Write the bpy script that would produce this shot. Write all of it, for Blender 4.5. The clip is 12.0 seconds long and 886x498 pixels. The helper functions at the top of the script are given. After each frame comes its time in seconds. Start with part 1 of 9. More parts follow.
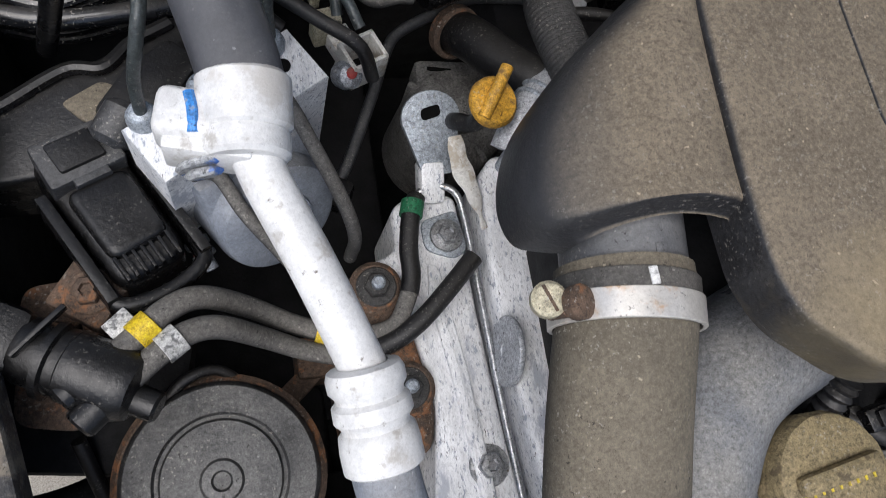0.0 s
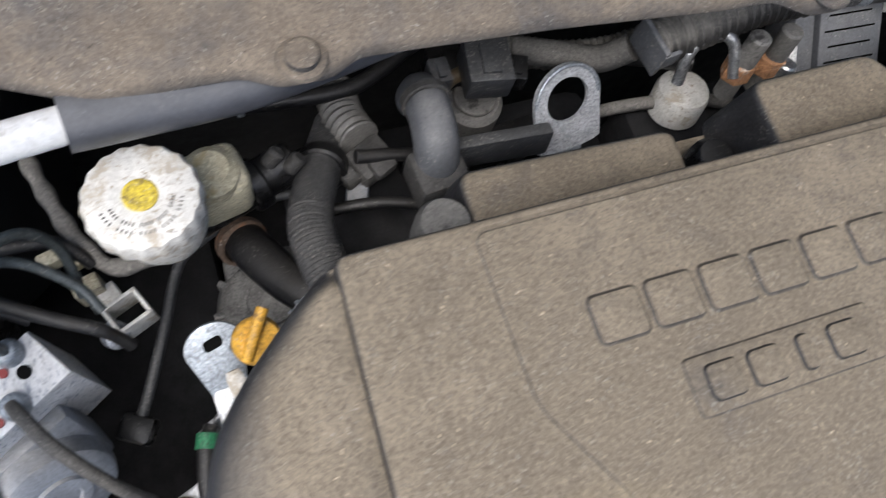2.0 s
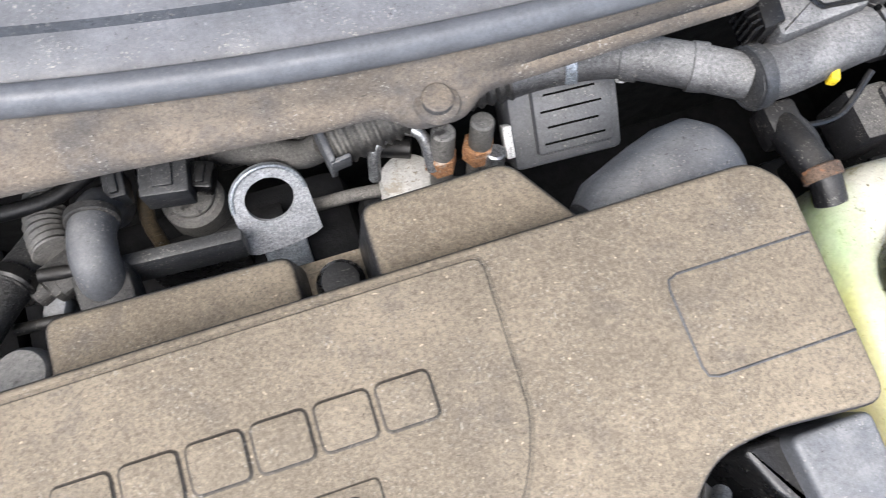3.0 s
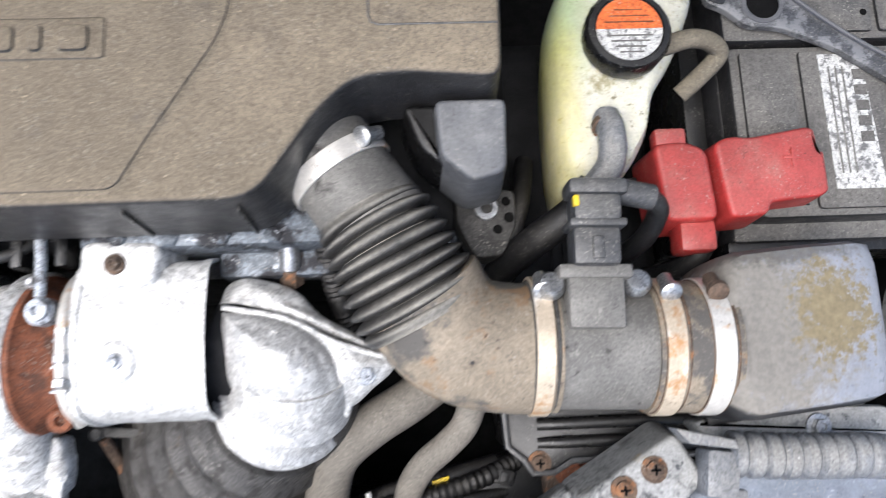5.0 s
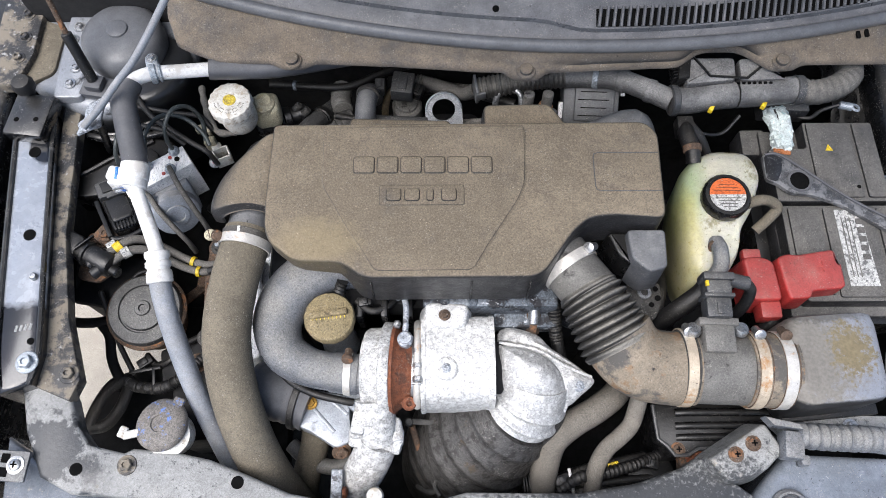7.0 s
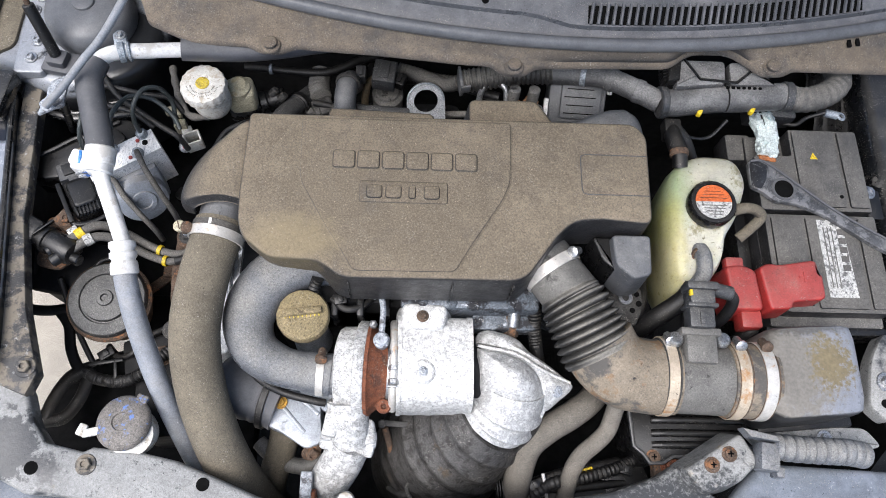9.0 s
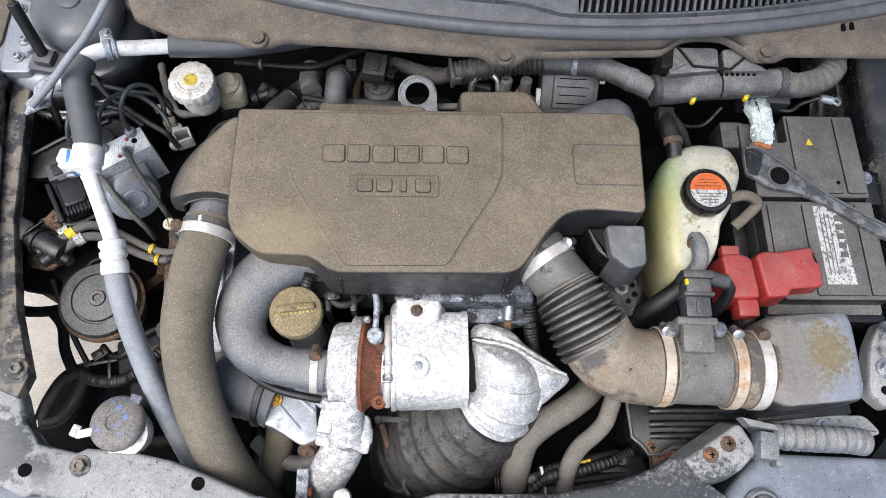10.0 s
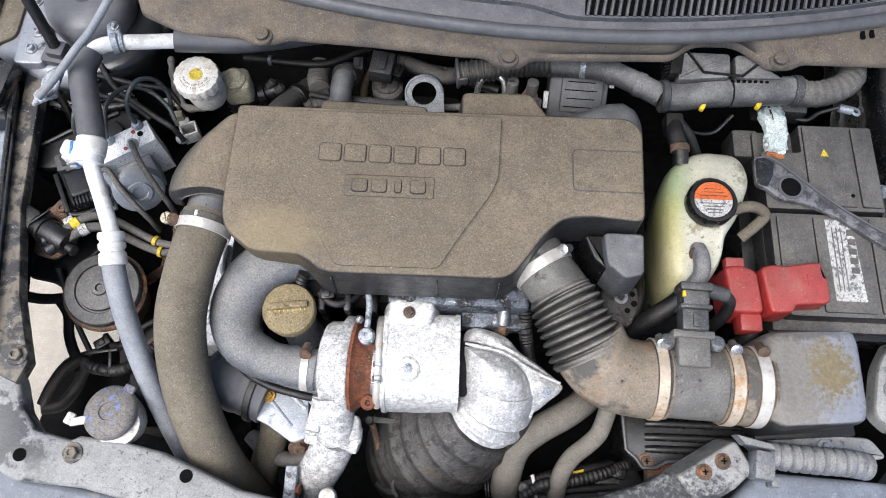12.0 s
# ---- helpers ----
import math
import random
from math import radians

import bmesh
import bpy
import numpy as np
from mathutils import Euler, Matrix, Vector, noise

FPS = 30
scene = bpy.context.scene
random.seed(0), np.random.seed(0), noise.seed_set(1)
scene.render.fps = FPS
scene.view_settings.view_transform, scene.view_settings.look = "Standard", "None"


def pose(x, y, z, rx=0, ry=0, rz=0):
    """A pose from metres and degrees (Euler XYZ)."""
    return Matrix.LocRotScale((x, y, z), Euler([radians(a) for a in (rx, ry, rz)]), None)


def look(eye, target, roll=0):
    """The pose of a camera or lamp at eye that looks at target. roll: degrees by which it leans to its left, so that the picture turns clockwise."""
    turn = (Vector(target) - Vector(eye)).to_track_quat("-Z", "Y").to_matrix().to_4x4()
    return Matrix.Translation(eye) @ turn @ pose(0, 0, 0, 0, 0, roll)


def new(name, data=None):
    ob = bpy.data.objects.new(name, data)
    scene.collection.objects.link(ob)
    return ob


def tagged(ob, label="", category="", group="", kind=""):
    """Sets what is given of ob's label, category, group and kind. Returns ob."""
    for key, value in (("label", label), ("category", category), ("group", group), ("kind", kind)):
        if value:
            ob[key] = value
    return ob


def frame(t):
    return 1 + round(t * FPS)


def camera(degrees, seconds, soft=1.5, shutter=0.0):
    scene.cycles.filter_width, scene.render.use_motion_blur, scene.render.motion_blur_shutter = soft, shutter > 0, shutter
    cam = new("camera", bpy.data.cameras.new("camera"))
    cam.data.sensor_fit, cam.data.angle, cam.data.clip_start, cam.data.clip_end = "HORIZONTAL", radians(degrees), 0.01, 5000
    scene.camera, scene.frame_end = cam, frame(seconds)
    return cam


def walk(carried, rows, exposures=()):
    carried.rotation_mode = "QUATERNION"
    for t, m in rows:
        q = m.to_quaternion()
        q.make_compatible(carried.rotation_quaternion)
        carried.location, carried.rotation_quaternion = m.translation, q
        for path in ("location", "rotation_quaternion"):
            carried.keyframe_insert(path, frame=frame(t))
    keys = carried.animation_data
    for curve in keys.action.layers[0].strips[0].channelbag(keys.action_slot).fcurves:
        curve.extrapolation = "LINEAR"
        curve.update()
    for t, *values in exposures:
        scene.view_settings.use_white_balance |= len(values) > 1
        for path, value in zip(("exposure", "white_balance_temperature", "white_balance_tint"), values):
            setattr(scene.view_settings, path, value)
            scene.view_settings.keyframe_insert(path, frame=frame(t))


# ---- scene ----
cam = camera(62.3, 12.0, soft=0.4, shutter=0.2)
PATH = [
    (0, (-0.559, 0.105, 1.163), (-0.054, 0.616, -0.704), 37.4),
    (0.5, (-0.557, 0.134, 1.163), (-0.015, 0.669, -0.686), 38.0),
    (1, (-0.547, 0.149, 1.174), (0.015, 0.682, -0.67), 38.0),
    (1.5, (-0.526, 0.159, 1.198), (0.003, 0.685, -0.658), 34.5),
    (1.7, (-0.489, 0.182, 1.217), (0.027, 0.7, -0.645), 32.8),
    (2, (-0.39, 0.207, 1.255), (0.095, 0.7, -0.622), 28.2),
    (2.5, (-0.196, 0.222, 1.269), (0.099, 0.762, -0.634), 13.1),
    (2.6, (-0.168, 0.22, 1.272), (0.123, 0.758, -0.632), 12.7),
    (3, (-0.084, 0.208, 1.293), (0.205, 0.73, -0.616), 11.2),
    (3.2, (-0.046, 0.201, 1.293), (0.308, 0.705, -0.61), 15.5),
    (4.8, (0.143, 0.0, 1.338), (0.281, 0.379, -0.621), 15.1),
    (5, (0.109, -0.046, 1.383), (0.188, 0.329, -0.58), 9.7),
    (5.5, (-0.023, -0.148, 1.523), (-0.067, 0.385, -0.404), -4.7),
    (6, (-0.131, -0.204, 1.725), (-0.134, 0.457, -0.162), -0.4),
    (6.5, (-0.138, -0.238, 1.791), (-0.128, 0.51, -0.064), 0.2),
    (7, (-0.127, -0.233, 1.797), (-0.117, 0.509, -0.061), 0.5),
    (8.8, (-0.151, -0.18, 1.786), (-0.064, 0.485, -0.098), 9.1),
    (9, (-0.147, -0.196, 1.777), (-0.042, 0.493, -0.098), 9.7),
    (9.5, (-0.134, -0.198, 1.773), (-0.038, 0.482, -0.105), 8.1),
    (10, (-0.135, -0.195, 1.769), (-0.034, 0.481, -0.111), 8.5),
    (10.5, (-0.135, -0.191, 1.765), (-0.029, 0.479, -0.116), 9.1),
    (11, (-0.144, -0.194, 1.763), (-0.044, 0.468, -0.122), 8.5),
    (11.5, (-0.155, -0.21, 1.762), (-0.072, 0.473, -0.116), 6.4),
    (12, (-0.082, -0.184, 1.765), (-0.076, 0.482, -0.121), 2.9),
]
walk(cam, [(t, look(eye, target, roll)) for t, eye, target, roll in PATH],
     exposures=((0.0, 0.36), (1.5, 0.46), (2.0, 1.05), (2.5, 1.7), (3.0, 1.87), (3.4, 1.87), (4.8, 1.36), (5.0, 1.24), (5.5, 0.68), (6.0, 0.68), (6.5, 0.93), (9.0, 0.98), (12.0, 0.98)))

# ---- light ----
world = bpy.data.worlds.new("overcast_sky")
scene.world = world
world.use_nodes = True
wn = world.node_tree
sky = wn.nodes.new("ShaderNodeTexSky")
sky.sky_type = "NISHITA"
sky.sun_disc = False
sky.sun_elevation, sky.sun_rotation = radians(65), radians(231)
sky.dust_density, sky.air_density, sky.ozone_density = 3.0, 1.0, 1.4
wn.nodes["Background"].inputs["Strength"].default_value = 0.11
wn.links.new(sky.outputs[0], wn.nodes["Background"].inputs["Color"])
sun_data = bpy.data.lights.new("sun", "SUN")
sun_data.energy, sun_data.angle, sun_data.color = 2.3, radians(50), (0.995, 0.985, 1.0)
sun = new("sun", sun_data)
sun.matrix_world = look((-1.1, -0.9, 3.0), (0, 0, 0))


# ---- materials ----
def make(name, base, rough=0.6, metal=0.0, var=0.3, scale=30.0, bump=0.25, bscale=400.0,
         dust=None, lo=0.2, hi=0.9, patch=0.45, spots=None, stretch=(1, 1, 1), coat=0.0, grit=0.65, fleck=0.6):
    """A weathered surface: two scales of colour noise, fine relief, settled dust on upward faces, irregular spots."""
    m = bpy.data.materials.new(name)
    m.use_nodes = True
    nt = m.node_tree
    N, L = nt.nodes.new, nt.links.new
    bsdf = nt.nodes["Principled BSDF"]
    bsdf.inputs["Metallic"].default_value = metal
    bsdf.inputs["Coat Weight"].default_value = coat
    bsdf.inputs["Coat Roughness"].default_value = 0.12
    geo = N("ShaderNodeNewGeometry")
    mp = N("ShaderNodeMapping")
    mp.inputs["Scale"].default_value = stretch
    L(geo.outputs["Position"], mp.inputs["Vector"])

    def noise_node(s, detail=5.0, rgh=0.6):
        n = N("ShaderNodeTexNoise")
        n.inputs["Scale"].default_value, n.inputs["Detail"].default_value = s, detail
        n.inputs["Roughness"].default_value = rgh
        L(mp.outputs[0], n.inputs["Vector"])
        return n.outputs["Fac"]

    def ramp(sock, a, b, c=0.0, d=1.0):
        r = N("ShaderNodeMapRange")
        r.interpolation_type = "SMOOTHSTEP"
        for i, v in ((1, a), (2, b), (3, c), (4, d)):
            r.inputs[i].default_value = v
        L(sock, r.inputs[0])
        return r.outputs[0]

    def mul(a, b):
        r = N("ShaderNodeMath")
        r.operation = "MULTIPLY"
        for i, v in ((0, a), (1, b)):
            if isinstance(v, float):
                r.inputs[i].default_value = v
            else:
                L(v, r.inputs[i])
        return r.outputs[0]

    def blend(fac, a, b):
        r = N("ShaderNodeMix")
        r.data_type = "RGBA"
        L(fac, r.inputs[0])
        for i, v in ((6, a), (7, b)):
            if isinstance(v, tuple):
                r.inputs[i].default_value = (*v[:3], 1)
            else:
                L(v, r.inputs[i])
        return r.outputs[2]

    def blend_f(fac, a, b):
        r = N("ShaderNodeMix")
        L(fac, r.inputs[0])
        for i, v in ((2, a), (3, b)):
            if isinstance(v, float):
                r.inputs[i].default_value = v
            else:
                L(v, r.inputs[i])
        return r.outputs[0]

    dark = tuple(c * (1 - var) for c in base)
    light = tuple(min(1, c * (1 + var)) for c in base)
    col = blend(ramp(noise_node(scale), 0.3, 0.7), dark, light)
    fine = noise_node(bscale, 3.0)
    col = blend(ramp(noise_node(70.0, 12.0, 0.8), 0.34, 0.66, 0.0, 0.45), col, tuple(c * 0.5 for c in base))
    grain = noise_node(420.0, 6.0, 0.9)
    col = blend(ramp(grain, 0.49, 0.60, 0.0, min(1.0, grit * 1.2)), col, tuple(c * 0.3 for c in base))
    col = blend(ramp(grain, 0.47, 0.38, 0.0, min(1.0, grit * 0.9)), col, tuple(min(0.9, c * 1.7 + 0.003) for c in base))
    rgh = blend_f(ramp(noise_node(scale * 1.7), 0.3, 0.7), max(0.05, rough - 0.1), min(1.0, rough + 0.1))
    for item in spots or ():
        scol, amount, sscale, srough = item
        f = ramp(noise_node(sscale, 8.0, 0.68), 1 - amount - 0.04, 1 - amount + 0.06)
        col = blend(f, col, scol)
        rgh = blend_f(f, rgh, srough)
    if dust:
        sep = N("ShaderNodeSeparateXYZ")
        L(geo.outputs["Normal"], sep.inputs[0])
        up = ramp(sep.outputs[2], lo, hi)
        lay = mul(up, ramp(noise_node(17.0, 10.0, 0.74), patch - 0.16, patch + 0.12, 0.25, 1.0))
        d2 = blend(ramp(noise_node(8.0, 6.0), 0.35, 0.68), tuple(c * 0.8 for c in dust), tuple(c * 1.18 for c in dust))
        d2 = blend(ramp(noise_node(55.0, 12.0, 0.8), 0.34, 0.68, 0.0, 0.55), d2, tuple(c * 0.55 for c in dust))
        d2 = blend(ramp(grain, 0.49, 0.61, 0.0, min(1.0, grit)), d2, tuple(c * 0.3 for c in dust))
        d2 = blend(ramp(grain, 0.47, 0.38, 0.0, min(1.0, grit * 0.75)), d2, tuple(min(0.8, c * 1.65) for c in dust))
        d2 = blend(ramp(noise_node(300.0, 1.0), 0.74, 0.79, 0.0, 0.7), d2, tuple(min(0.7, c * 2.4) for c in dust))
        col = blend(lay, col, d2)
        rgh = blend_f(lay, rgh, 0.9)
        met = mul(ramp(lay, 0.0, 0.6, 1.0, 0.0), float(metal))
        L(met, bsdf.inputs["Metallic"])
    if fleck:
        # pale dust flecks in loose drifts, and dark pits
        f1 = mul(ramp(noise_node(520.0, 2.0, 0.6), 0.60, 0.67, 0.0, fleck), ramp(noise_node(38.0, 8.0, 0.7), 0.44, 0.62))
        col = blend(f1, col, (0.36, 0.34, 0.30))
        f2 = mul(ramp(noise_node(330.0, 3.0, 0.7), 0.62, 0.69, 0.0, fleck * 1.4), ramp(noise_node(29.0, 8.0, 0.7), 0.42, 0.60))
        col = blend(f2, col, (0.012, 0.011, 0.010))
    L(col, bsdf.inputs["Base Color"])
    L(rgh, bsdf.inputs["Roughness"])
    bp = N("ShaderNodeBump")
    bp.inputs["Strength"].default_value, bp.inputs["Distance"].default_value = bump, 0.0012
    hsum = N("ShaderNodeMath")
    L(fine, hsum.inputs[0])
    L(mul(noise_node(bscale * 0.22, 6.0, 0.75), 1.4), hsum.inputs[1])
    L(hsum.outputs[0], bp.inputs["Height"])
    L(bp.outputs[0], bsdf.inputs["Normal"])
    return m


DUST = (0.186, 0.153, 0.110)
M_COVER = make("dusty_engine_plastic", (0.022, 0.022, 0.024), 0.45, dust=DUST, lo=0.46, hi=0.96, patch=0.36, bump=0.4, grit=0.62, fleck=0.4)
M_BLACK = make("black_plastic", (0.006, 0.006, 0.0065), 0.27, dust=(0.026, 0.0245, 0.022), lo=0.5, hi=1.0, patch=0.68, fleck=0.22)
M_SATIN = make("satin_grey_black_plastic", (0.036, 0.038, 0.042), 0.38, var=0.2, scale=20, bump=0.15, dust=(0.16, 0.155, 0.145), lo=0.5, hi=1.0, patch=0.66)
# Near black: grimy underbody with the deep shade of the gaps in its colour.
M_DEEP = make("underbody_in_deep_shade", (0.005, 0.005, 0.006), 0.8, fleck=0.0)
M_HOSE = make("dusty_rubber_hose", (0.05, 0.044, 0.034), 0.75, grit=0.5, dust=(0.165, 0.142, 0.105), lo=-0.4, hi=0.7, patch=0.35, bump=0.4)
M_HOSE2 = make("dusty_grey_brown_rubber", (0.045, 0.042, 0.038), 0.7, grit=0.5, dust=(0.165, 0.150, 0.128), lo=-0.4, hi=0.7, patch=0.35, bump=0.4)
M_RUBBER = make("black_rubber", (0.008, 0.008, 0.009), 0.42, dust=(0.055, 0.05, 0.042), lo=0.4, hi=1.0, patch=0.66, fleck=0.3)
M_TWIN = make("dusty_grey_rubber", (0.04, 0.04, 0.04), 0.6, dust=(0.165, 0.155, 0.14), lo=-0.2, hi=0.8, patch=0.45)
M_BLUEW = make("white_bolt_with_blue_paint", (0.42, 0.43, 0.44), 0.5, 0.2, var=0.2, scale=60, spots=(((0.05, 0.16, 0.50), 0.45, 70, 0.5),))
M_GREYHOSE = make("worn_grey_rubber", (0.22, 0.245, 0.285), 0.5, var=0.25, grit=0.3, dust=(0.30, 0.30, 0.30), lo=0.3, hi=1.0, patch=0.5, fleck=0.15)
M_PIPE = make("grey_moulded_plastic", (0.125, 0.135, 0.152), 0.34, var=0.3, scale=18, dust=(0.26, 0.255, 0.24), lo=0.3, hi=1.0, patch=0.52, fleck=0.25)
M_SHIELD = make("weathered_aluminium_shield", (0.54, 0.54, 0.53), 0.46, 0.2, var=0.10, scale=60, bump=0.9, bscale=260, grit=0.55,
                spots=(((0.66, 0.66, 0.65), 0.50, 150, 0.6), ((0.47, 0.46, 0.45), 0.34, 60, 0.7), ((0.20, 0.195, 0.19), 0.305, 240, 0.8)))
M_CASTALU = make("corroded_cast_aluminium", (0.49, 0.49, 0.48), 0.65, 0.15, var=0.2, scale=80, bump=1.0, bscale=220, grit=0.8,
                 spots=(((0.62, 0.62, 0.61), 0.48, 100, 0.8), ((0.33, 0.32, 0.30), 0.40, 70, 0.8), ((0.09, 0.086, 0.08), 0.335, 130, 0.8)))
M_SHELL = make("pressed_aluminium_sheet", (0.50, 0.50, 0.495), 0.4, 0.25, var=0.12, scale=50, bump=0.7, bscale=260, grit=0.6,
               spots=(((0.64, 0.64, 0.63), 0.46, 140, 0.6), ((0.30, 0.295, 0.29), 0.375, 50, 0.6), ((0.16, 0.155, 0.15), 0.315, 190, 0.8)))
M_ALUGREY = make("dirty_grey_cast_aluminium", (0.36, 0.385, 0.42), 0.5, 0.3, var=0.3, scale=45, bump=0.8, bscale=220, grit=0.8, spots=(((0.09, 0.09, 0.095), 0.43, 70, 0.8), ((0.6, 0.61, 0.62), 0.37, 60, 0.6)))
M_PLATE = make("speckled_aluminium_plate", (0.82, 0.83, 0.84), 0.5, 0.05, var=0.12, scale=25, bump=0.3, bscale=300, grit=0.3, stretch=(1.6, 0.6, 1),
               spots=(((0.30, 0.33, 0.38), 0.42, 260, 0.7), ((0.40, 0.42, 0.46), 0.40, 30, 0.7), ((0.10, 0.10, 0.11), 0.33, 150, 0.8)))
M_ALUBLUE = make("dirty_blue_grey_aluminium", (0.12, 0.138, 0.16), 0.5, 0.4, var=0.4, scale=50, grit=0.9, spots=(((0.03, 0.03, 0.034), 0.48, 45, 0.8), ((0.45, 0.47, 0.5), 0.38, 130, 0.7)))
M_STEEL = make("plain_steel", (0.45, 0.46, 0.47), 0.38, 0.85, var=0.15, scale=90, spots=(((0.22, 0.16, 0.11), 0.33, 90, 0.7),))
M_ZINC = make("zinc_plated_steel", (0.38, 0.42, 0.46), 0.5, 0.5, var=0.2, scale=50, spots=(((0.2, 0.22, 0.24), 0.36, 120, 0.7),))
M_GALV = make("pale_galvanised_steel", (0.50, 0.52, 0.55), 0.5, 0.3, var=0.15, scale=40, spots=(((0.34, 0.36, 0.38), 0.40, 90, 0.7),))
M_BAND = make("bright_clamp_band", (0.66, 0.635, 0.59), 0.4, 0.4, var=0.08, scale=40, grit=0.15, bump=0.1, spots=(((0.52, 0.34, 0.20), 0.40, 28, 0.6), ((0.2, 0.12, 0.06), 0.33, 60, 0.7)))
M_BANDTAN = make("rust_stained_clamp_band", (0.56, 0.47, 0.36), 0.45, 0.3, var=0.12, scale=40, grit=0.2, bump=0.1, spots=(((0.40, 0.22, 0.10), 0.43, 26, 0.6), ((0.70, 0.67, 0.62), 0.42, 20, 0.5)))
M_STRAP = make("worn_grey_black_strap_paint", (0.085, 0.087, 0.092), 0.4, 0.2, var=0.3, scale=40, bump=0.3, spots=(((0.17, 0.172, 0.178), 0.50, 60, 0.5), ((0.34, 0.34, 0.34), 0.35, 130, 0.6), ((0.02, 0.02, 0.02), 0.35, 90, 0.6)))
M_STRAPEND = make("worn_black_strap_paint", (0.022, 0.023, 0.026), 0.4, 0.1, var=0.3, scale=40, bump=0.3, spots=(((0.10, 0.10, 0.105), 0.40, 60, 0.5), ((0.26, 0.26, 0.26), 0.345, 130, 0.6)))
M_RUST = make("orange_rust", (0.19, 0.062, 0.028), 0.85, var=0.4, scale=60, bump=0.7, spots=(((0.07, 0.03, 0.018), 0.43, 50, 0.9), ((0.30, 0.20, 0.14), 0.35, 160, 0.9)))
M_UNION = make("tan_rusted_union", (0.42, 0.21, 0.10), 0.8, var=0.4, scale=90, bump=0.7, spots=(((0.16, 0.07, 0.03), 0.42, 120, 0.9), ((0.5, 0.42, 0.34), 0.38, 70, 0.8)))
M_RUSTDARK = make("brown_rusty_iron", (0.095, 0.062, 0.042), 0.85, var=0.5, scale=50, bump=0.6, spots=(((0.22, 0.10, 0.045), 0.42, 60, 0.9),))
M_CAT = make("heat_stained_steel", (0.068, 0.065, 0.062), 0.46, 0.3, var=0.2, scale=40, grit=0.9, bump=0.8, stretch=(1, 1, 2.2), spots=(((0.022, 0.020, 0.018), 0.46, 70, 0.6), ((0.20, 0.19, 0.18), 0.34, 260, 0.7), ((0.085, 0.065, 0.045), 0.37, 30, 0.8)))
M_BLACKPAINT = make("dirty_black_paint", (0.010, 0.011, 0.013), 0.22, coat=0.5, var=0.2, bump=0.1, dust=(0.07, 0.066, 0.06), lo=0.6, hi=1.0, patch=0.60, fleck=0.8, spots=(((0.10, 0.098, 0.095), 0.37, 24, 0.7),))
M_SLAM = make("chalky_worn_painted_steel", (0.28, 0.283, 0.278), 0.6, bump=0.25, bscale=250, var=0.15, scale=20, grit=0.4,
              spots=(((0.022, 0.025, 0.03), 0.40, 9, 0.3), ((0.05, 0.053, 0.057), 0.385, 120, 0.4), ((0.30, 0.26, 0.2), 0.35, 22, 0.9)))
# Base colour lightened to carry the sky's reflection on a dark glossy panel.
M_FRONT = make("dark_front_panel_with_sky_tone", (0.17, 0.19, 0.22), 0.2, coat=0.6, var=0.3, scale=6, bump=0.05, grit=0.2, spots=(((0.20, 0.22, 0.26), 0.43, 5, 0.25), ((0.30, 0.27, 0.22), 0.335, 16, 0.85), ((0.4, 0.4, 0.39), 0.33, 160, 0.7)))
M_FLANGE = make("worn_sealed_steel", (0.035, 0.035, 0.037), 0.5, bump=0.3, spots=(((0.19, 0.165, 0.13), 0.5, 26, 0.85), ((0.35, 0.35, 0.34), 0.38, 90, 0.8)))
M_WHITE = make("white_painted_pipe", (0.74, 0.74, 0.73), 0.38, var=0.05, scale=40, bump=0.25, grit=0.12, spots=(((0.16, 0.14, 0.12), 0.345, 170, 0.7), ((0.42, 0.40, 0.37), 0.385, 45, 0.6), ((0.50, 0.48, 0.45), 0.40, 18, 0.6)), fleck=0.15)
M_WPLAST = make("stained_white_plastic", (0.62, 0.61, 0.57), 0.45, var=0.12, scale=60, grit=0.25, spots=(((0.26, 0.215, 0.16), 0.40, 260, 0.8), ((0.36, 0.32, 0.26), 0.43, 40, 0.8)))
M_YCAP = make("dirty_yellow_plastic", (0.55, 0.42, 0.04), 0.6, var=0.3, scale=120, spots=(((0.2, 0.15, 0.04), 0.44, 150, 0.8),))
M_CREAM = make("aged_cream_plastic", (0.46, 0.42, 0.30), 0.45, var=0.3, scale=25, spots=(((0.25, 0.2, 0.1), 0.38, 30, 0.7),))
M_FOAM = make("black_foam_sleeve", (0.064, 0.067, 0.077), 0.40, var=0.1, bump=0.12, grit=0.15, dust=(0.125, 0.126, 0.132), lo=0.3, hi=1.0, patch=0.5, fleck=0.08)
M_RED = make("red_plastic", (0.34, 0.032, 0.03), 0.40, var=0.25, scale=20, grit=0.3, dust=(0.27, 0.12, 0.10), lo=0.6, hi=1.0, patch=0.62)
M_BATT = make("dusty_battery_plastic", (0.022, 0.022, 0.024), 0.45, var=0.2, dust=(0.125, 0.12, 0.112), lo=0.5, hi=1.0, patch=0.42)
M_LABEL = make("scuffed_white_label", (0.52, 0.52, 0.50), 0.5, var=0.1, grit=0.6, spots=(((0.10, 0.10, 0.10), 0.46, 170, 0.6), ((0.12, 0.12, 0.12), 0.40, 35, 0.6)))
M_LABELW = make("white_print", (0.74, 0.74, 0.72), 0.5, var=0.05, fleck=0.15)
M_ORANGE = make("orange_label", (0.62, 0.13, 0.03), 0.5, var=0.15)
# Flat near-black faces stand in for the shade inside holes, slots and lines.
M_RECESS = make("recess_black", (0.006, 0.006, 0.006), 0.9, grit=0.0, fleck=0)
M_RECESS.node_tree.nodes["Principled BSDF"].inputs["Specular IOR Level"].default_value = 0.05
M_YELLOW = make("yellow_plastic", (0.72, 0.50, 0.02), 0.5, var=0.15)
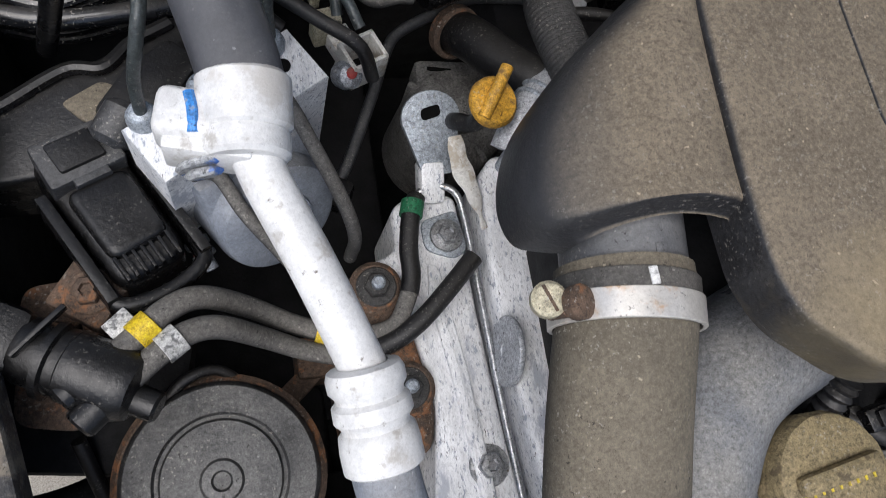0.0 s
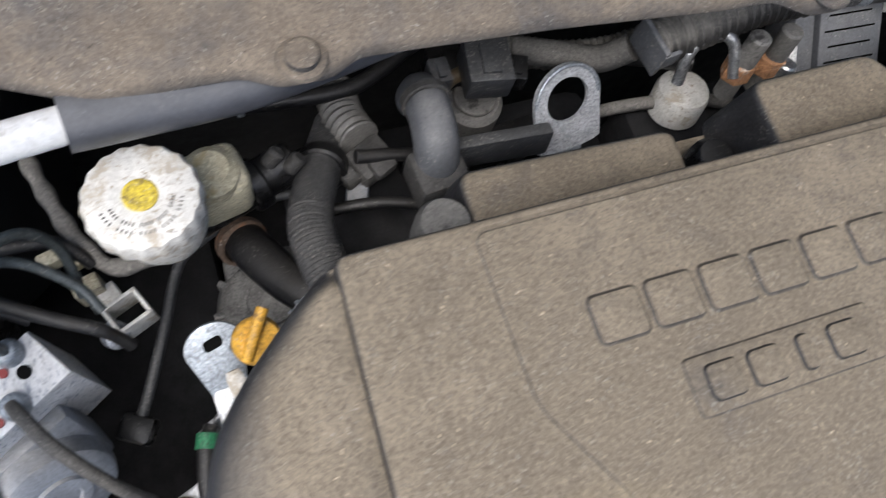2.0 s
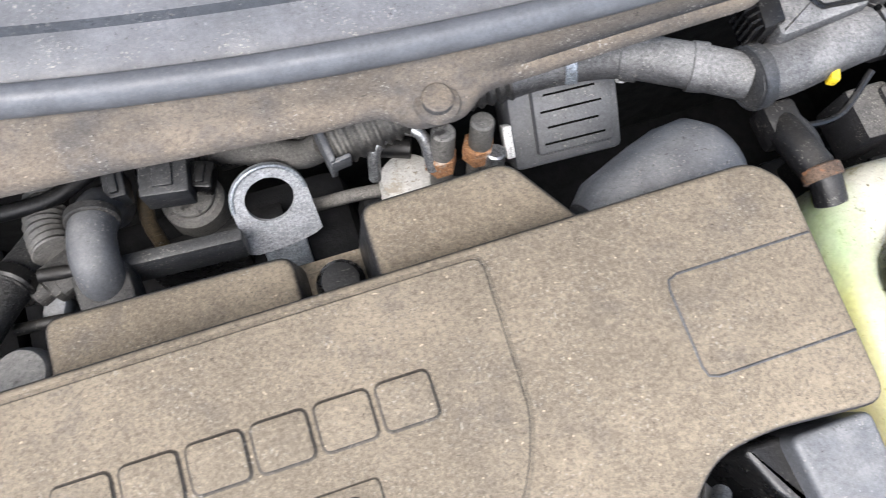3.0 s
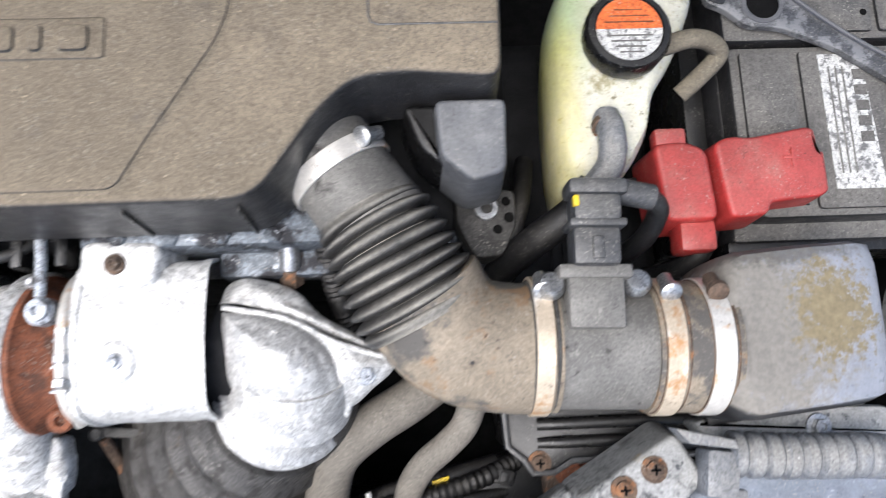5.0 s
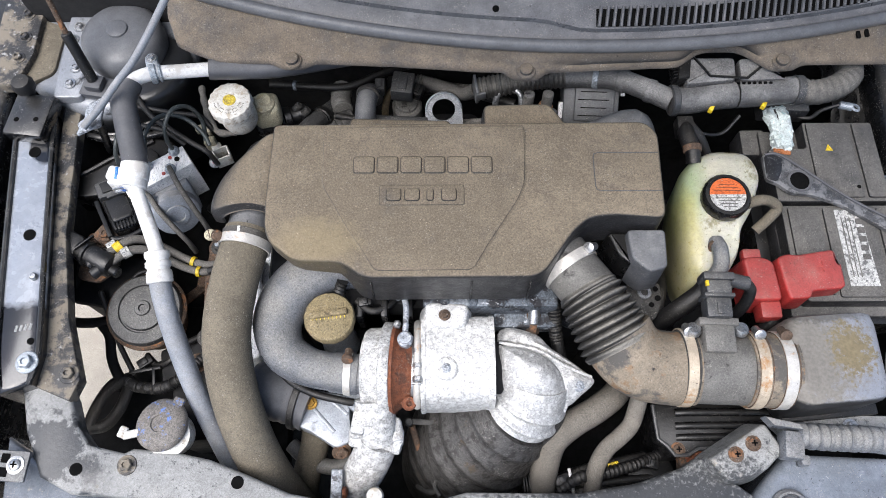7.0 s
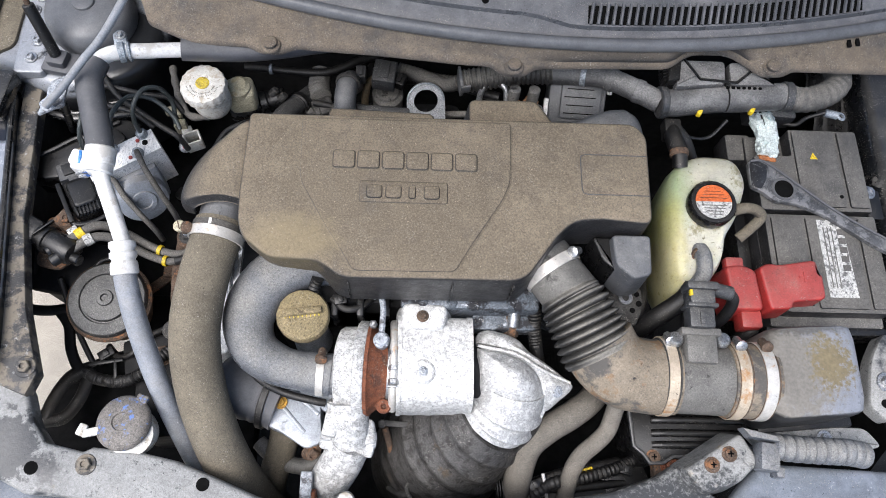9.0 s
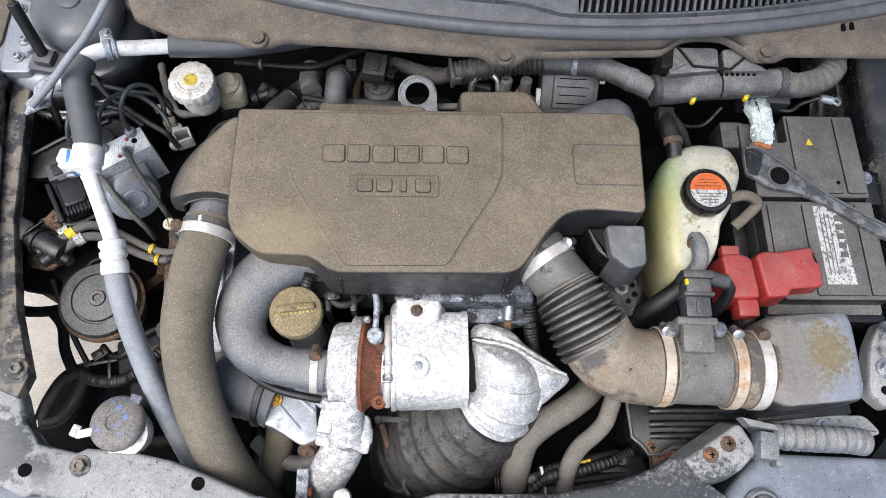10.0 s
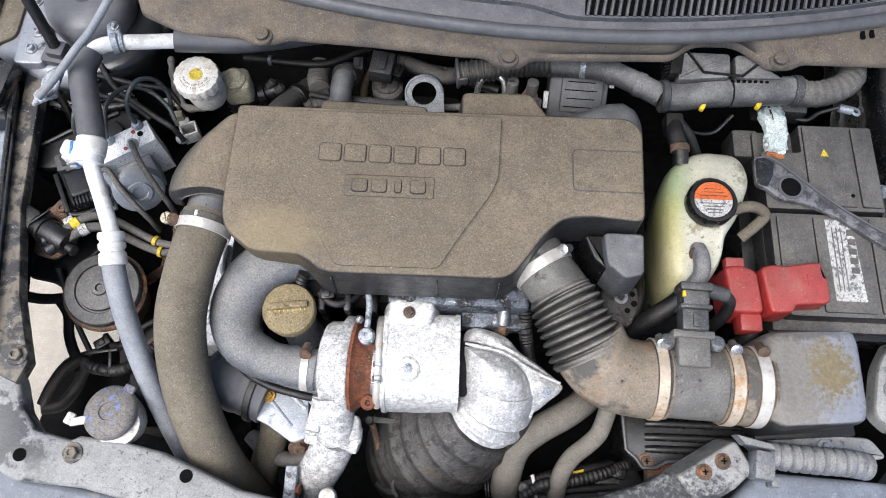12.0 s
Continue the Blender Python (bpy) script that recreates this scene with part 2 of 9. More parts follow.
M_OCHRE = make("dirty_ochre_plastic", (0.56, 0.30, 0.035), 0.6, var=0.2, scale=60, spots=(((0.17, 0.10, 0.04), 0.46, 55, 0.9),))
M_OILCAP = make("dusty_oil_cap", (0.24, 0.19, 0.10), 0.75, var=0.25, scale=70, bump=0.6, spots=(((0.36, 0.28, 0.16), 0.38, 60, 0.8), ((0.09, 0.07, 0.04), 0.40, 110, 0.9)))
M_GREEN = make("green_tape", (0.02, 0.16, 0.07), 0.5)
M_TAPE = make("dusty_wrapped_tape", (0.065, 0.065, 0.067), 0.5, var=0.3, scale=60, bump=0.6, bscale=160, dust=(0.25, 0.247, 0.24), lo=0.1, hi=0.95, patch=0.5)
M_BLUE = make("blue_paint_mark", (0.04, 0.22, 0.58), 0.5, var=0.2)
M_BLUECAP = make("worn_grey_blue_cap", (0.17, 0.155, 0.14), 0.6, var=0.3, scale=60, spots=(((0.10, 0.19, 0.46), 0.40, 85, 0.5),))
M_CORR = make("white_green_corrosion", (0.62, 0.70, 0.68), 0.9, var=0.2, scale=90, bump=1.0, bscale=180, spots=(((0.35, 0.5, 0.5), 0.4, 60, 0.9),), fleck=0.1)
M_COPPER = make("oxidised_copper", (0.36, 0.13, 0.045), 0.7, 0.3, var=0.3, scale=80)
M_COWL = make("mud_dusted_cowl_plastic", (0.05, 0.05, 0.052), 0.55, grit=0.5, dust=(0.185, 0.150, 0.113), lo=-0.2, hi=0.7, patch=0.46, bump=0.3)
M_COWLG = make("faded_grey_cowl_plastic", (0.085, 0.09, 0.10), 0.33, var=0.15, grit=0.25, dust=(0.20, 0.20, 0.21), lo=0.3, hi=1.0, patch=0.56)
M_SEAL = make("faded_rubber_seal", (0.125, 0.13, 0.14), 0.5, var=0.12, grit=0.2, bump=0.1, fleck=0.12)
M_CONC = make("pale_concrete", (0.44, 0.40, 0.34), 0.9, var=0.12, scale=12, bump=0.5, bscale=120, spots=(((0.36, 0.32, 0.27), 0.4, 18, 0.9),))
M_ALT = make("grey_cast_metal", (0.06, 0.058, 0.055), 0.7, 0.2, var=0.4, scale=60, bump=0.6)
M_GBOX = make("dusty_rubber_brown", (0.225, 0.187, 0.14), 0.75, var=0.25, scale=22, bump=0.3, grit=0.4, fleck=0.4,
              spots=(((0.075, 0.07, 0.064), 0.46, 14, 0.8), ((0.20, 0.125, 0.07), 0.42, 30, 0.85), ((0.40, 0.38, 0.34), 0.33, 110, 0.9), ((0.016, 0.015, 0.014), 0.355, 120, 0.7)))
M_MAF = make("dusty_grey_plastic", (0.14, 0.135, 0.125), 0.6, var=0.3, scale=35, grit=0.45, fleck=0.4, spots=(((0.25, 0.24, 0.22), 0.36, 60, 0.9), ((0.016, 0.015, 0.014), 0.355, 120, 0.7), ((0.02, 0.018, 0.016), 0.37, 34, 0.7)))
M_RIB = make("ribbed_black_rubber", (0.036, 0.035, 0.034), 0.45, var=0.35, scale=25, grit=0.6, dust=(0.235, 0.222, 0.195), lo=0.25, hi=0.95, patch=0.46, fleck=0.3)


def stain(m, col, centre, size, amp, nscale, edge=0.03, rough=0.85, amount=1.0):
    """Lays one irregular stain or broad dark zone over a material."""
    nt = m.node_tree
    N, L = nt.nodes.new, nt.links.new
    b = nt.nodes["Principled BSDF"]
    geo, mp = N("ShaderNodeNewGeometry"), N("ShaderNodeMapping")
    mp.vector_type = "TEXTURE"
    mp.inputs["Location"].default_value, mp.inputs["Scale"].default_value = centre, size
    L(geo.outputs["Position"], mp.inputs["Vector"])
    ln = N("ShaderNodeVectorMath")
    ln.operation = "LENGTH"
    L(mp.outputs[0], ln.inputs[0])
    no = N("ShaderNodeTexNoise")
    no.inputs["Scale"].default_value, no.inputs["Detail"].default_value, no.inputs["Roughness"].default_value = nscale, 10.0, 0.7
    L(geo.outputs["Position"], no.inputs["Vector"])
    ma = N("ShaderNodeMath")
    ma.operation = "MULTIPLY_ADD"
    L(no.outputs["Fac"], ma.inputs[0])
    ma.inputs[1].default_value = amp
    L(ln.outputs["Value"], ma.inputs[2])
    mr = N("ShaderNodeMapRange")
    for i, v in ((1, 1 + amp / 2 - edge), (2, 1 + amp / 2 + edge), (3, amount), (4, 0.0)):
        mr.inputs[i].default_value = v
    L(ma.outputs[0], mr.inputs[0])
    mx = N("ShaderNodeMix")
    mx.data_type = "RGBA"
    old = b.inputs["Base Color"].links[0].from_socket
    L(mr.outputs[0], mx.inputs[0])
    L(old, mx.inputs[6])
    no2 = N("ShaderNodeTexNoise")
    no2.inputs["Scale"].default_value, no2.inputs["Detail"].default_value = 240.0, 6.0
    L(geo.outputs["Position"], no2.inputs["Vector"])
    m2 = N("ShaderNodeMix")
    m2.data_type = "RGBA"
    L(no2.outputs["Fac"], m2.inputs[0])
    m2.inputs[6].default_value = (*[c * 0.55 for c in col], 1)
    m2.inputs[7].default_value = (*[c * 1.45 for c in col], 1)
    L(m2.outputs[2], mx.inputs[7])
    L(mx.outputs[2], b.inputs["Base Color"])
    ro = N("ShaderNodeMix")
    L(mr.outputs[0], ro.inputs[0])
    L(b.inputs["Roughness"].links[0].from_socket, ro.inputs[2])
    ro.inputs[3].default_value = rough
    L(ro.outputs[0], b.inputs["Roughness"])


stain(M_COVER, (0.27, 0.215, 0.12), (-0.288, 0.128, 0.91), (0.050, 0.032, 0.2), 1.6, 60, 0.4, rough=0.9, amount=0.4)
stain(M_COVER, (0.030, 0.031, 0.034), (-0.436, 0.225, 0.862), (0.036, 0.080, 0.045), 0.8, 30, 0.5, rough=0.4, amount=0.7)
stain(M_SLAM, (0.016, 0.018, 0.021), (0.17, -0.195, 0.77), (0.22, 0.060, 0.2), 4.0, 170, 0.35, rough=0.4, amount=0.9)
stain(M_SLAM, (0.022, 0.025, 0.03), (-0.655, -0.115, 0.77), (0.05, 0.045, 0.2), 3.0, 40, 0.10, rough=0.35, amount=0.9)
M_AIRBOX = make("grey_airbox_plastic", (0.235, 0.25, 0.285), 0.33, var=0.05, scale=10, bump=0.12, grit=0.10)
stain(M_AIRBOX, (0.165, 0.152, 0.13), (0.345, -0.018, 0.86), (0.064, 0.085, 0.3), 2.4, 110, 0.30, amount=0.9)
stain(M_AIRBOX, (0.07, 0.066, 0.06), (0.36, 0.05, 0.85), (0.08, 0.016, 0.3), 1.8, 60, 0.2, amount=0.7)
stain(M_AIRBOX, (0.165, 0.135, 0.08), (0.412, -0.002, 0.862), (0.028, 0.034, 0.2), 4.2, 130, 0.25)
# Turns the lower front face near black.
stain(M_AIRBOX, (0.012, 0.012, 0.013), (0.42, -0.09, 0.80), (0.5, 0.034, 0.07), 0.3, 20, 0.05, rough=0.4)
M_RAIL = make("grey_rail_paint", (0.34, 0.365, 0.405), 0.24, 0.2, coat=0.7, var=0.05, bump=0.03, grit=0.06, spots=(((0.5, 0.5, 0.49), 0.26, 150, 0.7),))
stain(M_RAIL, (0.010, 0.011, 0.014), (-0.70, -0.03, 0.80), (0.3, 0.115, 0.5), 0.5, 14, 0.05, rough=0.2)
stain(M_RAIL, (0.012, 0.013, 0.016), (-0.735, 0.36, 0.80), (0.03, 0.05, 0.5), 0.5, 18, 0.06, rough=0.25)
# Turns the rail black below its top edge, down the flanks.
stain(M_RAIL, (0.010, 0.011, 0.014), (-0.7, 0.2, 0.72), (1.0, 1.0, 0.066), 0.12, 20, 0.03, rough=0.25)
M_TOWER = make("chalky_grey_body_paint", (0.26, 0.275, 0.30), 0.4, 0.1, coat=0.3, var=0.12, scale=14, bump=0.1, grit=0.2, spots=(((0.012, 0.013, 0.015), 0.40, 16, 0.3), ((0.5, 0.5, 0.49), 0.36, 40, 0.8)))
# Black below the tower's top, and in a zone at its inner side.
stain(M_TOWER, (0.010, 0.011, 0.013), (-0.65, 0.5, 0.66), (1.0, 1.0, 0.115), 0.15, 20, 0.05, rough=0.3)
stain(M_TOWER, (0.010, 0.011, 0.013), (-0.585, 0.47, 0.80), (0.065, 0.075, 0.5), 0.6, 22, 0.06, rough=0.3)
M_THERMO = make("pale_blue_grey_aluminium", (0.40, 0.43, 0.47), 0.45, 0.2, var=0.15, scale=40, bump=0.4, bscale=220, grit=0.35, spots=(((0.20, 0.21, 0.23), 0.37, 60, 0.7), ((0.10, 0.10, 0.105), 0.33, 120, 0.8)))
# The grey dust layer also carries the pale reflections of a glossy liner.
M_LINER = make("glossy_black_liner", (0.012, 0.012, 0.013), 0.26, var=0.3, scale=40, bump=0.6, bscale=160, dust=(0.10, 0.097, 0.092), lo=0.3, hi=1.0, patch=0.56, fleck=0.6)
M_ALTN = make("dusty_cast_alternator", (0.16, 0.157, 0.15), 0.65, 0.2, var=0.35, scale=60, bump=0.7, bscale=200, grit=0.7)
M_WOVEN = make("woven_black_sleeve", (0.034, 0.035, 0.037), 0.55, var=0.2, scale=60, bump=1.0, bscale=900, grit=0.8, dust=(0.085, 0.083, 0.080), lo=0.0, hi=1.0, patch=0.5)
M_BROWN = make("brown_tube_plastic", (0.11, 0.08, 0.045), 0.6)
M_GREYPL = make("mid_grey_plastic", (0.09, 0.094, 0.102), 0.4, var=0.15, grit=0.3, dust=(0.20, 0.20, 0.20), lo=0.5, hi=1.0, patch=0.55)
M_HORN = make("chalky_black_horn", (0.022, 0.023, 0.025), 0.38, var=0.3, scale=50, bump=0.4, dust=(0.17, 0.168, 0.162), lo=0.3, hi=1.0, patch=0.50)
M_BRKPIPE = make("green_grey_brake_pipe", (0.05, 0.06, 0.062), 0.4, 0.2, var=0.25, scale=70)


def reservoir_material():
    m = make("cloudy_yellowed_plastic", (0.53, 0.52, 0.43), 0.4, var=0.10, scale=14, bump=0.15, grit=0.15,
             spots=(((0.46, 0.40, 0.25), 0.36, 34, 0.6), ((0.35, 0.32, 0.22), 0.34, 110, 0.7), ((0.13, 0.115, 0.07), 0.375, 130, 0.8), ((0.23, 0.21, 0.12), 0.40, 22, 0.8)), fleck=0.6)
    stain(m, (0.22, 0.32, 0.15), (0.220, 0.262, 0.80), (0.036, 0.075, 0.5), 0.9, 16, 0.35, rough=0.4, amount=0.7)
    stain(m, (0.38, 0.335, 0.09), (0.226, 0.155, 0.78), (0.020, 0.085, 0.5), 0.8, 26, 0.3, rough=0.4, amount=0.55)
    b = m.node_tree.nodes["Principled BSDF"]
    b.inputs["Subsurface Weight"].default_value = 0.3
    b.inputs["Subsurface Radius"].default_value = (0.02, 0.016, 0.006)
    b.inputs["Subsurface Scale"].default_value = 0.5
    return m


M_RES = reservoir_material()


# ---- geometry helpers ----
def bmn():
    return bmesh.new()


def thing(name, loc, label, category, group="", kind=""):
    ob = new(name)
    ob.location = loc
    ob.empty_display_size = 0.02
    return tagged(ob, label, category, group, kind)


def world_loc(ob):
    p = Vector(ob.location)
    while ob.parent:
        ob = ob.parent
        p += Vector(ob.location)
    return p


def part(name, bm, material, parent, label="", sharp=40):
    """Links a bmesh built in world coordinates as one mesh under parent, with its origin at its middle."""
    bmesh.ops.recalc_face_normals(bm, faces=bm.faces)
    xs = [v.co for v in bm.verts]
    c = Vector([(min(p[i] for p in xs) + max(p[i] for p in xs)) / 2 for i in range(3)])
    bmesh.ops.translate(bm, vec=-c, verts=bm.verts)
    me = bpy.data.meshes.new(name)
    bm.to_mesh(me)
    bm.free()
    areas = np.array([f.area for f in me.polygons])
    wide = areas > 12 * np.median(areas)
    smooth = []
    for f, w in zip(me.polygons, wide):
        ls = [(me.vertices[a].co - me.vertices[b].co).length for a, b in f.edge_keys]
        smooth.append(not (len(ls) > 4 or (w and len(ls) == 4 and min(ls) > 0.12 * max(ls))))
    me.polygons.foreach_set("use_smooth", smooth)
    me.set_sharp_from_angle(angle=radians(sharp))
    me.materials.append(material)
    ob = new(name, me)
    if parent:
        ob.parent = parent
        ob.location = c - world_loc(parent)
    else:
        ob.location = c
    if label:
        ob["label"] = label
    return ob


def thicken(bm, t):
    """Gives an open sheet its thickness."""
    bmesh.ops.recalc_face_normals(bm, faces=bm.faces)
    bm.normal_update()
    bmesh.ops.solidify(bm, geom=bm.faces[:], thickness=t)
    return bm


def box(bm, c, s, rz=0.0, rx=0.0, ry=0.0, bev=0.003, seg=2):
    m = pose(*c, rx, ry, rz) @ Matrix.Diagonal((*s, 1))
    r = bmesh.ops.create_cube(bm, size=1, matrix=m)
    if bev:
        es = list({e for v in r["verts"] for e in v.link_edges})
        bmesh.ops.bevel(bm, geom=es, offset=bev, segments=seg, affect="EDGES", profile=0.5)
    return bm


def basis(d):
    d = Vector(d).normalized()
    a = Vector((0, 0, 1)) if abs(d.z) < 0.9 else Vector((0, 1, 0))
    u = a.cross(d).normalized()
    return d, u, d.cross(u)


def lathe(bm, p0, axis, prof, n=28, wob=None):
    """A turned form: prof lists (radius, height along the axis); wob(angle) scales the radius."""
    d, u, w = basis(axis)
    p0 = Vector(p0)
    rings = []
    for r, h in prof:
        if r <= 1e-6:
            rings.append([bm.verts.new(p0 + d * h)])
        else:
            ring = []
            for i in range(n):
                a = 2 * math.pi * i / n
                k = wob(a) if wob else 1.0
                ring.append(bm.verts.new(p0 + d * h + (u * math.cos(a) + w * math.sin(a)) * r * k))
            rings.append(ring)
    for A, B in zip(rings, rings[1:]):
        for i in range(n):
            j = (i + 1) % n
            if len(A) == 1 and len(B) == 1:
                continue
            if len(A) == 1:
                bm.faces.new((A[0], B[j], B[i]))
            elif len(B) == 1:
                bm.faces.new((A[i], A[j], B[0]))
            else:
                bm.faces.new((A[i], A[j], B[j], B[i]))
    return bm


def cyl(bm, p0, p1, r0, r1=None, n=24, b=0.0015):
    r1 = r0 if r1 is None else r1
    d = Vector(p1) - Vector(p0)
    h = d.length
    b = min(b, r0 * 0.4, r1 * 0.4, h * 0.4)
    return lathe(bm, p0, d, [(0, 0), (r0 - b, 0), (r0, b), (r1, h - b), (r1 - b, h), (0, h)], n)


def ring(bm, p0, axis, r_in, r_out, h, n=32, b=0.001):
    return lathe(bm, p0, axis, [(r_in, 0), (r_out - b, 0), (r_out, b), (r_out, h - b), (r_out - b, h), (r_in, h), (r_in, 0)], n)


def spline(pts, sub=8):
    P = [Vector(p) for p in pts]
    P = [P[0] * 2 - P[1]] + P + [P[-1] * 2 - P[-2]]
    out = []
    for i in range(1, len(P) - 2):
        a, b, c, d = P[i - 1:i + 3]
        for k in range(sub):
            t = k / sub
            out.append(0.5 * (2 * b + (c - a) * t + (2 * a - 5 * b + 4 * c - d) * t * t + (3 * b - a - 3 * c + d) * t ** 3))
    out.append(P[-2])
    return out


def tube(bm, pts, r, n=16, sub=8, rfun=None, curve=True, squash=1.0):
    """A hose along pts; rfun(s, length) gives the radius at s metres along it."""
    C = spline(pts, sub) if curve else [Vector(p) for p in pts]
    s, total = [0.0], 0.0
    for a, b in zip(C, C[1:]):
        total += (b - a).length
        s.append(total)
    prev = None
    rings = []
    for i, p in enumerate(C):
        t = (C[min(i + 1, len(C) - 1)] - C[max(i - 1, 0)]).normalized()
        if prev is None:
            _, u, w = basis(t)
        else:
            u = (prev - t * prev.dot(t)).normalized()
            w = t.cross(u)
        prev = u
        rr = rfun(s[i], total) if rfun else r
        rings.append([bm.verts.new(p + (u * math.cos(2 * math.pi * k / n) + w * math.sin(2 * math.pi * k / n) * squash) * rr) for k in range(n)])
    for A, B in zip(rings, rings[1:]):
        for k in range(n):
            j = (k + 1) % n
            bm.faces.new((A[k], A[j], B[j], B[k]))
    bm.faces.new(rings[0][::-1])
    bm.faces.new(rings[-1])
    return bm


def corrugated(base, amp, pitch, start=0.0, stop=9.0):
    def f(s, total):
        if s < start or s > stop:
            return base
        return base + amp * (0.5 + 0.5 * math.cos(2 * math.pi * (s - start) / pitch))
    return f


def rounded(poly, rad, seg=5):
    out = []
    n = len(poly)
    for i, p in enumerate(poly):
        r = p[2] if len(p) > 2 else rad
        a, b, c = Vector(poly[i - 1][:2]), Vector(p[:2]), Vector(poly[(i + 1) % n][:2])
        u, v = (a - b), (c - b)
        k = min(r, u.length * 0.45, v.length * 0.45)
        u, v = b + u.normalized() * k, b + v.normalized() * k
        for j in range(seg + 1):
            t = j / seg
            out.append((u * (1 - t) ** 2 + b * 2 * t * (1 - t) + v * t * t).to_tuple())
    return out


def prism(bm, poly, z0, z1, bev=0.002, seg=2, rad=0.0, out=0.0, m=None, both=False):
    """A plate from a plan outline between two heights; out widens its foot; bev rounds its upper rim."""
    if rad:
        P = rounded([(*p[:2], max(p[2] if len(p) > 2 else rad, bev * 1.6)) for p in poly], rad)
    else:
        P = [p[:2] for p in poly]
    n = len(P)
    area = sum(P[i][0] * P[(i + 1) % n][1] - P[(i + 1) % n][0] * P[i][1] for i in range(n))
    sg = 1.0 if area > 0 else -1.0
    nrm = []
    for i in range(n):
        a, b, c = Vector(P[i - 1]), Vector(P[i]), Vector(P[(i + 1) % n])
        e1, e2 = (b - a).normalized(), (c - b).normalized()
        n1, n2 = Vector((e1.y, -e1.x)) * sg, Vector((e2.y, -e2.x)) * sg
        s_ = n1 + n2
        k = s_.length
        nrm.append(s_ / k * min(2.0, 2.0 / k) if k > 1e-4 else n1)
    lev = [(out, z0)]
    if bev and not both and z1 - z0 > 3.2 * bev:
        # a row close below the rim keeps the flank flat
        lev.append((out * bev * 0.5 / (z1 - bev - z0), z1 - bev * 1.5))
    if bev:
        lev += [(bev * (math.cos(math.pi / 2 * k / seg) - 1), z1 - bev * (1 - math.sin(math.pi / 2 * k / seg))) for k in range(seg + 1)]
        if both:
            lev = [(bev * (math.cos(math.pi / 2 * k / seg) - 1) + out, z0 + bev * (1 - math.sin(math.pi / 2 * k / seg))) for k in range(seg, -1, -1)] + lev[1:]
    else:
        lev.append((0.0, z1))
    rings = []
    for o, z in lev:
        row = []
        for p, d in zip(P, nrm):
            q = Vector((p[0] + d.x * o, p[1] + d.y * o, z))
            row.append(bm.verts.new(m @ q if m is not None else q))
        rings.append(row)
    bm.faces.new(rings[-1])
    bm.faces.new(rings[0][::-1])
    for A, B in zip(rings, rings[1:]):
        for i in range(n):
            j = (i + 1) % n
            bm.faces.new((A[i], A[j], B[j], B[i]))
    return bm


def washer_bolt(name, p, axis, r, material, parent, label="", washer=True):
    """A hexagon head on its washer."""
    bm = bmn()
    d = Vector(axis).normalized()
    p = Vector(p)
    if washer:
        lathe(bm, p, d, [(0, 0), (r * 1.55, 0), (r * 1.6, 0.0006), (r * 1.5, 0.0018), (r * 0.9, 0.002), (0, 0.002)], 20)
    lathe(bm, p + d * 0.0019, d, [(r, 0), (r, r * 0.7), (r * 0.88, r * 0.85), (r * 0.5, r * 0.88), (r * 0.42, r * 0.6), (0, r * 0.6)], 6)
    return part(name, bm, material, parent, label, sharp=25)


def screw_head(name, p, axis, r, material, parent, label=""):
    """A pan head with a cross recess on a flat washer."""
    bm = bmn()
    d, u, w = basis(axis)
    p = Vector(p)
    lathe(bm, p, d, [(0, 0), (r * 1.5, 0), (r * 1.5, 0.0012), (r, 0.0016), (r * 0.95, 0.004), (r * 0.6, 0.0056), (0, 0.006)], 18)
    ob = part(name, bm, material, parent, label)
    bm = bmn()
    for a in (u, w):
        q = p + d * 0.0052
        b = d.cross(a)
        vs = [bm.verts.new(q + a * sx * r * 0.55 + b * sy * r * 0.13 + d * sz * 0.0012) for sx in (-1, 1) for sy in (-1, 1) for sz in (-1, 1)]
        for f in ((0, 1, 3, 2), (4, 6, 7, 5), (0, 4, 5, 1), (2, 3, 7, 6), (0, 2, 6, 4), (1, 5, 7, 3)):
            bm.faces.new([vs[i] for i in f])
    part("cross_recess", bm, M_RECESS, ob)
    return ob


def hose_clamp(parent, p, axis, r, wide, screw_dir, mat_band=None, mat_screw=None, name="hose_clamp"):
    """A worm-drive band with its screw housing and slotted screw."""
    bm = bmn()
    d = Vector(axis).normalized()
    p = Vector(p)
    ring(bm, p - d * wide / 2, d, r - 0.001, r + 0.0012, wide, 40, 0.0004)
    band = part(name, bm, mat_band or M_BAND, parent)
    s = Vector(screw_dir)
    s = (s - d * s.dot(d)).normalized()
    t = d.cross(s)
    q = p + s * (r + 0.005)
    bm = bmn()
    cyl(bm, q - t * 0.009, q + t * 0.007, 0.0055, n=16)
    part("screw_housing", bm, mat_screw or M_STEEL, band)
    bm = bmn()
    lathe(bm, q + t * 0.007, t, [(0, 0), (0.0075, 0), (0.0078, 0.001), (0.0078, 0.005), (0.006, 0.0062), (0, 0.0062)], 16)
    part("screw_head", bm, mat_screw or M_STEEL, band)
    return band

# ---- ground and car body ----
bm = bmn()
g = 400.0
bmesh.ops.create_grid(bm, x_segments=40, y_segments=40, size=g)
tagged(part("ground", bm, M_CONC, None), "pale weathered concrete ground under the car", "ground", kind="structure")

body = thing("car_body", (0, 0.2, 0.4), "dirty black painted front body of a car with open engine bay", "car body")

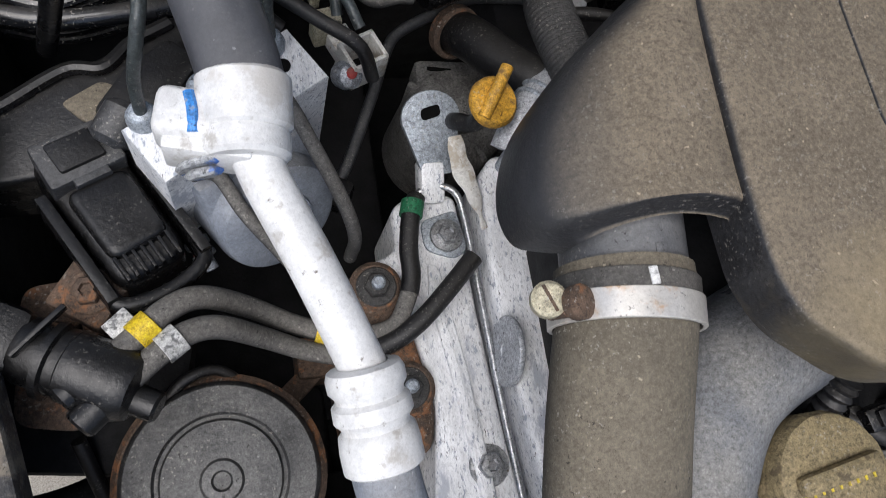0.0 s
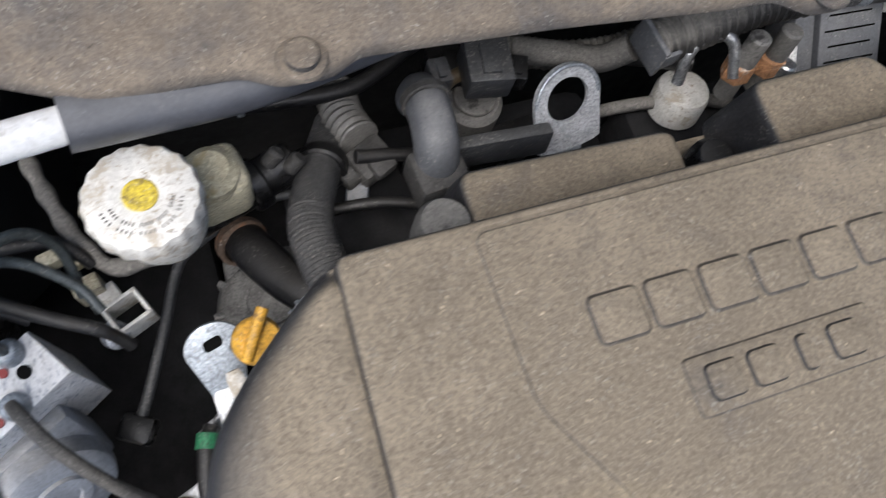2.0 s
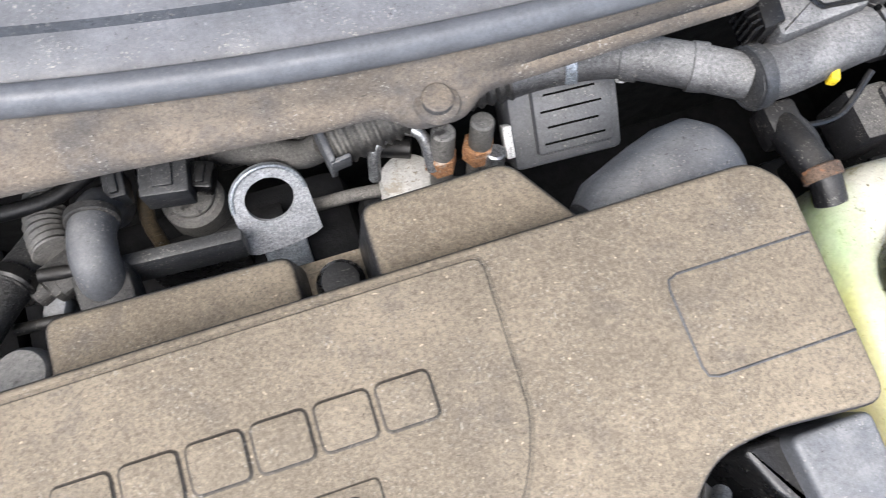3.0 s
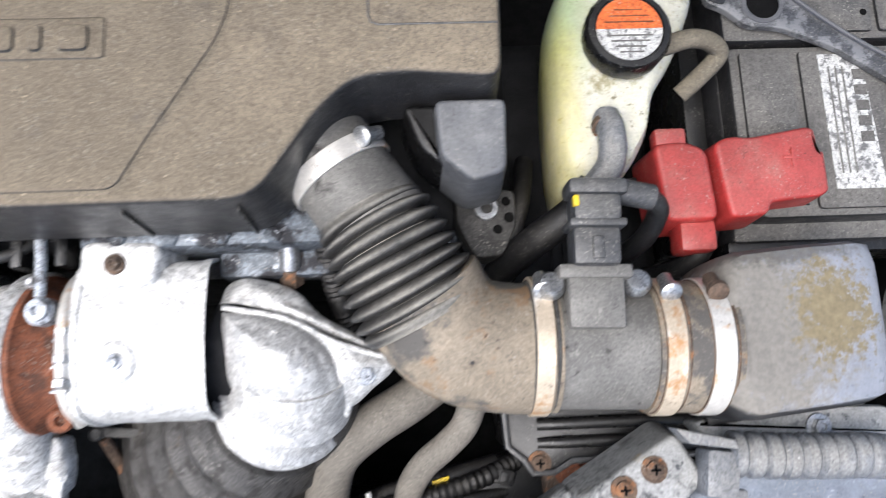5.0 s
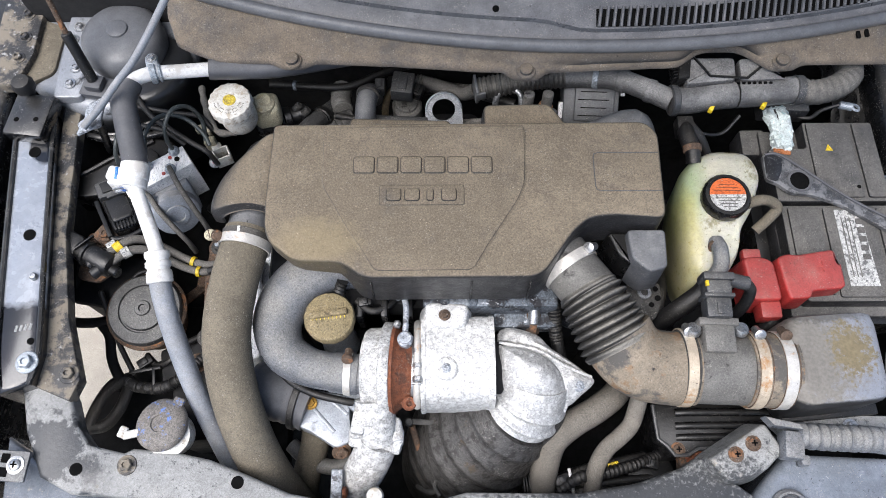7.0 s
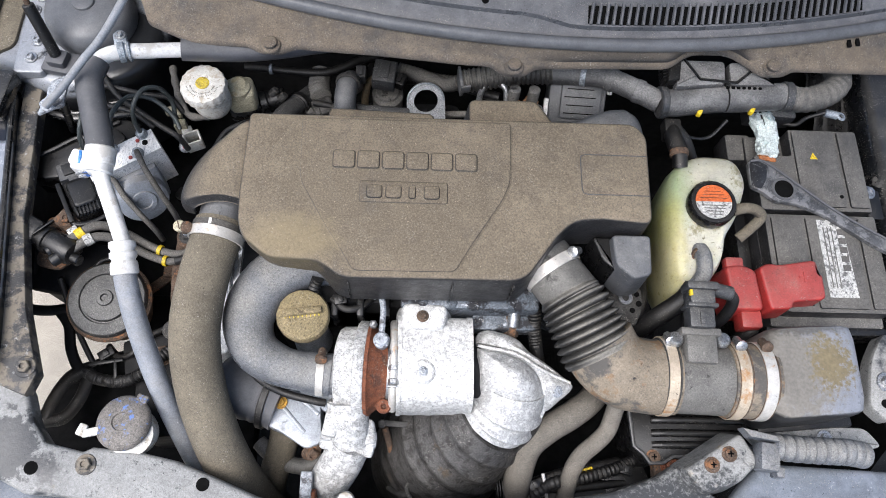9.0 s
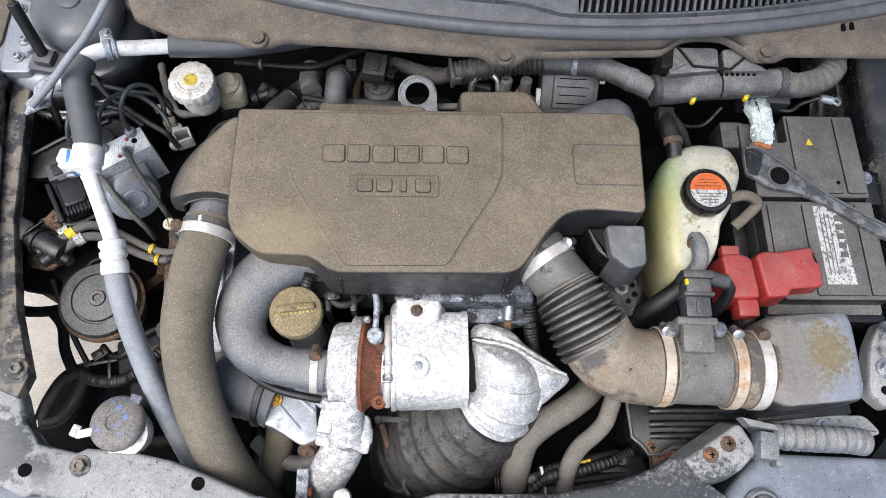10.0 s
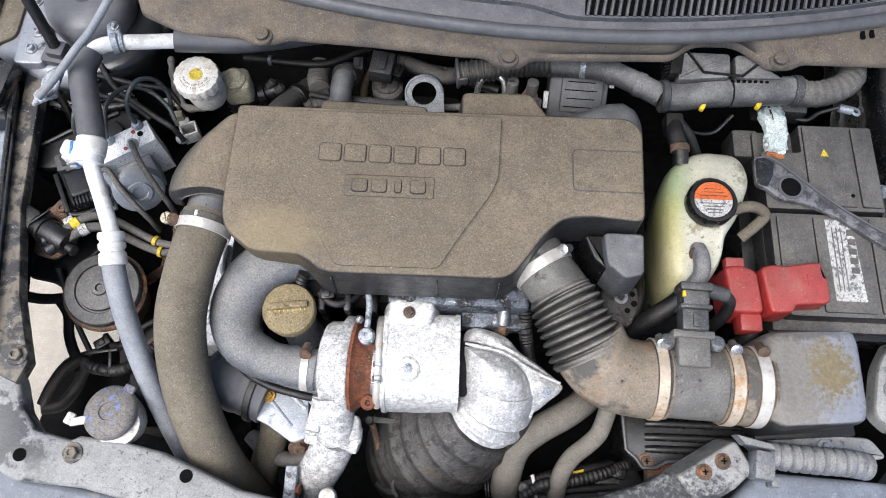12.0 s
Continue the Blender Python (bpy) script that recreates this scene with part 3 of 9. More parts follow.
# rear edge of the front cross panel, from the left corner to the right bracket
rear = [(-0.690, 0.045), (-0.640, -0.045), (-0.625, -0.083), (-0.605, -0.108), (-0.557, -0.119), (-0.545, -0.113), (-0.482, -0.119), (-0.440, -0.128), (-0.390, -0.147),
        (-0.330, -0.172), (-0.270, -0.183), (-0.150, -0.187), (-0.092, -0.172), (0.058, -0.174), (0.136, -0.162), (0.200, -0.142), (0.225, -0.128)]
fore = [(0.30, -0.185), (0.22, -0.205), (0.10, -0.235), (-0.05, -0.25), (-0.20, -0.252), (-0.33, -0.238), (-0.45, -0.195), (-0.53, -0.178), (-0.62, -0.172), (-0.665, -0.15), (-0.695, -0.09), (-0.728, 0.03)]
bm = bmn()
prism(bm, rear + fore, 0.740, 0.770, bev=0.006, seg=3)
slam = part("front_cross_panel", bm, M_SLAM, body, "chalky worn black steel cross panel")
bm = bmn()
prism(bm, [(-0.74, -0.09), (-0.62, -0.165), (-0.45, -0.19), (-0.33, -0.23), (-0.2, -0.245), (0.1, -0.23), (0.3, -0.18), (0.36, -0.12), (0.56, -0.13), (0.64, -0.05), (0.7, -0.5), (-0.7, -0.5)],
      0.66, 0.735, bev=0.012, seg=3)
part("front_lower_panel", bm, M_FRONT, body, "glossy dark painted panel with beige patches")
for x, y in ((-0.398, -0.158), (-0.617, -0.140)):
    bm = bmn()
    lathe(bm, (x, y, 0.7702), (0, 0, 1), [(0, 0), (0.0085, 0), (0.0085, 0.0006), (0, 0.0006)], 20)
    part("drain_hole", bm, M_RECESS, slam)
washer_bolt("bolt", (-0.549, -0.135, 0.770), (0, 0, 1), 0.0085, M_FLANGE, slam)

# middle joint plate with two rusty screws
bm = bmn()
prism(bm, [(-0.268, -0.181), (-0.168, -0.184), (-0.166, -0.245), (-0.266, -0.245)], 0.770, 0.776, bev=0.002, rad=0.006)
mid = part("joint_plate", bm, M_SLAM, body)
for x in (-0.232, -0.203):
    screw_head("screw", (x, -0.193, 0.776), (0, 0, 1), 0.006, M_RUST, mid)

# right bracket plate
bm = bmn()
prism(bm, [(0.228, -0.134), (0.309, -0.086), (0.330, -0.124), (0.300, -0.150), (0.252, -0.164)], 0.745, 0.798, bev=0.005, seg=3, rad=0.008, out=0.008)
rb = part("right_bracket", bm, M_SLAM, body)
for x, y in ((0.264, -0.128), (0.289, -0.114)):
    screw_head("screw", (x, y, 0.798), (0, 0, 1), 0.007, M_RUSTDARK, rb)

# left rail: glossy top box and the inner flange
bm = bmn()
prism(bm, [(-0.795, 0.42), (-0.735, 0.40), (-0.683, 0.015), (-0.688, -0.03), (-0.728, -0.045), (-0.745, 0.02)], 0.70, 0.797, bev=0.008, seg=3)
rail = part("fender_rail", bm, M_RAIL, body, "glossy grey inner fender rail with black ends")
bm = bmn()
tube(bm, [(-0.792, 0.40, 0.797), (-0.768, 0.20, 0.797), (-0.744, 0.03, 0.797), (-0.728, -0.035, 0.796)], 0.0040, n=8)
part("outer_lip", bm, M_BLACKPAINT, rail)
bm = bmn()
tube(bm, [(-0.737, 0.40, 0.793), (-0.712, 0.20, 0.793), (-0.688, 0.02, 0.793), (-0.692, -0.03, 0.792)], 0.0045, n=8)
part("inner_lip", bm, M_BLACKPAINT, rail)
for i in range(4):
    bm = bmn()
    box(bm, (-0.722 + i * 0.0065, 0.048 + 0.001 * i, 0.7973), (0.0035, 0.009, 0.0006), rz=-8, bev=0)
    part("print_bar", bm, M_SLAM, rail)
bm = bmn()
prism(bm, [(-0.735, 0.56), (-0.700, 0.56), (-0.705, 0.40), (-0.690, 0.20), (-0.662, 0.07), (-0.630, -0.02), (-0.640, -0.05), (-0.69, -0.03), (-0.70, 0.05), (-0.73, 0.30)], 0.755, 0.777, bev=0.004)
fl = part("rail_flange", bm, M_FLANGE, body, "dusty worn flange of the rail")
washer_bolt("bolt", (-0.697, 0.0, 0.797), (0, 0, 1), 0.010, M_ZINC, rail)
washer_bolt("bolt", (-0.646, -0.012, 0.777), (0, 0, 1), 0.009, M_FLANGE, fl)
for p, r in (((-0.732, 0.191, 0.7975), 0.009), ((-0.698, 0.03, 0.7975), 0.005), ((-0.752, 0.33, 0.7975), 0.009)):
    bm = bmn()
    lathe(bm, p, (0, 0, 1), [(0, 0), (r, 0), (r, 0.0006), (0, 0.0006)], 20)
    part("hole", bm, M_RECESS, rail)
bm = bmn()
lathe(bm, (-0.712, 0.125, 0.797), (0, 0, 1), [(0, 0), (0.006, 0), (0.006, 0.004), (0.004, 0.007), (0, 0.0075)], 16)
part("stud", bm, M_STEEL, rail)

# raised mount with rubber stop at the rear of the rail
bm = bmn()
box(bm, (-0.762, 0.385, 0.805), (0.062, 0.075, 0.03), rz=-8, bev=0.006)
stopm = part("stop_mount", bm, M_BLACKPAINT, body)
bm = bmn()
lathe(bm, (-0.768, 0.425, 0.815), (0, 0, 1), [(0, 0), (0.008, 0), (0.008, 0.012), (0.016, 0.016), (0.017, 0.026), (0.013, 0.034), (0, 0.037)], 24)
part("rubber_stop", bm, M_RUBBER, stopm)
for x in (-0.778, -0.748):
    bm = bmn()
    lathe(bm, (x, 0.375, 0.8202), (0, 0, 1), [(0, 0), (0.004, 0), (0.004, 0.0006), (0, 0.0006)], 14)
    part("hole", bm, M_RECESS, stopm)

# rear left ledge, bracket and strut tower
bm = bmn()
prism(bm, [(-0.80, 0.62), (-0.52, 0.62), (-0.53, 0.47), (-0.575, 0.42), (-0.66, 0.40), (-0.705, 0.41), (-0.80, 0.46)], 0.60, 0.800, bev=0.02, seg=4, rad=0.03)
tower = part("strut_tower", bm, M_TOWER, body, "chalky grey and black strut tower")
bm = bmn()
lathe(bm, (-0.637, 0.525, 0.800), (0, 0, 1), [(0.066, 0), (0.066, 0.018), (0.063, 0.030), (0.055, 0.038), (0.042, 0.043), (0.024, 0.045), (0.017, 0.045), (0.016, 0.048), (0.014, 0.049), (0, 0.049)], 48)
part("strut_cap", bm, M_SEAL, body, "grey domed strut cap")
bm = bmn()
prism(bm, [(-0.735, 0.60), (-0.695, 0.60), (-0.690, 0.42), (-0.735, 0.42)], 0.796, 0.812, bev=0.003, rad=0.008)
hb = part("hinge_bracket", bm, M_TOWER, body)
bm = bmn()
prism(bm, [(-0.845, 0.70), (-0.775, 0.70), (-0.778, 0.50), (-0.795, 0.44), (-0.845, 0.44)], 0.796, 0.818, bev=0.004, rad=0.010)
ob_ = part("fender_bracket_plate", bm, M_FLANGE, body, "worn grey fender bracket")
for x, y in ((-0.80, 0.49), (-0.797, 0.53), (-0.80, 0.575)):
    washer_bolt("bolt", (x, y, 0.818), (0, 0, 1), 0.007, M_FLANGE, ob_)
bm = bmn()
prism(bm, [(-0.80, 0.44), (-0.745, 0.47), (-0.742, 0.56), (-0.79, 0.58)], 0.798, 0.806, bev=0.003, rad=0.012)
part("dusty_patch_plate", bm, M_HOSE, body, "beige dusty sheet plate")
for x, y in ((-0.712, 0.445), (-0.708, 0.475), (-0.722, 0.53), (-0.716, 0.555)):
    washer_bolt("bolt", (x, y, 0.812), (0, 0, 1), 0.006, M_STEEL, hb)

for k in range(6):
    bm = bmn()
    tube(bm, [(-0.700, 0.404, 0.700 + k * 0.009), (-0.662, 0.396 - 0.001 * k, 0.702 + k * 0.009), (-0.620, 0.406, 0.704 + k * 0.009), (-0.580, 0.418, 0.706 + k * 0.009)], 0.0034, n=8)
    part("wing_ridge", bm, M_BLACKPAINT, tower)
bm = bmn()
tube(bm, [(-0.705, 0.392, 0.742), (-0.662, 0.384, 0.742), (-0.612, 0.390, 0.742), (-0.575, 0.400, 0.74)], 0.0065, n=12)
part("wing_bar", bm, M_BLACKPAINT, tower)

# aprons, firewall and added near-black plates that darken the gaps below
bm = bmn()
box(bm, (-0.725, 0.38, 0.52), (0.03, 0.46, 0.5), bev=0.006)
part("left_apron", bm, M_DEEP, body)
# Added dark boxes hide the bright ground below the left side.
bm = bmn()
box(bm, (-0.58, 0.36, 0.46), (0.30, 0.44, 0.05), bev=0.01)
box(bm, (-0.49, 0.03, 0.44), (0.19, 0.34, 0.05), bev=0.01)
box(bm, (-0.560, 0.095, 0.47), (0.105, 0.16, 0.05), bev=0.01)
part("dark_floor_filler", bm, M_DEEP, body)
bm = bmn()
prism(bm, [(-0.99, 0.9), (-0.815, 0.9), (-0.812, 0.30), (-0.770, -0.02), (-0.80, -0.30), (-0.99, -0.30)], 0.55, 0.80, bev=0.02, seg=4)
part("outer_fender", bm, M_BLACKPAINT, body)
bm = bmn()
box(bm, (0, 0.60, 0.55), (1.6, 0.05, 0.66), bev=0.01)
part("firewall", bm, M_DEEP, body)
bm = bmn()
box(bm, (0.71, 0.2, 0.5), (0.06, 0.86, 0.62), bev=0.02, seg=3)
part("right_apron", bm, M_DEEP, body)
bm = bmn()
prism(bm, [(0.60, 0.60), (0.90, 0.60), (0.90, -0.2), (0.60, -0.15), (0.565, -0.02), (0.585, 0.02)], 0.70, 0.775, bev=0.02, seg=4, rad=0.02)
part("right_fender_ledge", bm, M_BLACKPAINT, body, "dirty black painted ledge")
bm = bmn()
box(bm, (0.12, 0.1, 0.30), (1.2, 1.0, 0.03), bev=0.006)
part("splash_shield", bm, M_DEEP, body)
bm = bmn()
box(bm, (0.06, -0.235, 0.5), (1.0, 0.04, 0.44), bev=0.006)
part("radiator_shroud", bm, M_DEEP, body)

bm = bmn()
prism(bm, [(-0.74, 0.0), (0.74, 0.0), (0.72, 0.70), (0.60, 0.88), (0.30, 0.95), (-0.30, 0.95), (-0.60, 0.88), (-0.72, 0.70)], -0.012, 0.012, bev=0.006, seg=2, rad=0.05, m=pose(0, 0.76, 1.16, 125, 0, 0), both=True)
part("open_bonnet", bm, M_BLACKPAINT, body, "raised open bonnet, dark underside")
for sx in (-1, 1):
    bm = bmn()
    box(bm, (sx * 0.70, 0.74, 1.05), (0.03, 0.06, 0.34), rx=-8, bev=0.006)
    part("bonnet_hinge", bm, M_BLACKPAINT, body)
for sx in (-1, 1):
    bm = bmn()
    lathe(bm, (sx * 0.90, 0.86, 0.30), (-sx, 0, 0), [(0.20, 0), (0.26, 0), (0.29, 0.02), (0.30, 0.05), (0.30, 0.14), (0.29, 0.17), (0.26, 0.19), (0.20, 0.19)], 48)
    wh = part("tyre", bm, M_RUBBER, body, "black rubber tyre")
    bm = bmn()
    lathe(bm, (sx * 0.89, 0.86, 0.30), (-sx, 0, 0), [(0, 0.03), (0.06, 0.03), (0.18, 0.05), (0.20, 0.01), (0.205, 0.01), (0.205, 0.17), (0.19, 0.17), (0.17, 0.06), (0, 0.06)], 40)
    part("rim", bm, M_ZINC, wh)
# Added dark plate hides the bright ground beside the front corner.
bm = bmn()
prism(bm, [(-0.735, -0.091), (-0.728, -0.036), (-0.713, -0.003), (-0.698, 0.039), (-0.655, 0.054), (-0.625, 0.066), (-0.50, 0.10), (-0.42, -0.02), (-0.45, -0.16), (-0.70, -0.16)], 0.50, 0.52, bev=0.004, rad=0.01)
part("dark_gap_filler", bm, M_DEEP, body)

# ---- cowl and windscreen foot ----
cowl = thing("cowl_panel", (0, 0.5, 0.89), "mud-dusted plastic cowl panel below the windscreen", "cowl panel")


def seal_y(x):
    return 0.495 - 0.192 * (x + 0.413) + 0.281 * (x + 0.413) * (x + 0.069)


def cowl_front(x):
    y = float(np.interp(x, [-0.45, -0.30, -0.19, -0.07, 0.03, 0.13, 0.21, 0.33, 0.41, 0.6], [0.424, 0.4225, 0.4175, 0.408, 0.406, 0.411, 0.414, 0.417, 0.419, 0.421]))
    for c, d in ((-0.341, 0.010), (0.0, 0.0145), (0.378, 0.010)):
        y -= d * math.exp(-((x - c) / 0.026) ** 4)
    y += 0.026 * math.exp(-((x - 0.289) / 0.050) ** 4)
    if x < -0.45:
        y += (-0.45 - x) * 0.45 + max(0, -0.515 - x) * 2.0
    return y


bm = bmn()
cols = []
for i in range(181):
    x = -0.535 + 1.14 * i / 180
    f = cowl_front(x)
    sy = max(seal_y(x) - 0.004, f + 0.006)
    w_ = sy - f
    sect = [(f + 0.003, 0.889), (f, 0.892), (f + 0.0015, 0.899), (f + 0.005, 0.902), (f + w_ * 0.55, 0.906), (f + w_ * 0.7, 0.911), (sy, 0.922), (sy + 0.004, 0.928)]
    cols.append([bm.verts.new((x, y, z)) for y, z in sect])
for A, B in zip(cols, cols[1:]):
    for k in range(len(A) - 1):
        bm.faces.new((A[k], B[k], B[k + 1], A[k + 1]))
thicken(bm, 0.003)
part("front_strip", bm, M_COWL, cowl, "brown dusty scalloped front strip")
for x, y in ((-0.341, 0.421), (0.0, 0.4015), (0.375, 0.417)):
    bm = bmn()
    lathe(bm, (x, y, 0.9025), (0, 0, 1), [(0, 0), (0.014, 0), (0.0145, 0.001), (0.0135, 0.003), (0.0095, 0.0035), (0.0095, 0.008), (0.0085, 0.009), (0, 0.009)], 24)
    part("push_clip", bm, M_COWL, cowl)
bm = bmn()
tube(bm, [(x, seal_y(x) + 0.0015, 0.9335) for x in np.linspace(-0.56, 0.66, 13)], 0.0090, n=16, squash=1.15)
part("rubber_seal", bm, M_SEAL, cowl, "faded grey rubber seal")
bm = bmn()
rows_ = []
for i in range(61):
    x = -0.62 + 1.3 * i / 60
    b_ = seal_y(x)
    d_ = 0.013 * min(1.0, max(0.0, (0.08 - x) / 0.06))
    rows_.append([bm.verts.new((x, b_ + y, z)) for y, z in ((0.008, 0.930), (0.016, 0.937), (0.022 + d_, 0.938 + d_ * 0.35), (0.024 + d_, 0.944 + d_ * 0.35), (0.075, 0.962), (0.16, 0.990), (0.24, 1.02), (0.42, 1.12))])
for A, B in zip(rows_, rows_[1:]):
    for k in range(len(A) - 1):
        bm.faces.new((A[k], B[k], B[k + 1], A[k + 1]))
thicken(bm, 0.003)
rearp = part("rear_panel", bm, M_COWLG, cowl, "faded grey rear cowl panel")
# air grille: dark recess with separate slats
bm = bmn()
cols = []
for i in range(25):
    x = 0.098 + 0.40 * i / 24
    b_ = seal_y(x) + 0.026
    cols.append([bm.verts.new((x, b_ + y, 0.9462 + y * 0.352)) for y in (0.0, 0.024)])
for A, B in zip(cols, cols[1:]):
    bm.faces.new((A[0], B[0], B[1], A[1]))
thicken(bm, 0.001)
part("grille_recess", bm, M_RECESS, rearp)
for i in range(38):
    x = 0.101 + i * 0.0105
    b_ = seal_y(x) + 0.026
    bm = bmn()
    tube(bm, [(x, b_ - 0.002, 0.9480), (x + 0.004, b_ + 0.026, 0.9578)], 0.0026, n=6, curve=False)
    part("slat", bm, M_COWLG, rearp)
for x, y in ((0.487, 0.0), (0.500, 0.0)):
    bm = bmn()
    box(bm, (x, seal_y(x) - 0.010, 0.9195), (0.006, 0.012, 0.004), bev=0.001)
    part("slot", bm, M_RECESS, cowl)
bm = bmn()
lathe(bm, (-0.045, 0.474, 0.9515), (0, -0.3, 1), [(0, 0), (0.005, 0), (0.005, 0.001), (0, 0.001)], 16)
part("hole", bm, M_RECESS, rearp)

# ---- engine ----
engine = thing("engine_block", (-0.12, 0.2, 0.36), "grimy dark engine block with aluminium head", "engine")
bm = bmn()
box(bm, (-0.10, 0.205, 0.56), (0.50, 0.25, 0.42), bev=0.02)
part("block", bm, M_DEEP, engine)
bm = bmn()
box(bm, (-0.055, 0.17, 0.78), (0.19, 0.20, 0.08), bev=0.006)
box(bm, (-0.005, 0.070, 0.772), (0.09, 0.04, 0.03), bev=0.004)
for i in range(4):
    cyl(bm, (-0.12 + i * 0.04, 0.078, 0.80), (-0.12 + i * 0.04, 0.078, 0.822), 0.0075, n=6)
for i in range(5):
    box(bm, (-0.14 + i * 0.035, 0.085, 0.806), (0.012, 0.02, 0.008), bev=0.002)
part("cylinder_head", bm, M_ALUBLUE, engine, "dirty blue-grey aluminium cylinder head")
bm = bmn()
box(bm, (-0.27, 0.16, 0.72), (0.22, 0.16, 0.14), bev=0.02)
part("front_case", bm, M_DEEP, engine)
for i in range(6):
    bm = bmn()
    box(bm, (-0.31 + i * 0.035, 0.076, 0.775), (0.010, 0.03, 0.06), bev=0.003)
    part("case_rib", bm, M_BLACK, engine)

cover = thing("engine_cover", (-0.1, 0.2, 0.85), "black plastic engine cover coated in brown dust", "engine cover")
outline = [(-0.356, 0.3065, 0.008), (0.160, 0.310, 0.025), (0.1765, 0.292, 0.02), (0.1735, 0.162, 0.014), (0.104, 0.168, 0.02), (0.072, 0.164, 0.02), (0.050, 0.145, 0.02), (0.004, 0.081, 0.02),
           (-0.226, 0.080, 0.018), (-0.252, 0.102, 0.022), (-0.316, 0.104, 0.012), (-0.350, 0.131, 0.012), (-0.3575, 0.152, 0.008), (-0.3590, 0.190, 0.010)]
bm = bmn()
prism(bm, outline, 0.836, 0.916, bev=0.0050, seg=4, rad=0.012, out=0.004)
for v in bm.verts:
    if v.co.z < 0.84 and v.co.x < -0.236:
        v.co.z = 0.884 - 0.048 * min(1.0, max(0.0, (v.co.x + 0.256) / 0.02))
        # the left corner's skirt leans inwards
        lean = min(1.0, max(0.0, (-0.275 - v.co.x) / 0.04))
        v.co.x += 0.0035 * lean
        v.co.y += 0.0035 * lean * min(1.0, max(0.0, (0.160 - v.co.y) / 0.02))
part("top_shell", bm, M_COVER, cover)
# raised middle field with its sloping border
bm = bmn()
prism(bm, [(-0.286, 0.299), (-0.009, 0.301), (-0.012, 0.215), (-0.021, 0.191), (-0.064, 0.124), (-0.084, 0.0895), (-0.210, 0.0885), (-0.228, 0.119), (-0.250, 0.152), (-0.283, 0.210)],
      0.9150, 0.9188, bev=0.0014, seg=3, rad=0.008, out=0.0050)
part("raised_field", bm, M_COVER, cover)
# seams in the front skirt
for x in (-0.216, -0.085, -0.008):
    bm = bmn()
    box(bm, (x, 0.0775, 0.870), (0.0022, 0.004, 0.060), rx=-3, bev=0.0006)
    part("skirt_rib", bm, M_BLACK, cover)
# outlined field at the right rear
bm = bmn()
tube(bm, [(0.172, 0.2600, 0.9157), (0.090, 0.2600, 0.9157), (0.0845, 0.2580, 0.9157), (0.0830, 0.2530, 0.9157), (0.0830, 0.2090, 0.9157), (0.0845, 0.2040, 0.9157), (0.090, 0.2020, 0.9157), (0.172, 0.2020, 0.9157)], 0.0009, n=8, curve=False)
part("pad_groove", bm, M_SATIN, cover)


def raised_mark(x0, y0, w, h, high=0.0024):
    """A plain low raised block with soft edges."""
    bm = bmn()
    prism(bm, [(x0, y0), (x0 + w, y0), (x0 + w, y0 + h), (x0, y0 + h)], 0.9184, 0.9184 + high, bev=0.0008, seg=2, rad=0.004, out=0.0019)
    part("raised_mark", bm, M_COVER, cover)


# name field: plain raised marks, and a framed plate with plain marks below
for i in range(6):
    raised_mark(-0.242 + i * 0.0318, 0.2280, 0.0272, 0.0240)
bm = bmn()
prism(bm, [(-0.206, 0.1805), (-0.094, 0.1805), (-0.094, 0.2095), (-0.206, 0.2095)], 0.9184, 0.9200, bev=0.0007, seg=2, rad=0.003, out=0.0015)
part("name_plate", bm, M_COVER, cover)
for i in range(4):
    raised_mark(-0.197 + i * 0.0245 + (0.005 if i == 2 else 0.0), 0.1862, 0.019 if i != 2 else 0.008, 0.0176, 0.0036)

# side lobe that drops over the intake duct
bm = bmn()
lob = []
for y, x, z in [tuple(v) for v in spline([(0.1765, -0.424, 0.866), (0.1800, -0.430, 0.859), (0.188, -0.441, 0.853), (0.205, -0.444, 0.846), (0.225, -0.440, 0.842), (0.246, -0.430, 0.842), (0.266, -0.413, 0.846),
                                          (0.285, -0.391, 0.854), (0.298, -0.374, 0.868), (0.3055, -0.363, 0.882)], 4)]:
    lip = 0.014 * math.exp(-((y - 0.1765) / 0.0042) ** 2)
    top_z = 0.9115 - lip - 0.012 * math.exp(-((y - 0.3055) / 0.008) ** 2)
    col = []
    for k in range(19):
        a = math.pi / 2 * k / 18
        u_ = math.sin(a) ** 0.85
        bow = 0.0022 * math.sin(math.pi * min(1.0, u_ * 1.25))
        groove = 0.0045 * max(0.0, 1 - u_ / 0.05)
        col.append(bm.verts.new((-0.351 + (x + 0.351) * u_, y - 0.0015 + (0.0085 * math.sin(math.pi * min(1.0, u_ * 1.02)) ** 0.8 + 0.004 * u_ ** 4) * math.exp(-((y - 0.1765) / 0.010) ** 2), z + (top_z + bow - groove - z) * max(0.0, math.cos(a)) ** 0.50)))
    lob.append(col)
for A, B in zip(lob, lob[1:]):
    for k in range(18):
        bm.faces.new((A[k], B[k], B[k + 1], A[k + 1]))
bmesh.ops.recalc_face_normals(bm, faces=bm.faces)
thicken(bm, 0.003)
part("side_lobe", bm, M_COVER, cover, "rounded side lobe worn to shiny black")
# lower box in the front right notch
bm = bmn()
prism(bm, [(0.127, 0.1585), (0.1790, 0.1585), (0.1768, 0.104), (0.152, 0.097), (0.130, 0.117)], 0.815, 0.887, bev=0.004, seg=3, rad=0.007, out=0.004)
part("lower_box", bm, M_GREYPL, cover, "satin grey-black rounded lower box")
bm = bmn()
prism(bm, [(0.104, 0.160), (0.132, 0.160), (0.134, 0.112), (0.116, 0.128)], 0.815, 0.872, bev=0.004, seg=3, rad=0.006, out=0.004)
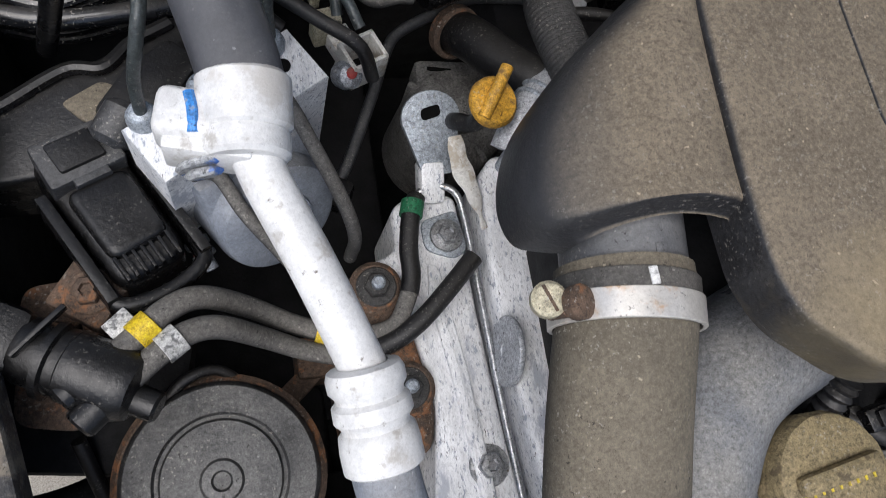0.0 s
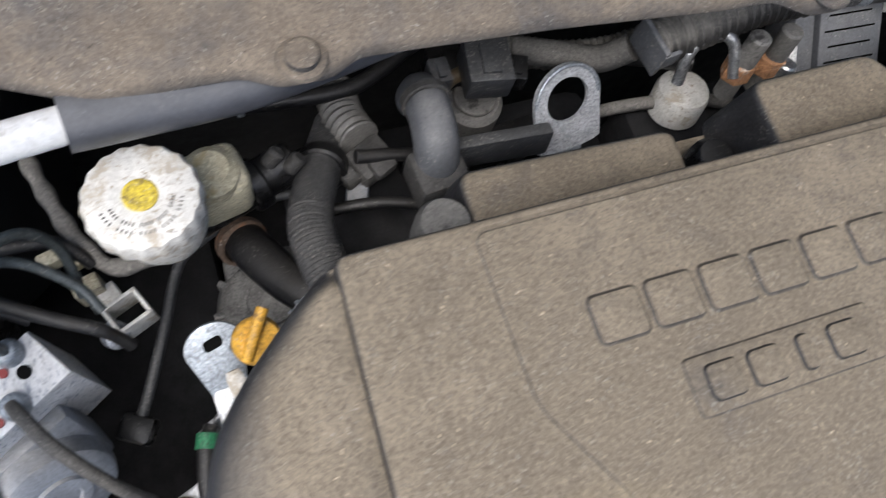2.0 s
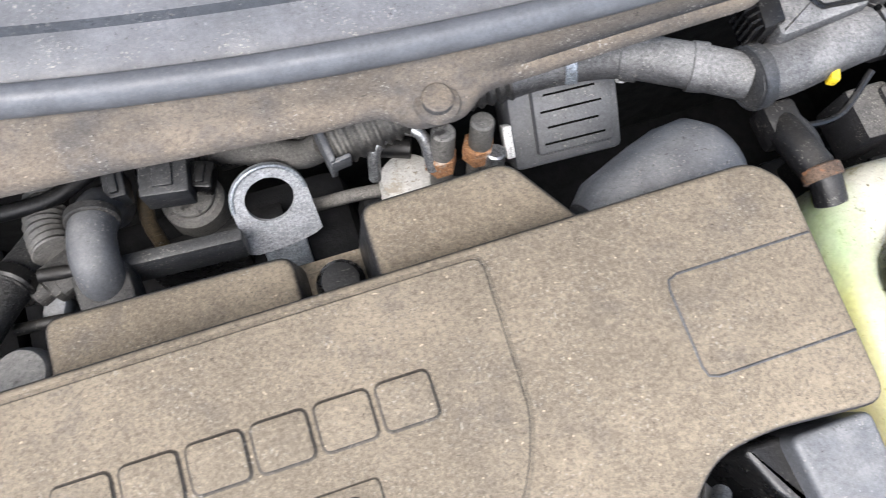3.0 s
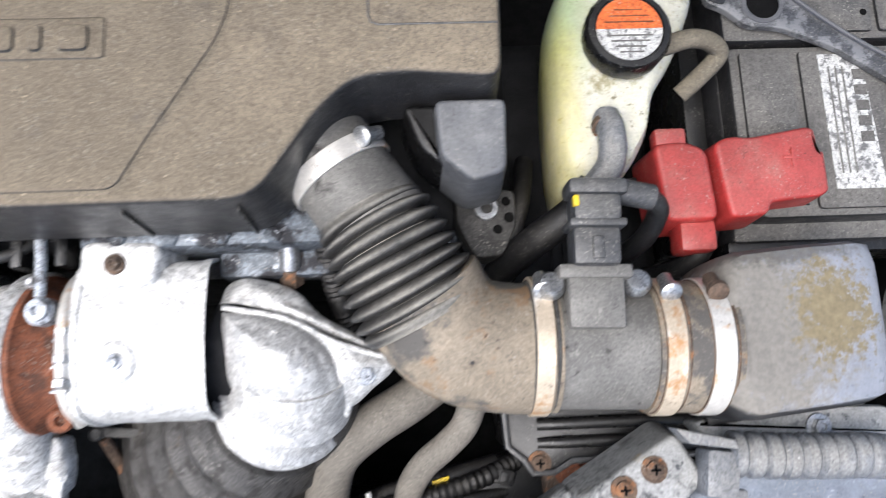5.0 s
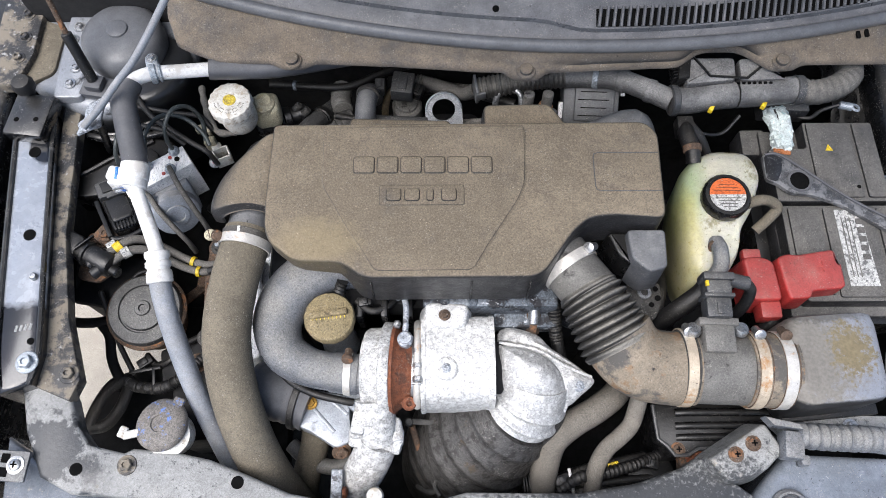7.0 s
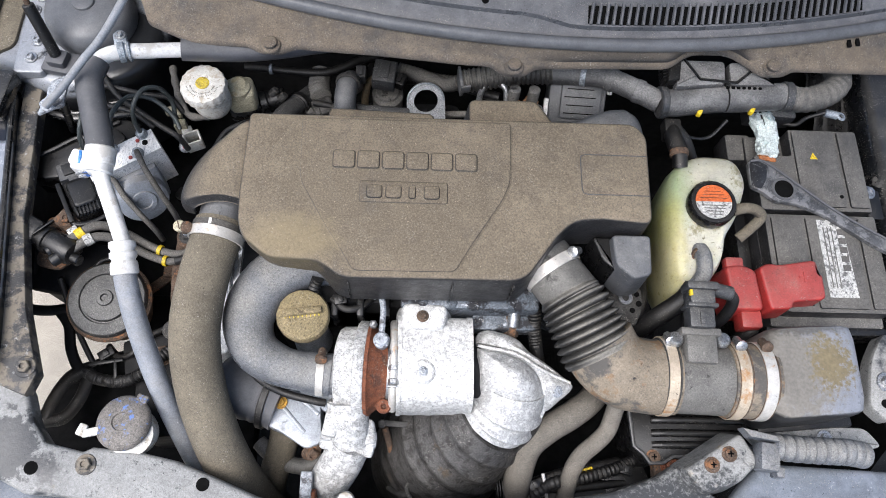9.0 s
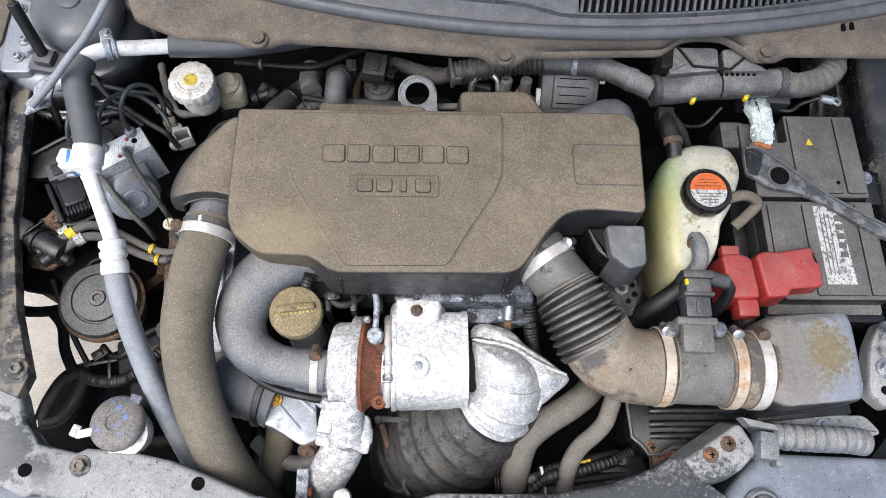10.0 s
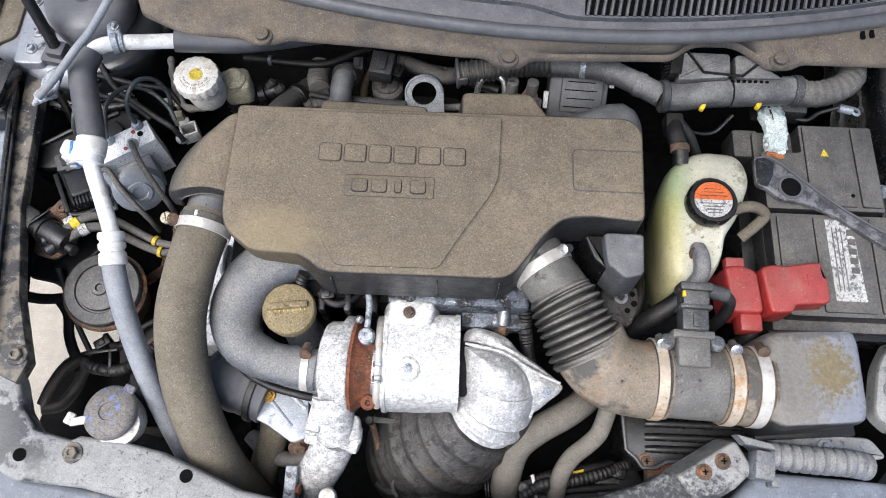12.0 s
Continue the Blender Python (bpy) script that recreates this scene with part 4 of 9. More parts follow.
part("lower_step", bm, M_BLACK, cover)
# rear ledges
for pts_, za in (([(-0.262, 0.290), (-0.109, 0.290), (-0.108, 0.356), (-0.262, 0.360)], 0.848),
                 ([(-0.120, 0.290), (-0.050, 0.290), (-0.050, 0.352), (-0.120, 0.352)], 0.816),
                 ([(-0.062, 0.275), (0.055, 0.275), (0.078, 0.300), (0.036, 0.366), (-0.062, 0.364)], 0.877)):
    bm = bmn()
    prism(bm, pts_, 0.815, za, bev=0.007, seg=4, rad=0.008, out=0.004)
    part("rear_ledge", bm, M_COVER, cover)
bm = bmn()
lathe(bm, (-0.084, 0.330, 0.814), (0, 0, 1), [(0, 0), (0.016, 0), (0.016, 0.024), (0.012, 0.031), (0, 0.033)], 20)
part("mount_stud", bm, M_BLACK, cover)
bm = bmn()
lathe(bm, (-0.278, 0.330, 0.815), (0, 0, 1), [(0, 0), (0.018, 0), (0.018, 0.026), (0.015, 0.033), (0, 0.035)], 20)
part("mount_stud", bm, M_MAF, cover)
dd = thing("air_duct_dome", (0.13, 0.32, 0.79), "dusty black rounded air duct end behind the cover", "air duct")
bm = bmn()
lathe(bm, (0.100, 0.312, 0.835), (0.9, 0.28, 0.06), [(0, -0.02), (0.03, -0.015), (0.038, 0.0), (0.041, 0.04), (0.041, 0.062), (0.037, 0.080), (0.026, 0.092), (0.012, 0.097), (0, 0.098)], 32)
part("dome", bm, M_GREYPL, dd)

# ---- intake hose on the left ----
ih = thing("intake_hose", (-0.41, 0.05, 0.7), "thick brown-dusted rubber intake hose with steel clamp", "hose")
bm = bmn()
tube(bm, [(-0.392, 0.170, 0.8575), (-0.395, 0.150, 0.857), (-0.408, 0.095, 0.848), (-0.416, 0.030, 0.830), (-0.410, -0.035, 0.795), (-0.394, -0.095, 0.745), (-0.372, -0.145, 0.685), (-0.352, -0.18, 0.60), (-0.35, -0.19, 0.5)],
     0.0325, n=32, sub=10)
part("hose", bm, M_HOSE, ih)
bm = bmn()
lathe(bm, (-0.3925, 0.1655, 0.8577), (-0.16, -1, -0.03), [(0.0290, 0), (0.0335, 0.0008), (0.0345, 0.002), (0.0345, 0.022), (0.0330, 0.023)], 40)
part("hose_cuff", bm, M_TWIN, ih)
ihc = hose_clamp(ih, (-0.3955, 0.1490, 0.8570), (0.16, 1, 0.03), 0.0348, 0.0135, (-1, 0.1, 0.42), mat_screw=M_RUSTDARK)
bm = bmn()
lathe(bm, (-0.4385, 0.1570, 0.872), (-0.15, 0, 1), [(0, 0), (0.0075, 0), (0.0080, 0.001), (0.0080, 0.006), (0.0065, 0.0075), (0, 0.0075)], 20)
ishd = part("screw_head", bm, M_CREAM, ihc, "brown-stained screw head")
bm = bmn()
box(bm, (-0.4396, 0.1570, 0.8796), (0.0014, 0.0125, 0.0008), ry=-8.5, rz=20, bev=0)
part("screw_slot", bm, M_RUSTDARK, ishd)
for i in range(7):
    bm = bmn()
    a = radians(166 - i * 4.6)
    box(bm, (-0.3955 + math.cos(a) * 0.0362, 0.1550, 0.8570 + math.sin(a) * 0.0362), (0.0012, 0.008, 0.0012), ry=-math.degrees(a), bev=0)
    part("band_slot", bm, M_RUSTDARK, ihc)
bm = bmn()
tube(bm, [(-0.384, 0.222, 0.858), (-0.388, 0.200, 0.858), (-0.392, 0.166, 0.8575)], 0.0298, n=36)
collar = part("duct_collar", bm, M_GREYPL, ih)
bm = bmn()
box(bm, (-0.392, 0.1685, 0.8868), (0.013, 0.0018, 0.0022), rz=-8, bev=0.0005)
box(bm, (-0.3885, 0.1715, 0.8868), (0.0035, 0.006, 0.0022), rz=-8, bev=0.0005)
part("locking_tab", bm, M_GREYPL, collar)
bm = bmn()
box(bm, (-0.3965, 0.1595, 0.8918), (0.0040, 0.008, 0.0015), ry=-2, bev=0.0004)
part("pale_tab", bm, M_LABELW, collar, "pale locating tab")

# ---- charge pipe ----
cp = thing("charge_pipe", (-0.34, 0.05, 0.7), "curved grey plastic charge pipe to the turbocharger", "pipe")
bm = bmn()
tube(bm, [(-0.235, 0.142, 0.808), (-0.285, 0.134, 0.808), (-0.330, 0.108, 0.804), (-0.3545, 0.060, 0.798), (-0.345, 0.018, 0.793), (-0.312, -0.005, 0.789), (-0.270, -0.0135, 0.786), (-0.222, -0.018, 0.784)],
     0.03, n=36, sub=10, rfun=lambda s_, t_: 0.0365 - 0.0100 * min(1.0, max(0.0, (s_ / t_ - 0.42) / 0.34)))
part("pipe", bm, M_PIPE, cp)
bm = bmn()
tube(bm, [(-0.276, -0.0125, 0.7864), (-0.262, -0.0145, 0.7858), (-0.240, -0.0165, 0.785)], 0.0285, n=36)
part("end_cuff", bm, M_PIPE, cp, "worn rubber end cuff")
hose_clamp(cp, (-0.254, -0.0150, 0.7855), (1, -0.05, -0.03), 0.0290, 0.010, (-0.1, 0.62, 0.8), mat_screw=M_RUSTDARK)

# ---- turbocharger ----
tb = thing("turbocharger", (-0.15, 0.0, 0.66), "turbocharger with corroded aluminium housing and heat shields", "turbocharger")
bm = bmn()
lathe(bm, (-0.2350, -0.003, 0.763), (1, -0.05, 0.06), [(0, 0), (0.046, 0), (0.0545, 0.003), (0.0580, 0.008), (0.0590, 0.026), (0.0600, 0.0275), (0.0650, 0.028), (0.0675, 0.030), (0.0675, 0.0405), (0.0655, 0.043), (0, 0.043)], 56, wob=lambda a: 1 + 0.010 * math.cos(3 * a + 1) + 0.004 * math.cos(11 * a))
part("compressor_housing", bm, M_CASTALU, tb, "white corroded aluminium compressor housing")
bm = bmn()
lathe(bm, (-0.1945, -0.005, 0.766), (1, -0.05, 0.06), [(0, 0), (0.063, 0), (0.0645, 0.002), (0.0645, 0.007), (0.059, 0.010), (0.052, 0.018), (0.047, 0.028), (0.044, 0.044), (0, 0.044)], 48)
part("bearing_housing", bm, M_RUST, tb, "rust-orange iron bearing housing")
bm = bmn()
tube(bm, [(-0.218, -0.048, 0.772), (-0.216, -0.074, 0.760), (-0.212, -0.098, 0.742)], 0.0275, n=26)
box(bm, (-0.216, -0.097, 0.745), (0.074, 0.034, 0.026), rz=-10, rx=18, bev=0.005, seg=2)
box(bm, (-0.237, -0.074, 0.766), (0.020, 0.046, 0.030), rz=-12, bev=0.004, seg=2)
box(bm, (-0.190, -0.088, 0.748), (0.022, 0.034, 0.030), rz=10, bev=0.006, seg=2)
cyl(bm, (-0.246, -0.094, 0.738), (-0.243, -0.090, 0.764), 0.0095, n=18, b=0.003)
cyl(bm, (-0.188, -0.104, 0.735), (-0.187, -0.101, 0.758), 0.0095, n=18, b=0.003)
for v in bm.verts:
    v.co += Vector((noise.noise(v.co * 110), noise.noise(v.co * 110 + Vector((7, 0, 0))), noise.noise(v.co * 110 + Vector((0, 7, 0))))) * 0.0012
part("outlet_flange", bm, M_CASTALU, tb)
bm = bmn()
tube(bm, [(-0.213, -0.098, 0.742), (-0.226, -0.124, 0.716), (-0.244, -0.149, 0.684), (-0.258, -0.172, 0.63), (-0.262, -0.18, 0.56)], 0.029, n=28)
part("outlet_pipe", bm, M_CASTALU, tb)
bm = bmn()
cyl(bm, (-0.186, 0.048, 0.806), (-0.186, 0.048, 0.815), 0.006, n=6)
cyl(bm, (-0.186, 0.048, 0.815), (-0.186, 0.048, 0.819), 0.0035, n=12)
part("housing_bolt", bm, M_STEEL, tb)
bm = bmn()
tube(bm, [(-0.186, 0.09, 0.80), (-0.178, 0.086, 0.822), (-0.173, 0.066, 0.828), (-0.174, 0.035, 0.824)], 0.0042, n=12)
lathe(bm, (-0.174, 0.024, 0.812), (0, 0, 1), [(0, 0), (0.011, 0), (0.011, 0.012), (0.008, 0.014), (0.008, 0.018), (0.0035, 0.018), (0.003, 0.015), (0, 0.015)], 20)
part("oil_feed", bm, M_ALUGREY, tb)
bm = bmn()
tube(bm, [(-0.158, 0.056, 0.785), (-0.1575, 0.044, 0.806), (-0.157, 0.020, 0.819), (-0.157, -0.020, 0.819), (-0.1575, -0.045, 0.806), (-0.158, -0.060, 0.780)], 0.0056, n=12)
part("clamp_band", bm, M_BAND, tb)
bm = bmn()
ring(bm, (-0.1640, -0.004, 0.760), (1, -0.05, 0.05), 0.044, 0.0545, 0.0075, 48, 0.002)
vb_ = part("v_band", bm, M_STEEL, tb, "dull steel band clamp")
for y, z in ((0.012, 0.8195), (-0.008, 0.8200), (-0.026, 0.8185)):
    bm = bmn()
    cyl(bm, (-0.157, y, z), (-0.157, y - 0.008, z), 0.0070, n=6)
    box(bm, (-0.158, y - 0.010, z - 0.003), (0.012, 0.0025, 0.012), bev=0.0008)
    part("band_bolt", bm, M_STEEL, vb_)
bm = bmn()
lathe(bm, (-0.170, -0.056, 0.782), (0.1, -0.2, 1), [(0, 0), (0.010, 0), (0.010, 0.010), (0.0085, 0.012), (0.004, 0.012), (0.003, 0.008), (0, 0.008)], 20)
box(bm, (-0.172, -0.050, 0.776), (0.024, 0.016, 0.02), bev=0.005)
part("rusty_lug", bm, M_RUST, tb)


def curved_shield(bm, x0, x1, cy, cz, r, a0, a1, flat=0.0, n=26, m=14, th=0.0018):
    """A bent sheet round the x axis."""
    grid = []
    for i in range(m + 1):
        x = x0 + (x1 - x0) * i / m
        row = []
        for k in range(n + 1):
            a = radians(a0 + (a1 - a0) * k / n)
            y, z = math.cos(a), math.sin(a)
            q = max(abs(y), abs(z)) ** flat
            wob_ = 1 + 0.012 * noise.noise(Vector((x * 50, a * 4, 0)))
            row.append(bm.verts.new((x, cy + y * r * wob_ / q, cz + z * r * wob_ / q)))
        grid.append(row)
    for A, B in zip(grid, grid[1:]):
        for k in range(n):
            bm.faces.new((A[k], B[k], B[k + 1], A[k + 1]))
    thicken(bm, th)
    return bm


bm = bmn()
curved_shield(bm, -0.151, -0.053, 0.003, 0.755, 0.066, -35, 205, flat=0.5)
sh = part("heat_shield", bm, M_SHIELD, tb, "scuffed pale aluminium heat shield")
bm = bmn()
prism(bm, [(-0.148, 0.040), (-0.090, 0.040), (-0.085, 0.075), (-0.148, 0.078)], 0.78, 0.822, bev=0.006, seg=3, rad=0.012, out=0.008)
part("shield_boss", bm, M_SHIELD, sh)
washer_bolt("bolt", (-0.120, 0.058, 0.822), (0, 0, 1), 0.0052, M_RUSTDARK, sh)
washer_bolt("bolt", (-0.118, -0.016, 0.8212), (0, -0.1, 1), 0.0040, M_ALUGREY, sh)
for x in (-0.1500, -0.0545):
    bm = bmn()
    curved_shield(bm, x - 0.003, x + 0.003, 0.003, 0.755, 0.0675, -35, 205, flat=0.5, m=2)
    part("rolled_edge", bm, M_SHIELD, sh)
bm = bmn()
lathe(bm, (-0.118, -0.016, 0.8185), (0, -0.1, 1), [(0, 0), (0.017, 0), (0.0155, 0.0016), (0.0135, 0.0030), (0.011, 0.0034), (0.009, 0.0026), (0, 0.0026)], 28)
part("pressed_pad", bm, M_SHIELD, sh)
# near-black ring that carries the shade of the gap between the two shields
bm = bmn()
cyl(bm, (-0.06, 0.0, 0.752), (-0.03, -0.008, 0.750), 0.050, n=32)
part("gap_ring", bm, M_DEEP, tb)
# downstream shield: pressed shells over an elbow that turns down
bm = bmn()
tube(bm, [(-0.046, -0.010, 0.748), (-0.015, -0.014, 0.749), (0.006, -0.030, 0.738), (0.010, -0.058, 0.715), (0.008, -0.080, 0.685), (0.003, -0.095, 0.65)], 0.046, n=32, sub=8)
cone = part("outlet_elbow", bm, M_CAT, tb, "heat-stained elbow under pressed shields")


def pressed_shell(bm, outline, centre, power=2.2, step=0.0, skirt=0.012, n=14, th=0.0016):
    """A pressed sheet: domed from its closed outline to its centre, with a rolled step near the rim and a skirt."""
    C = spline(outline + outline[:1], 5)[:-1]
    c = Vector(centre)
    rings_ = []
    for k in range(n + 2):
        s_ = k / n
        row = []
        for p in C:
            if k == n + 1:
                q = p + (p - c) * 0.02
                q.z = p.z - skirt
            else:
                q = c + (p - c) * s_
                h_ = (1 - s_ ** power) + step * math.exp(-((s_ - 0.86) / 0.05) ** 2)
                q.z = p.z + (c.z - p.z) * h_ + 0.0008 * noise.noise(q * 90)
            row.append(bm.verts.new(q))
        rings_.append(row)
    m_ = len(C)
    for A, B in zip(rings_, rings_[1:]):
        for i in range(m_):
            j = (i + 1) % m_
            bm.faces.new((A[i], A[j], B[j], B[i]))
    bmesh.ops.remove_doubles(bm, verts=bm.verts, dist=0.00015)
    bmesh.ops.recalc_face_normals(bm, faces=bm.faces)
    thicken(bm, th)
    return bm


front_edge = [(-0.044, 0.021, 0.800), (0.000, 0.012, 0.803), (0.028, -0.002, 0.797), (0.046, -0.024, 0.784), (0.051, -0.048, 0.766), (0.044, -0.067, 0.752), (0.022, -0.078, 0.745),
              (-0.004, -0.078, 0.742), (-0.024, -0.071, 0.742), (-0.039, -0.056, 0.752), (-0.045, -0.032, 0.784), (-0.045, 0.000, 0.798)]
bm = bmn()
pressed_shell(bm, front_edge, (0.002, -0.022, 0.822), 2.4, 0.075)
fsh = part("front_shell", bm, M_SHELL, cone, "pale pressed aluminium outlet shield")
bm = bmn()
tube(bm, [(p[0], p[1], p[2] - 0.001) for p in front_edge[3:10]], 0.0034, n=8, sub=8)
part("rolled_edge", bm, M_SHIELD, fsh)
bm = bmn()
pressed_shell(bm, [(-0.044, 0.024, 0.800), (0.006, 0.013, 0.803), (0.044, -0.006, 0.793), (0.086, -0.020, 0.775), (0.0865, -0.030, 0.773), (0.072, -0.042, 0.772), (0.053, -0.056, 0.762), (0.040, -0.044, 0.772), (0.026, -0.012, 0.794), (-0.010, 0.006, 0.801)],
              (0.046, -0.022, 0.7905), 2.0, 0.0, skirt=0.004)
part("flange_tip", bm, M_SHELL, fsh, "flat bolted tip of the shield")
bm = bmn()
tube(bm, [(-0.044, 0.0245, 0.8005), (0.006, 0.0135, 0.8035), (0.044, -0.0055, 0.7935), (0.086, -0.0195, 0.7755)], 0.0022, n=8, sub=8)
part("rolled_edge", bm, M_SHIELD, fsh)
def bead_radius(r0, r1, beads, high):
    """Radius along a pressed can that grows from r0 to r1, with rounded beads at the lengths given."""
    def f(s_, t_):
        r = r0 + (r1 - r0) * (s_ / t_) ** 0.9
        return r + sum(high * math.exp(-((s_ - c) / 0.0034) ** 2) for c in beads)
    return f


bm = bmn()
tube(bm, [(0.006, -0.020, 0.774), (0.002, -0.036, 0.760), (-0.006, -0.049, 0.744), (-0.016, -0.060, 0.729)], 0.052, n=56, sub=16, rfun=bead_radius(0.0475, 0.0545, (0.030, 0.050), 0.0060))
part("lower_shell", bm, M_SHELL, cone, "beaded lower half of the shield")
bm = bmn()
pressed_shell(bm, [(-0.046, 0.028, 0.799), (-0.042, 0.044, 0.789), (-0.024, 0.049, 0.787), (0.010, 0.038, 0.789), (0.030, 0.018, 0.789), (0.054, 0.004, 0.782), (0.084, -0.016, 0.768), (0.046, -0.002, 0.784), (0.004, 0.017, 0.797), (-0.030, 0.027, 0.799)],
              (-0.008, 0.030, 0.804), 2.0)
part("rear_shell", bm, M_CASTALU, cone, "speckled rear half of the shield")
washer_bolt("bolt", (0.066, -0.031, 0.7795), (0.25, -0.15, 1), 0.0062, M_ALUGREY, fsh)
# catalytic converter body
cat = thing("catalytic_converter", (-0.08, -0.13, 0.45), "heat-stained ribbed steel catalytic converter below the turbocharger", "converter")


bm = bmn()
tube(bm, [(-0.018, -0.060, 0.732), (-0.034, -0.073, 0.710), (-0.056, -0.084, 0.682), (-0.076, -0.092, 0.645), (-0.090, -0.097, 0.58), (-0.10, -0.10, 0.44)], 0.08, n=64, sub=26,
     rfun=lambda s_, t_: 0.0575 + 0.038 * min(1.0, s_ / 0.10) + sum(0.0036 * math.exp(-((s_ - c) / 0.0042) ** 2) for c in (0.020, 0.044, 0.064, 0.084, 0.106, 0.128)))
part("can", bm, M_CAT, cat)
bm = bmn()
tube(bm, [(-0.115, -0.12, 0.70), (-0.10, -0.135, 0.70), (-0.092, -0.155, 0.69), (-0.10, -0.172, 0.68)], 0.006, n=10)
part("sensor_lead", bm, M_RUBBER, cat)
bm = bmn()
cyl(bm, (-0.128, -0.140, 0.668), (-0.112, -0.148, 0.690), 0.010, n=6)
part("sensor_hexagon", bm, M_STEEL, cat)

# ---- air intake bellows ----
ab = thing("air_intake_duct", (0.16, 0.03, 0.72), "ribbed rubber air intake duct with steel clamps", "air duct")
bm = bmn()
tube(bm, [(0.030, 0.158, 0.840), (0.054, 0.121, 0.841), (0.070, 0.098, 0.842), (0.086, 0.076, 0.842)], 0.0390, n=36, sub=6)
part("inlet_cuff", bm, M_MAF, ab)


def bellows_radius(s, total):
    u = min(max(s / total, 0), 1)
    return 0.0400 + 0.0085 * u + 0.0050 * (2 * abs(math.sin(math.pi * 9 * u)) ** 0.8 - 1) * min(1, 8 * u, 8 * (1 - u))


bm = bmn()
tube(bm, [(0.074, 0.090, 0.842), (0.088, 0.064, 0.840), (0.101, 0.038, 0.836), (0.117, 0.008, 0.830)], 0.045, n=44, sub=48, rfun=bellows_radius)
part("bellows", bm, M_RIB, ab, "dark ribbed rubber bellows")
bm = bmn()
tube(bm, [(0.112, 0.028, 0.833), (0.126, 0.006, 0.826), (0.146, -0.010, 0.823), (0.178, -0.017, 0.822), (0.212, -0.018, 0.822)], 0.0495, n=40, sub=8)
part("elbow", bm, M_GBOX, ab, "brown dust-stained rubber elbow")
hose_clamp(ab, (0.054, 0.121, 0.841), (0.54, -0.84, 0), 0.0405, 0.015, (0.75, 0.5, 0.9))
hose_clamp(ab, (0.199, -0.0165, 0.822), (1, -0.03, 0), 0.0515, 0.013, (0, 0.72, 0.6), mat_band=M_BANDTAN)
bm = bmn()
tube(bm, [(0.205, -0.017, 0.822), (0.255, -0.019, 0.822), (0.300, -0.021, 0.823)], 0.0475, n=40)
maf = part("sensor_tube", bm, M_MAF, ab, "grey plastic sensor tube")
bm = bmn()
box(bm, (0.236, 0.012, 0.866), (0.040, 0.042, 0.024), rz=-2, bev=0.003)
box(bm, (0.236, 0.031, 0.870), (0.052, 0.010, 0.022), rz=-2, bev=0.002)
part("sensor_base", bm, M_MAF, maf, "grey sensor base")
bm = bmn()
box(bm, (0.2365, 0.048, 0.876), (0.034, 0.028, 0.026), rz=-2, bev=0.004)
box(bm, (0.2365, 0.046, 0.8895), (0.008, 0.016, 0.004), rz=-2, bev=0.001)
part("sensor_body", bm, M_SATIN, maf)
bm = bmn()
box(bm, (0.237, 0.063, 0.880), (0.040, 0.006, 0.030), rz=-2, bev=0.002)
box(bm, (0.237, 0.074, 0.882), (0.034, 0.020, 0.028), rz=-2, bev=0.004)
box(bm, (0.238, 0.088, 0.884), (0.042, 0.012, 0.030), rz=-2, bev=0.004)
cyl(bm, (0.250, 0.088, 0.884), (0.282, 0.082, 0.880), 0.0095, n=14)
part("plug", bm, M_SATIN, maf, "grey electrical plug")
bm = bmn()
tube(bm, [(0.278, 0.083, 0.880), (0.288, 0.075, 0.868), (0.284, 0.060, 0.84), (0.27, 0.05, 0.80)], 0.008, n=12)
part("cable", bm, M_RUBBER, maf)
bm = bmn()
box(bm, (0.222, 0.078, 0.894), (0.004, 0.008, 0.006), bev=0.001)
part("yellow_lock", bm, M_YELLOW, maf)
for x in (0.206, 0.268):
    bm = bmn()
    lathe(bm, (x, 0.022, 0.862), (0, 0.3, 1), [(0, 0), (0.010, 0), (0.0105, 0.006), (0.008, 0.010), (0, 0.011)], 18)
    part("screw_knob", bm, M_STEEL, maf)
hose_clamp(ab, (0.291, -0.0205, 0.823), (1, -0.03, 0), 0.0510, 0.014, (0, 0.72, 0.6), mat_band=M_BANDTAN)
hose_clamp(ab, (0.325, -0.0215, 0.823), (1, -0.03, 0), 0.0510, 0.015, (0, 0.72, 0.6), mat_screw=M_RUSTDARK)
# rust-stained beads beside the bands, whose dark colour also paints the crease shade
for x, w_, r_ in ((0.199, 0.0078, 0.0492), (0.291, 0.0084, 0.0496), (0.325, 0.0088, 0.0496)):
    for sx in (-1, 1):
        bm = bmn()
        ring(bm, (x + sx * w_, -0.0165 - (x - 0.199) * 0.038, 0.8222), (1, -0.03, 0), r_ - 0.003, r_ + 0.0016, 0.0030, 40, 0.0010)
        part("edge_bead", bm, M_RUSTDARK if x > 0.25 else M_ALT, ab)
bm = bmn()
tube(bm, [(0.280, -0.020, 0.823), (0.308, -0.021, 0.823), (0.340, -0.022, 0.823)], 0.0500, n=40)
part("joint_sleeve", bm, M_GBOX, ab)

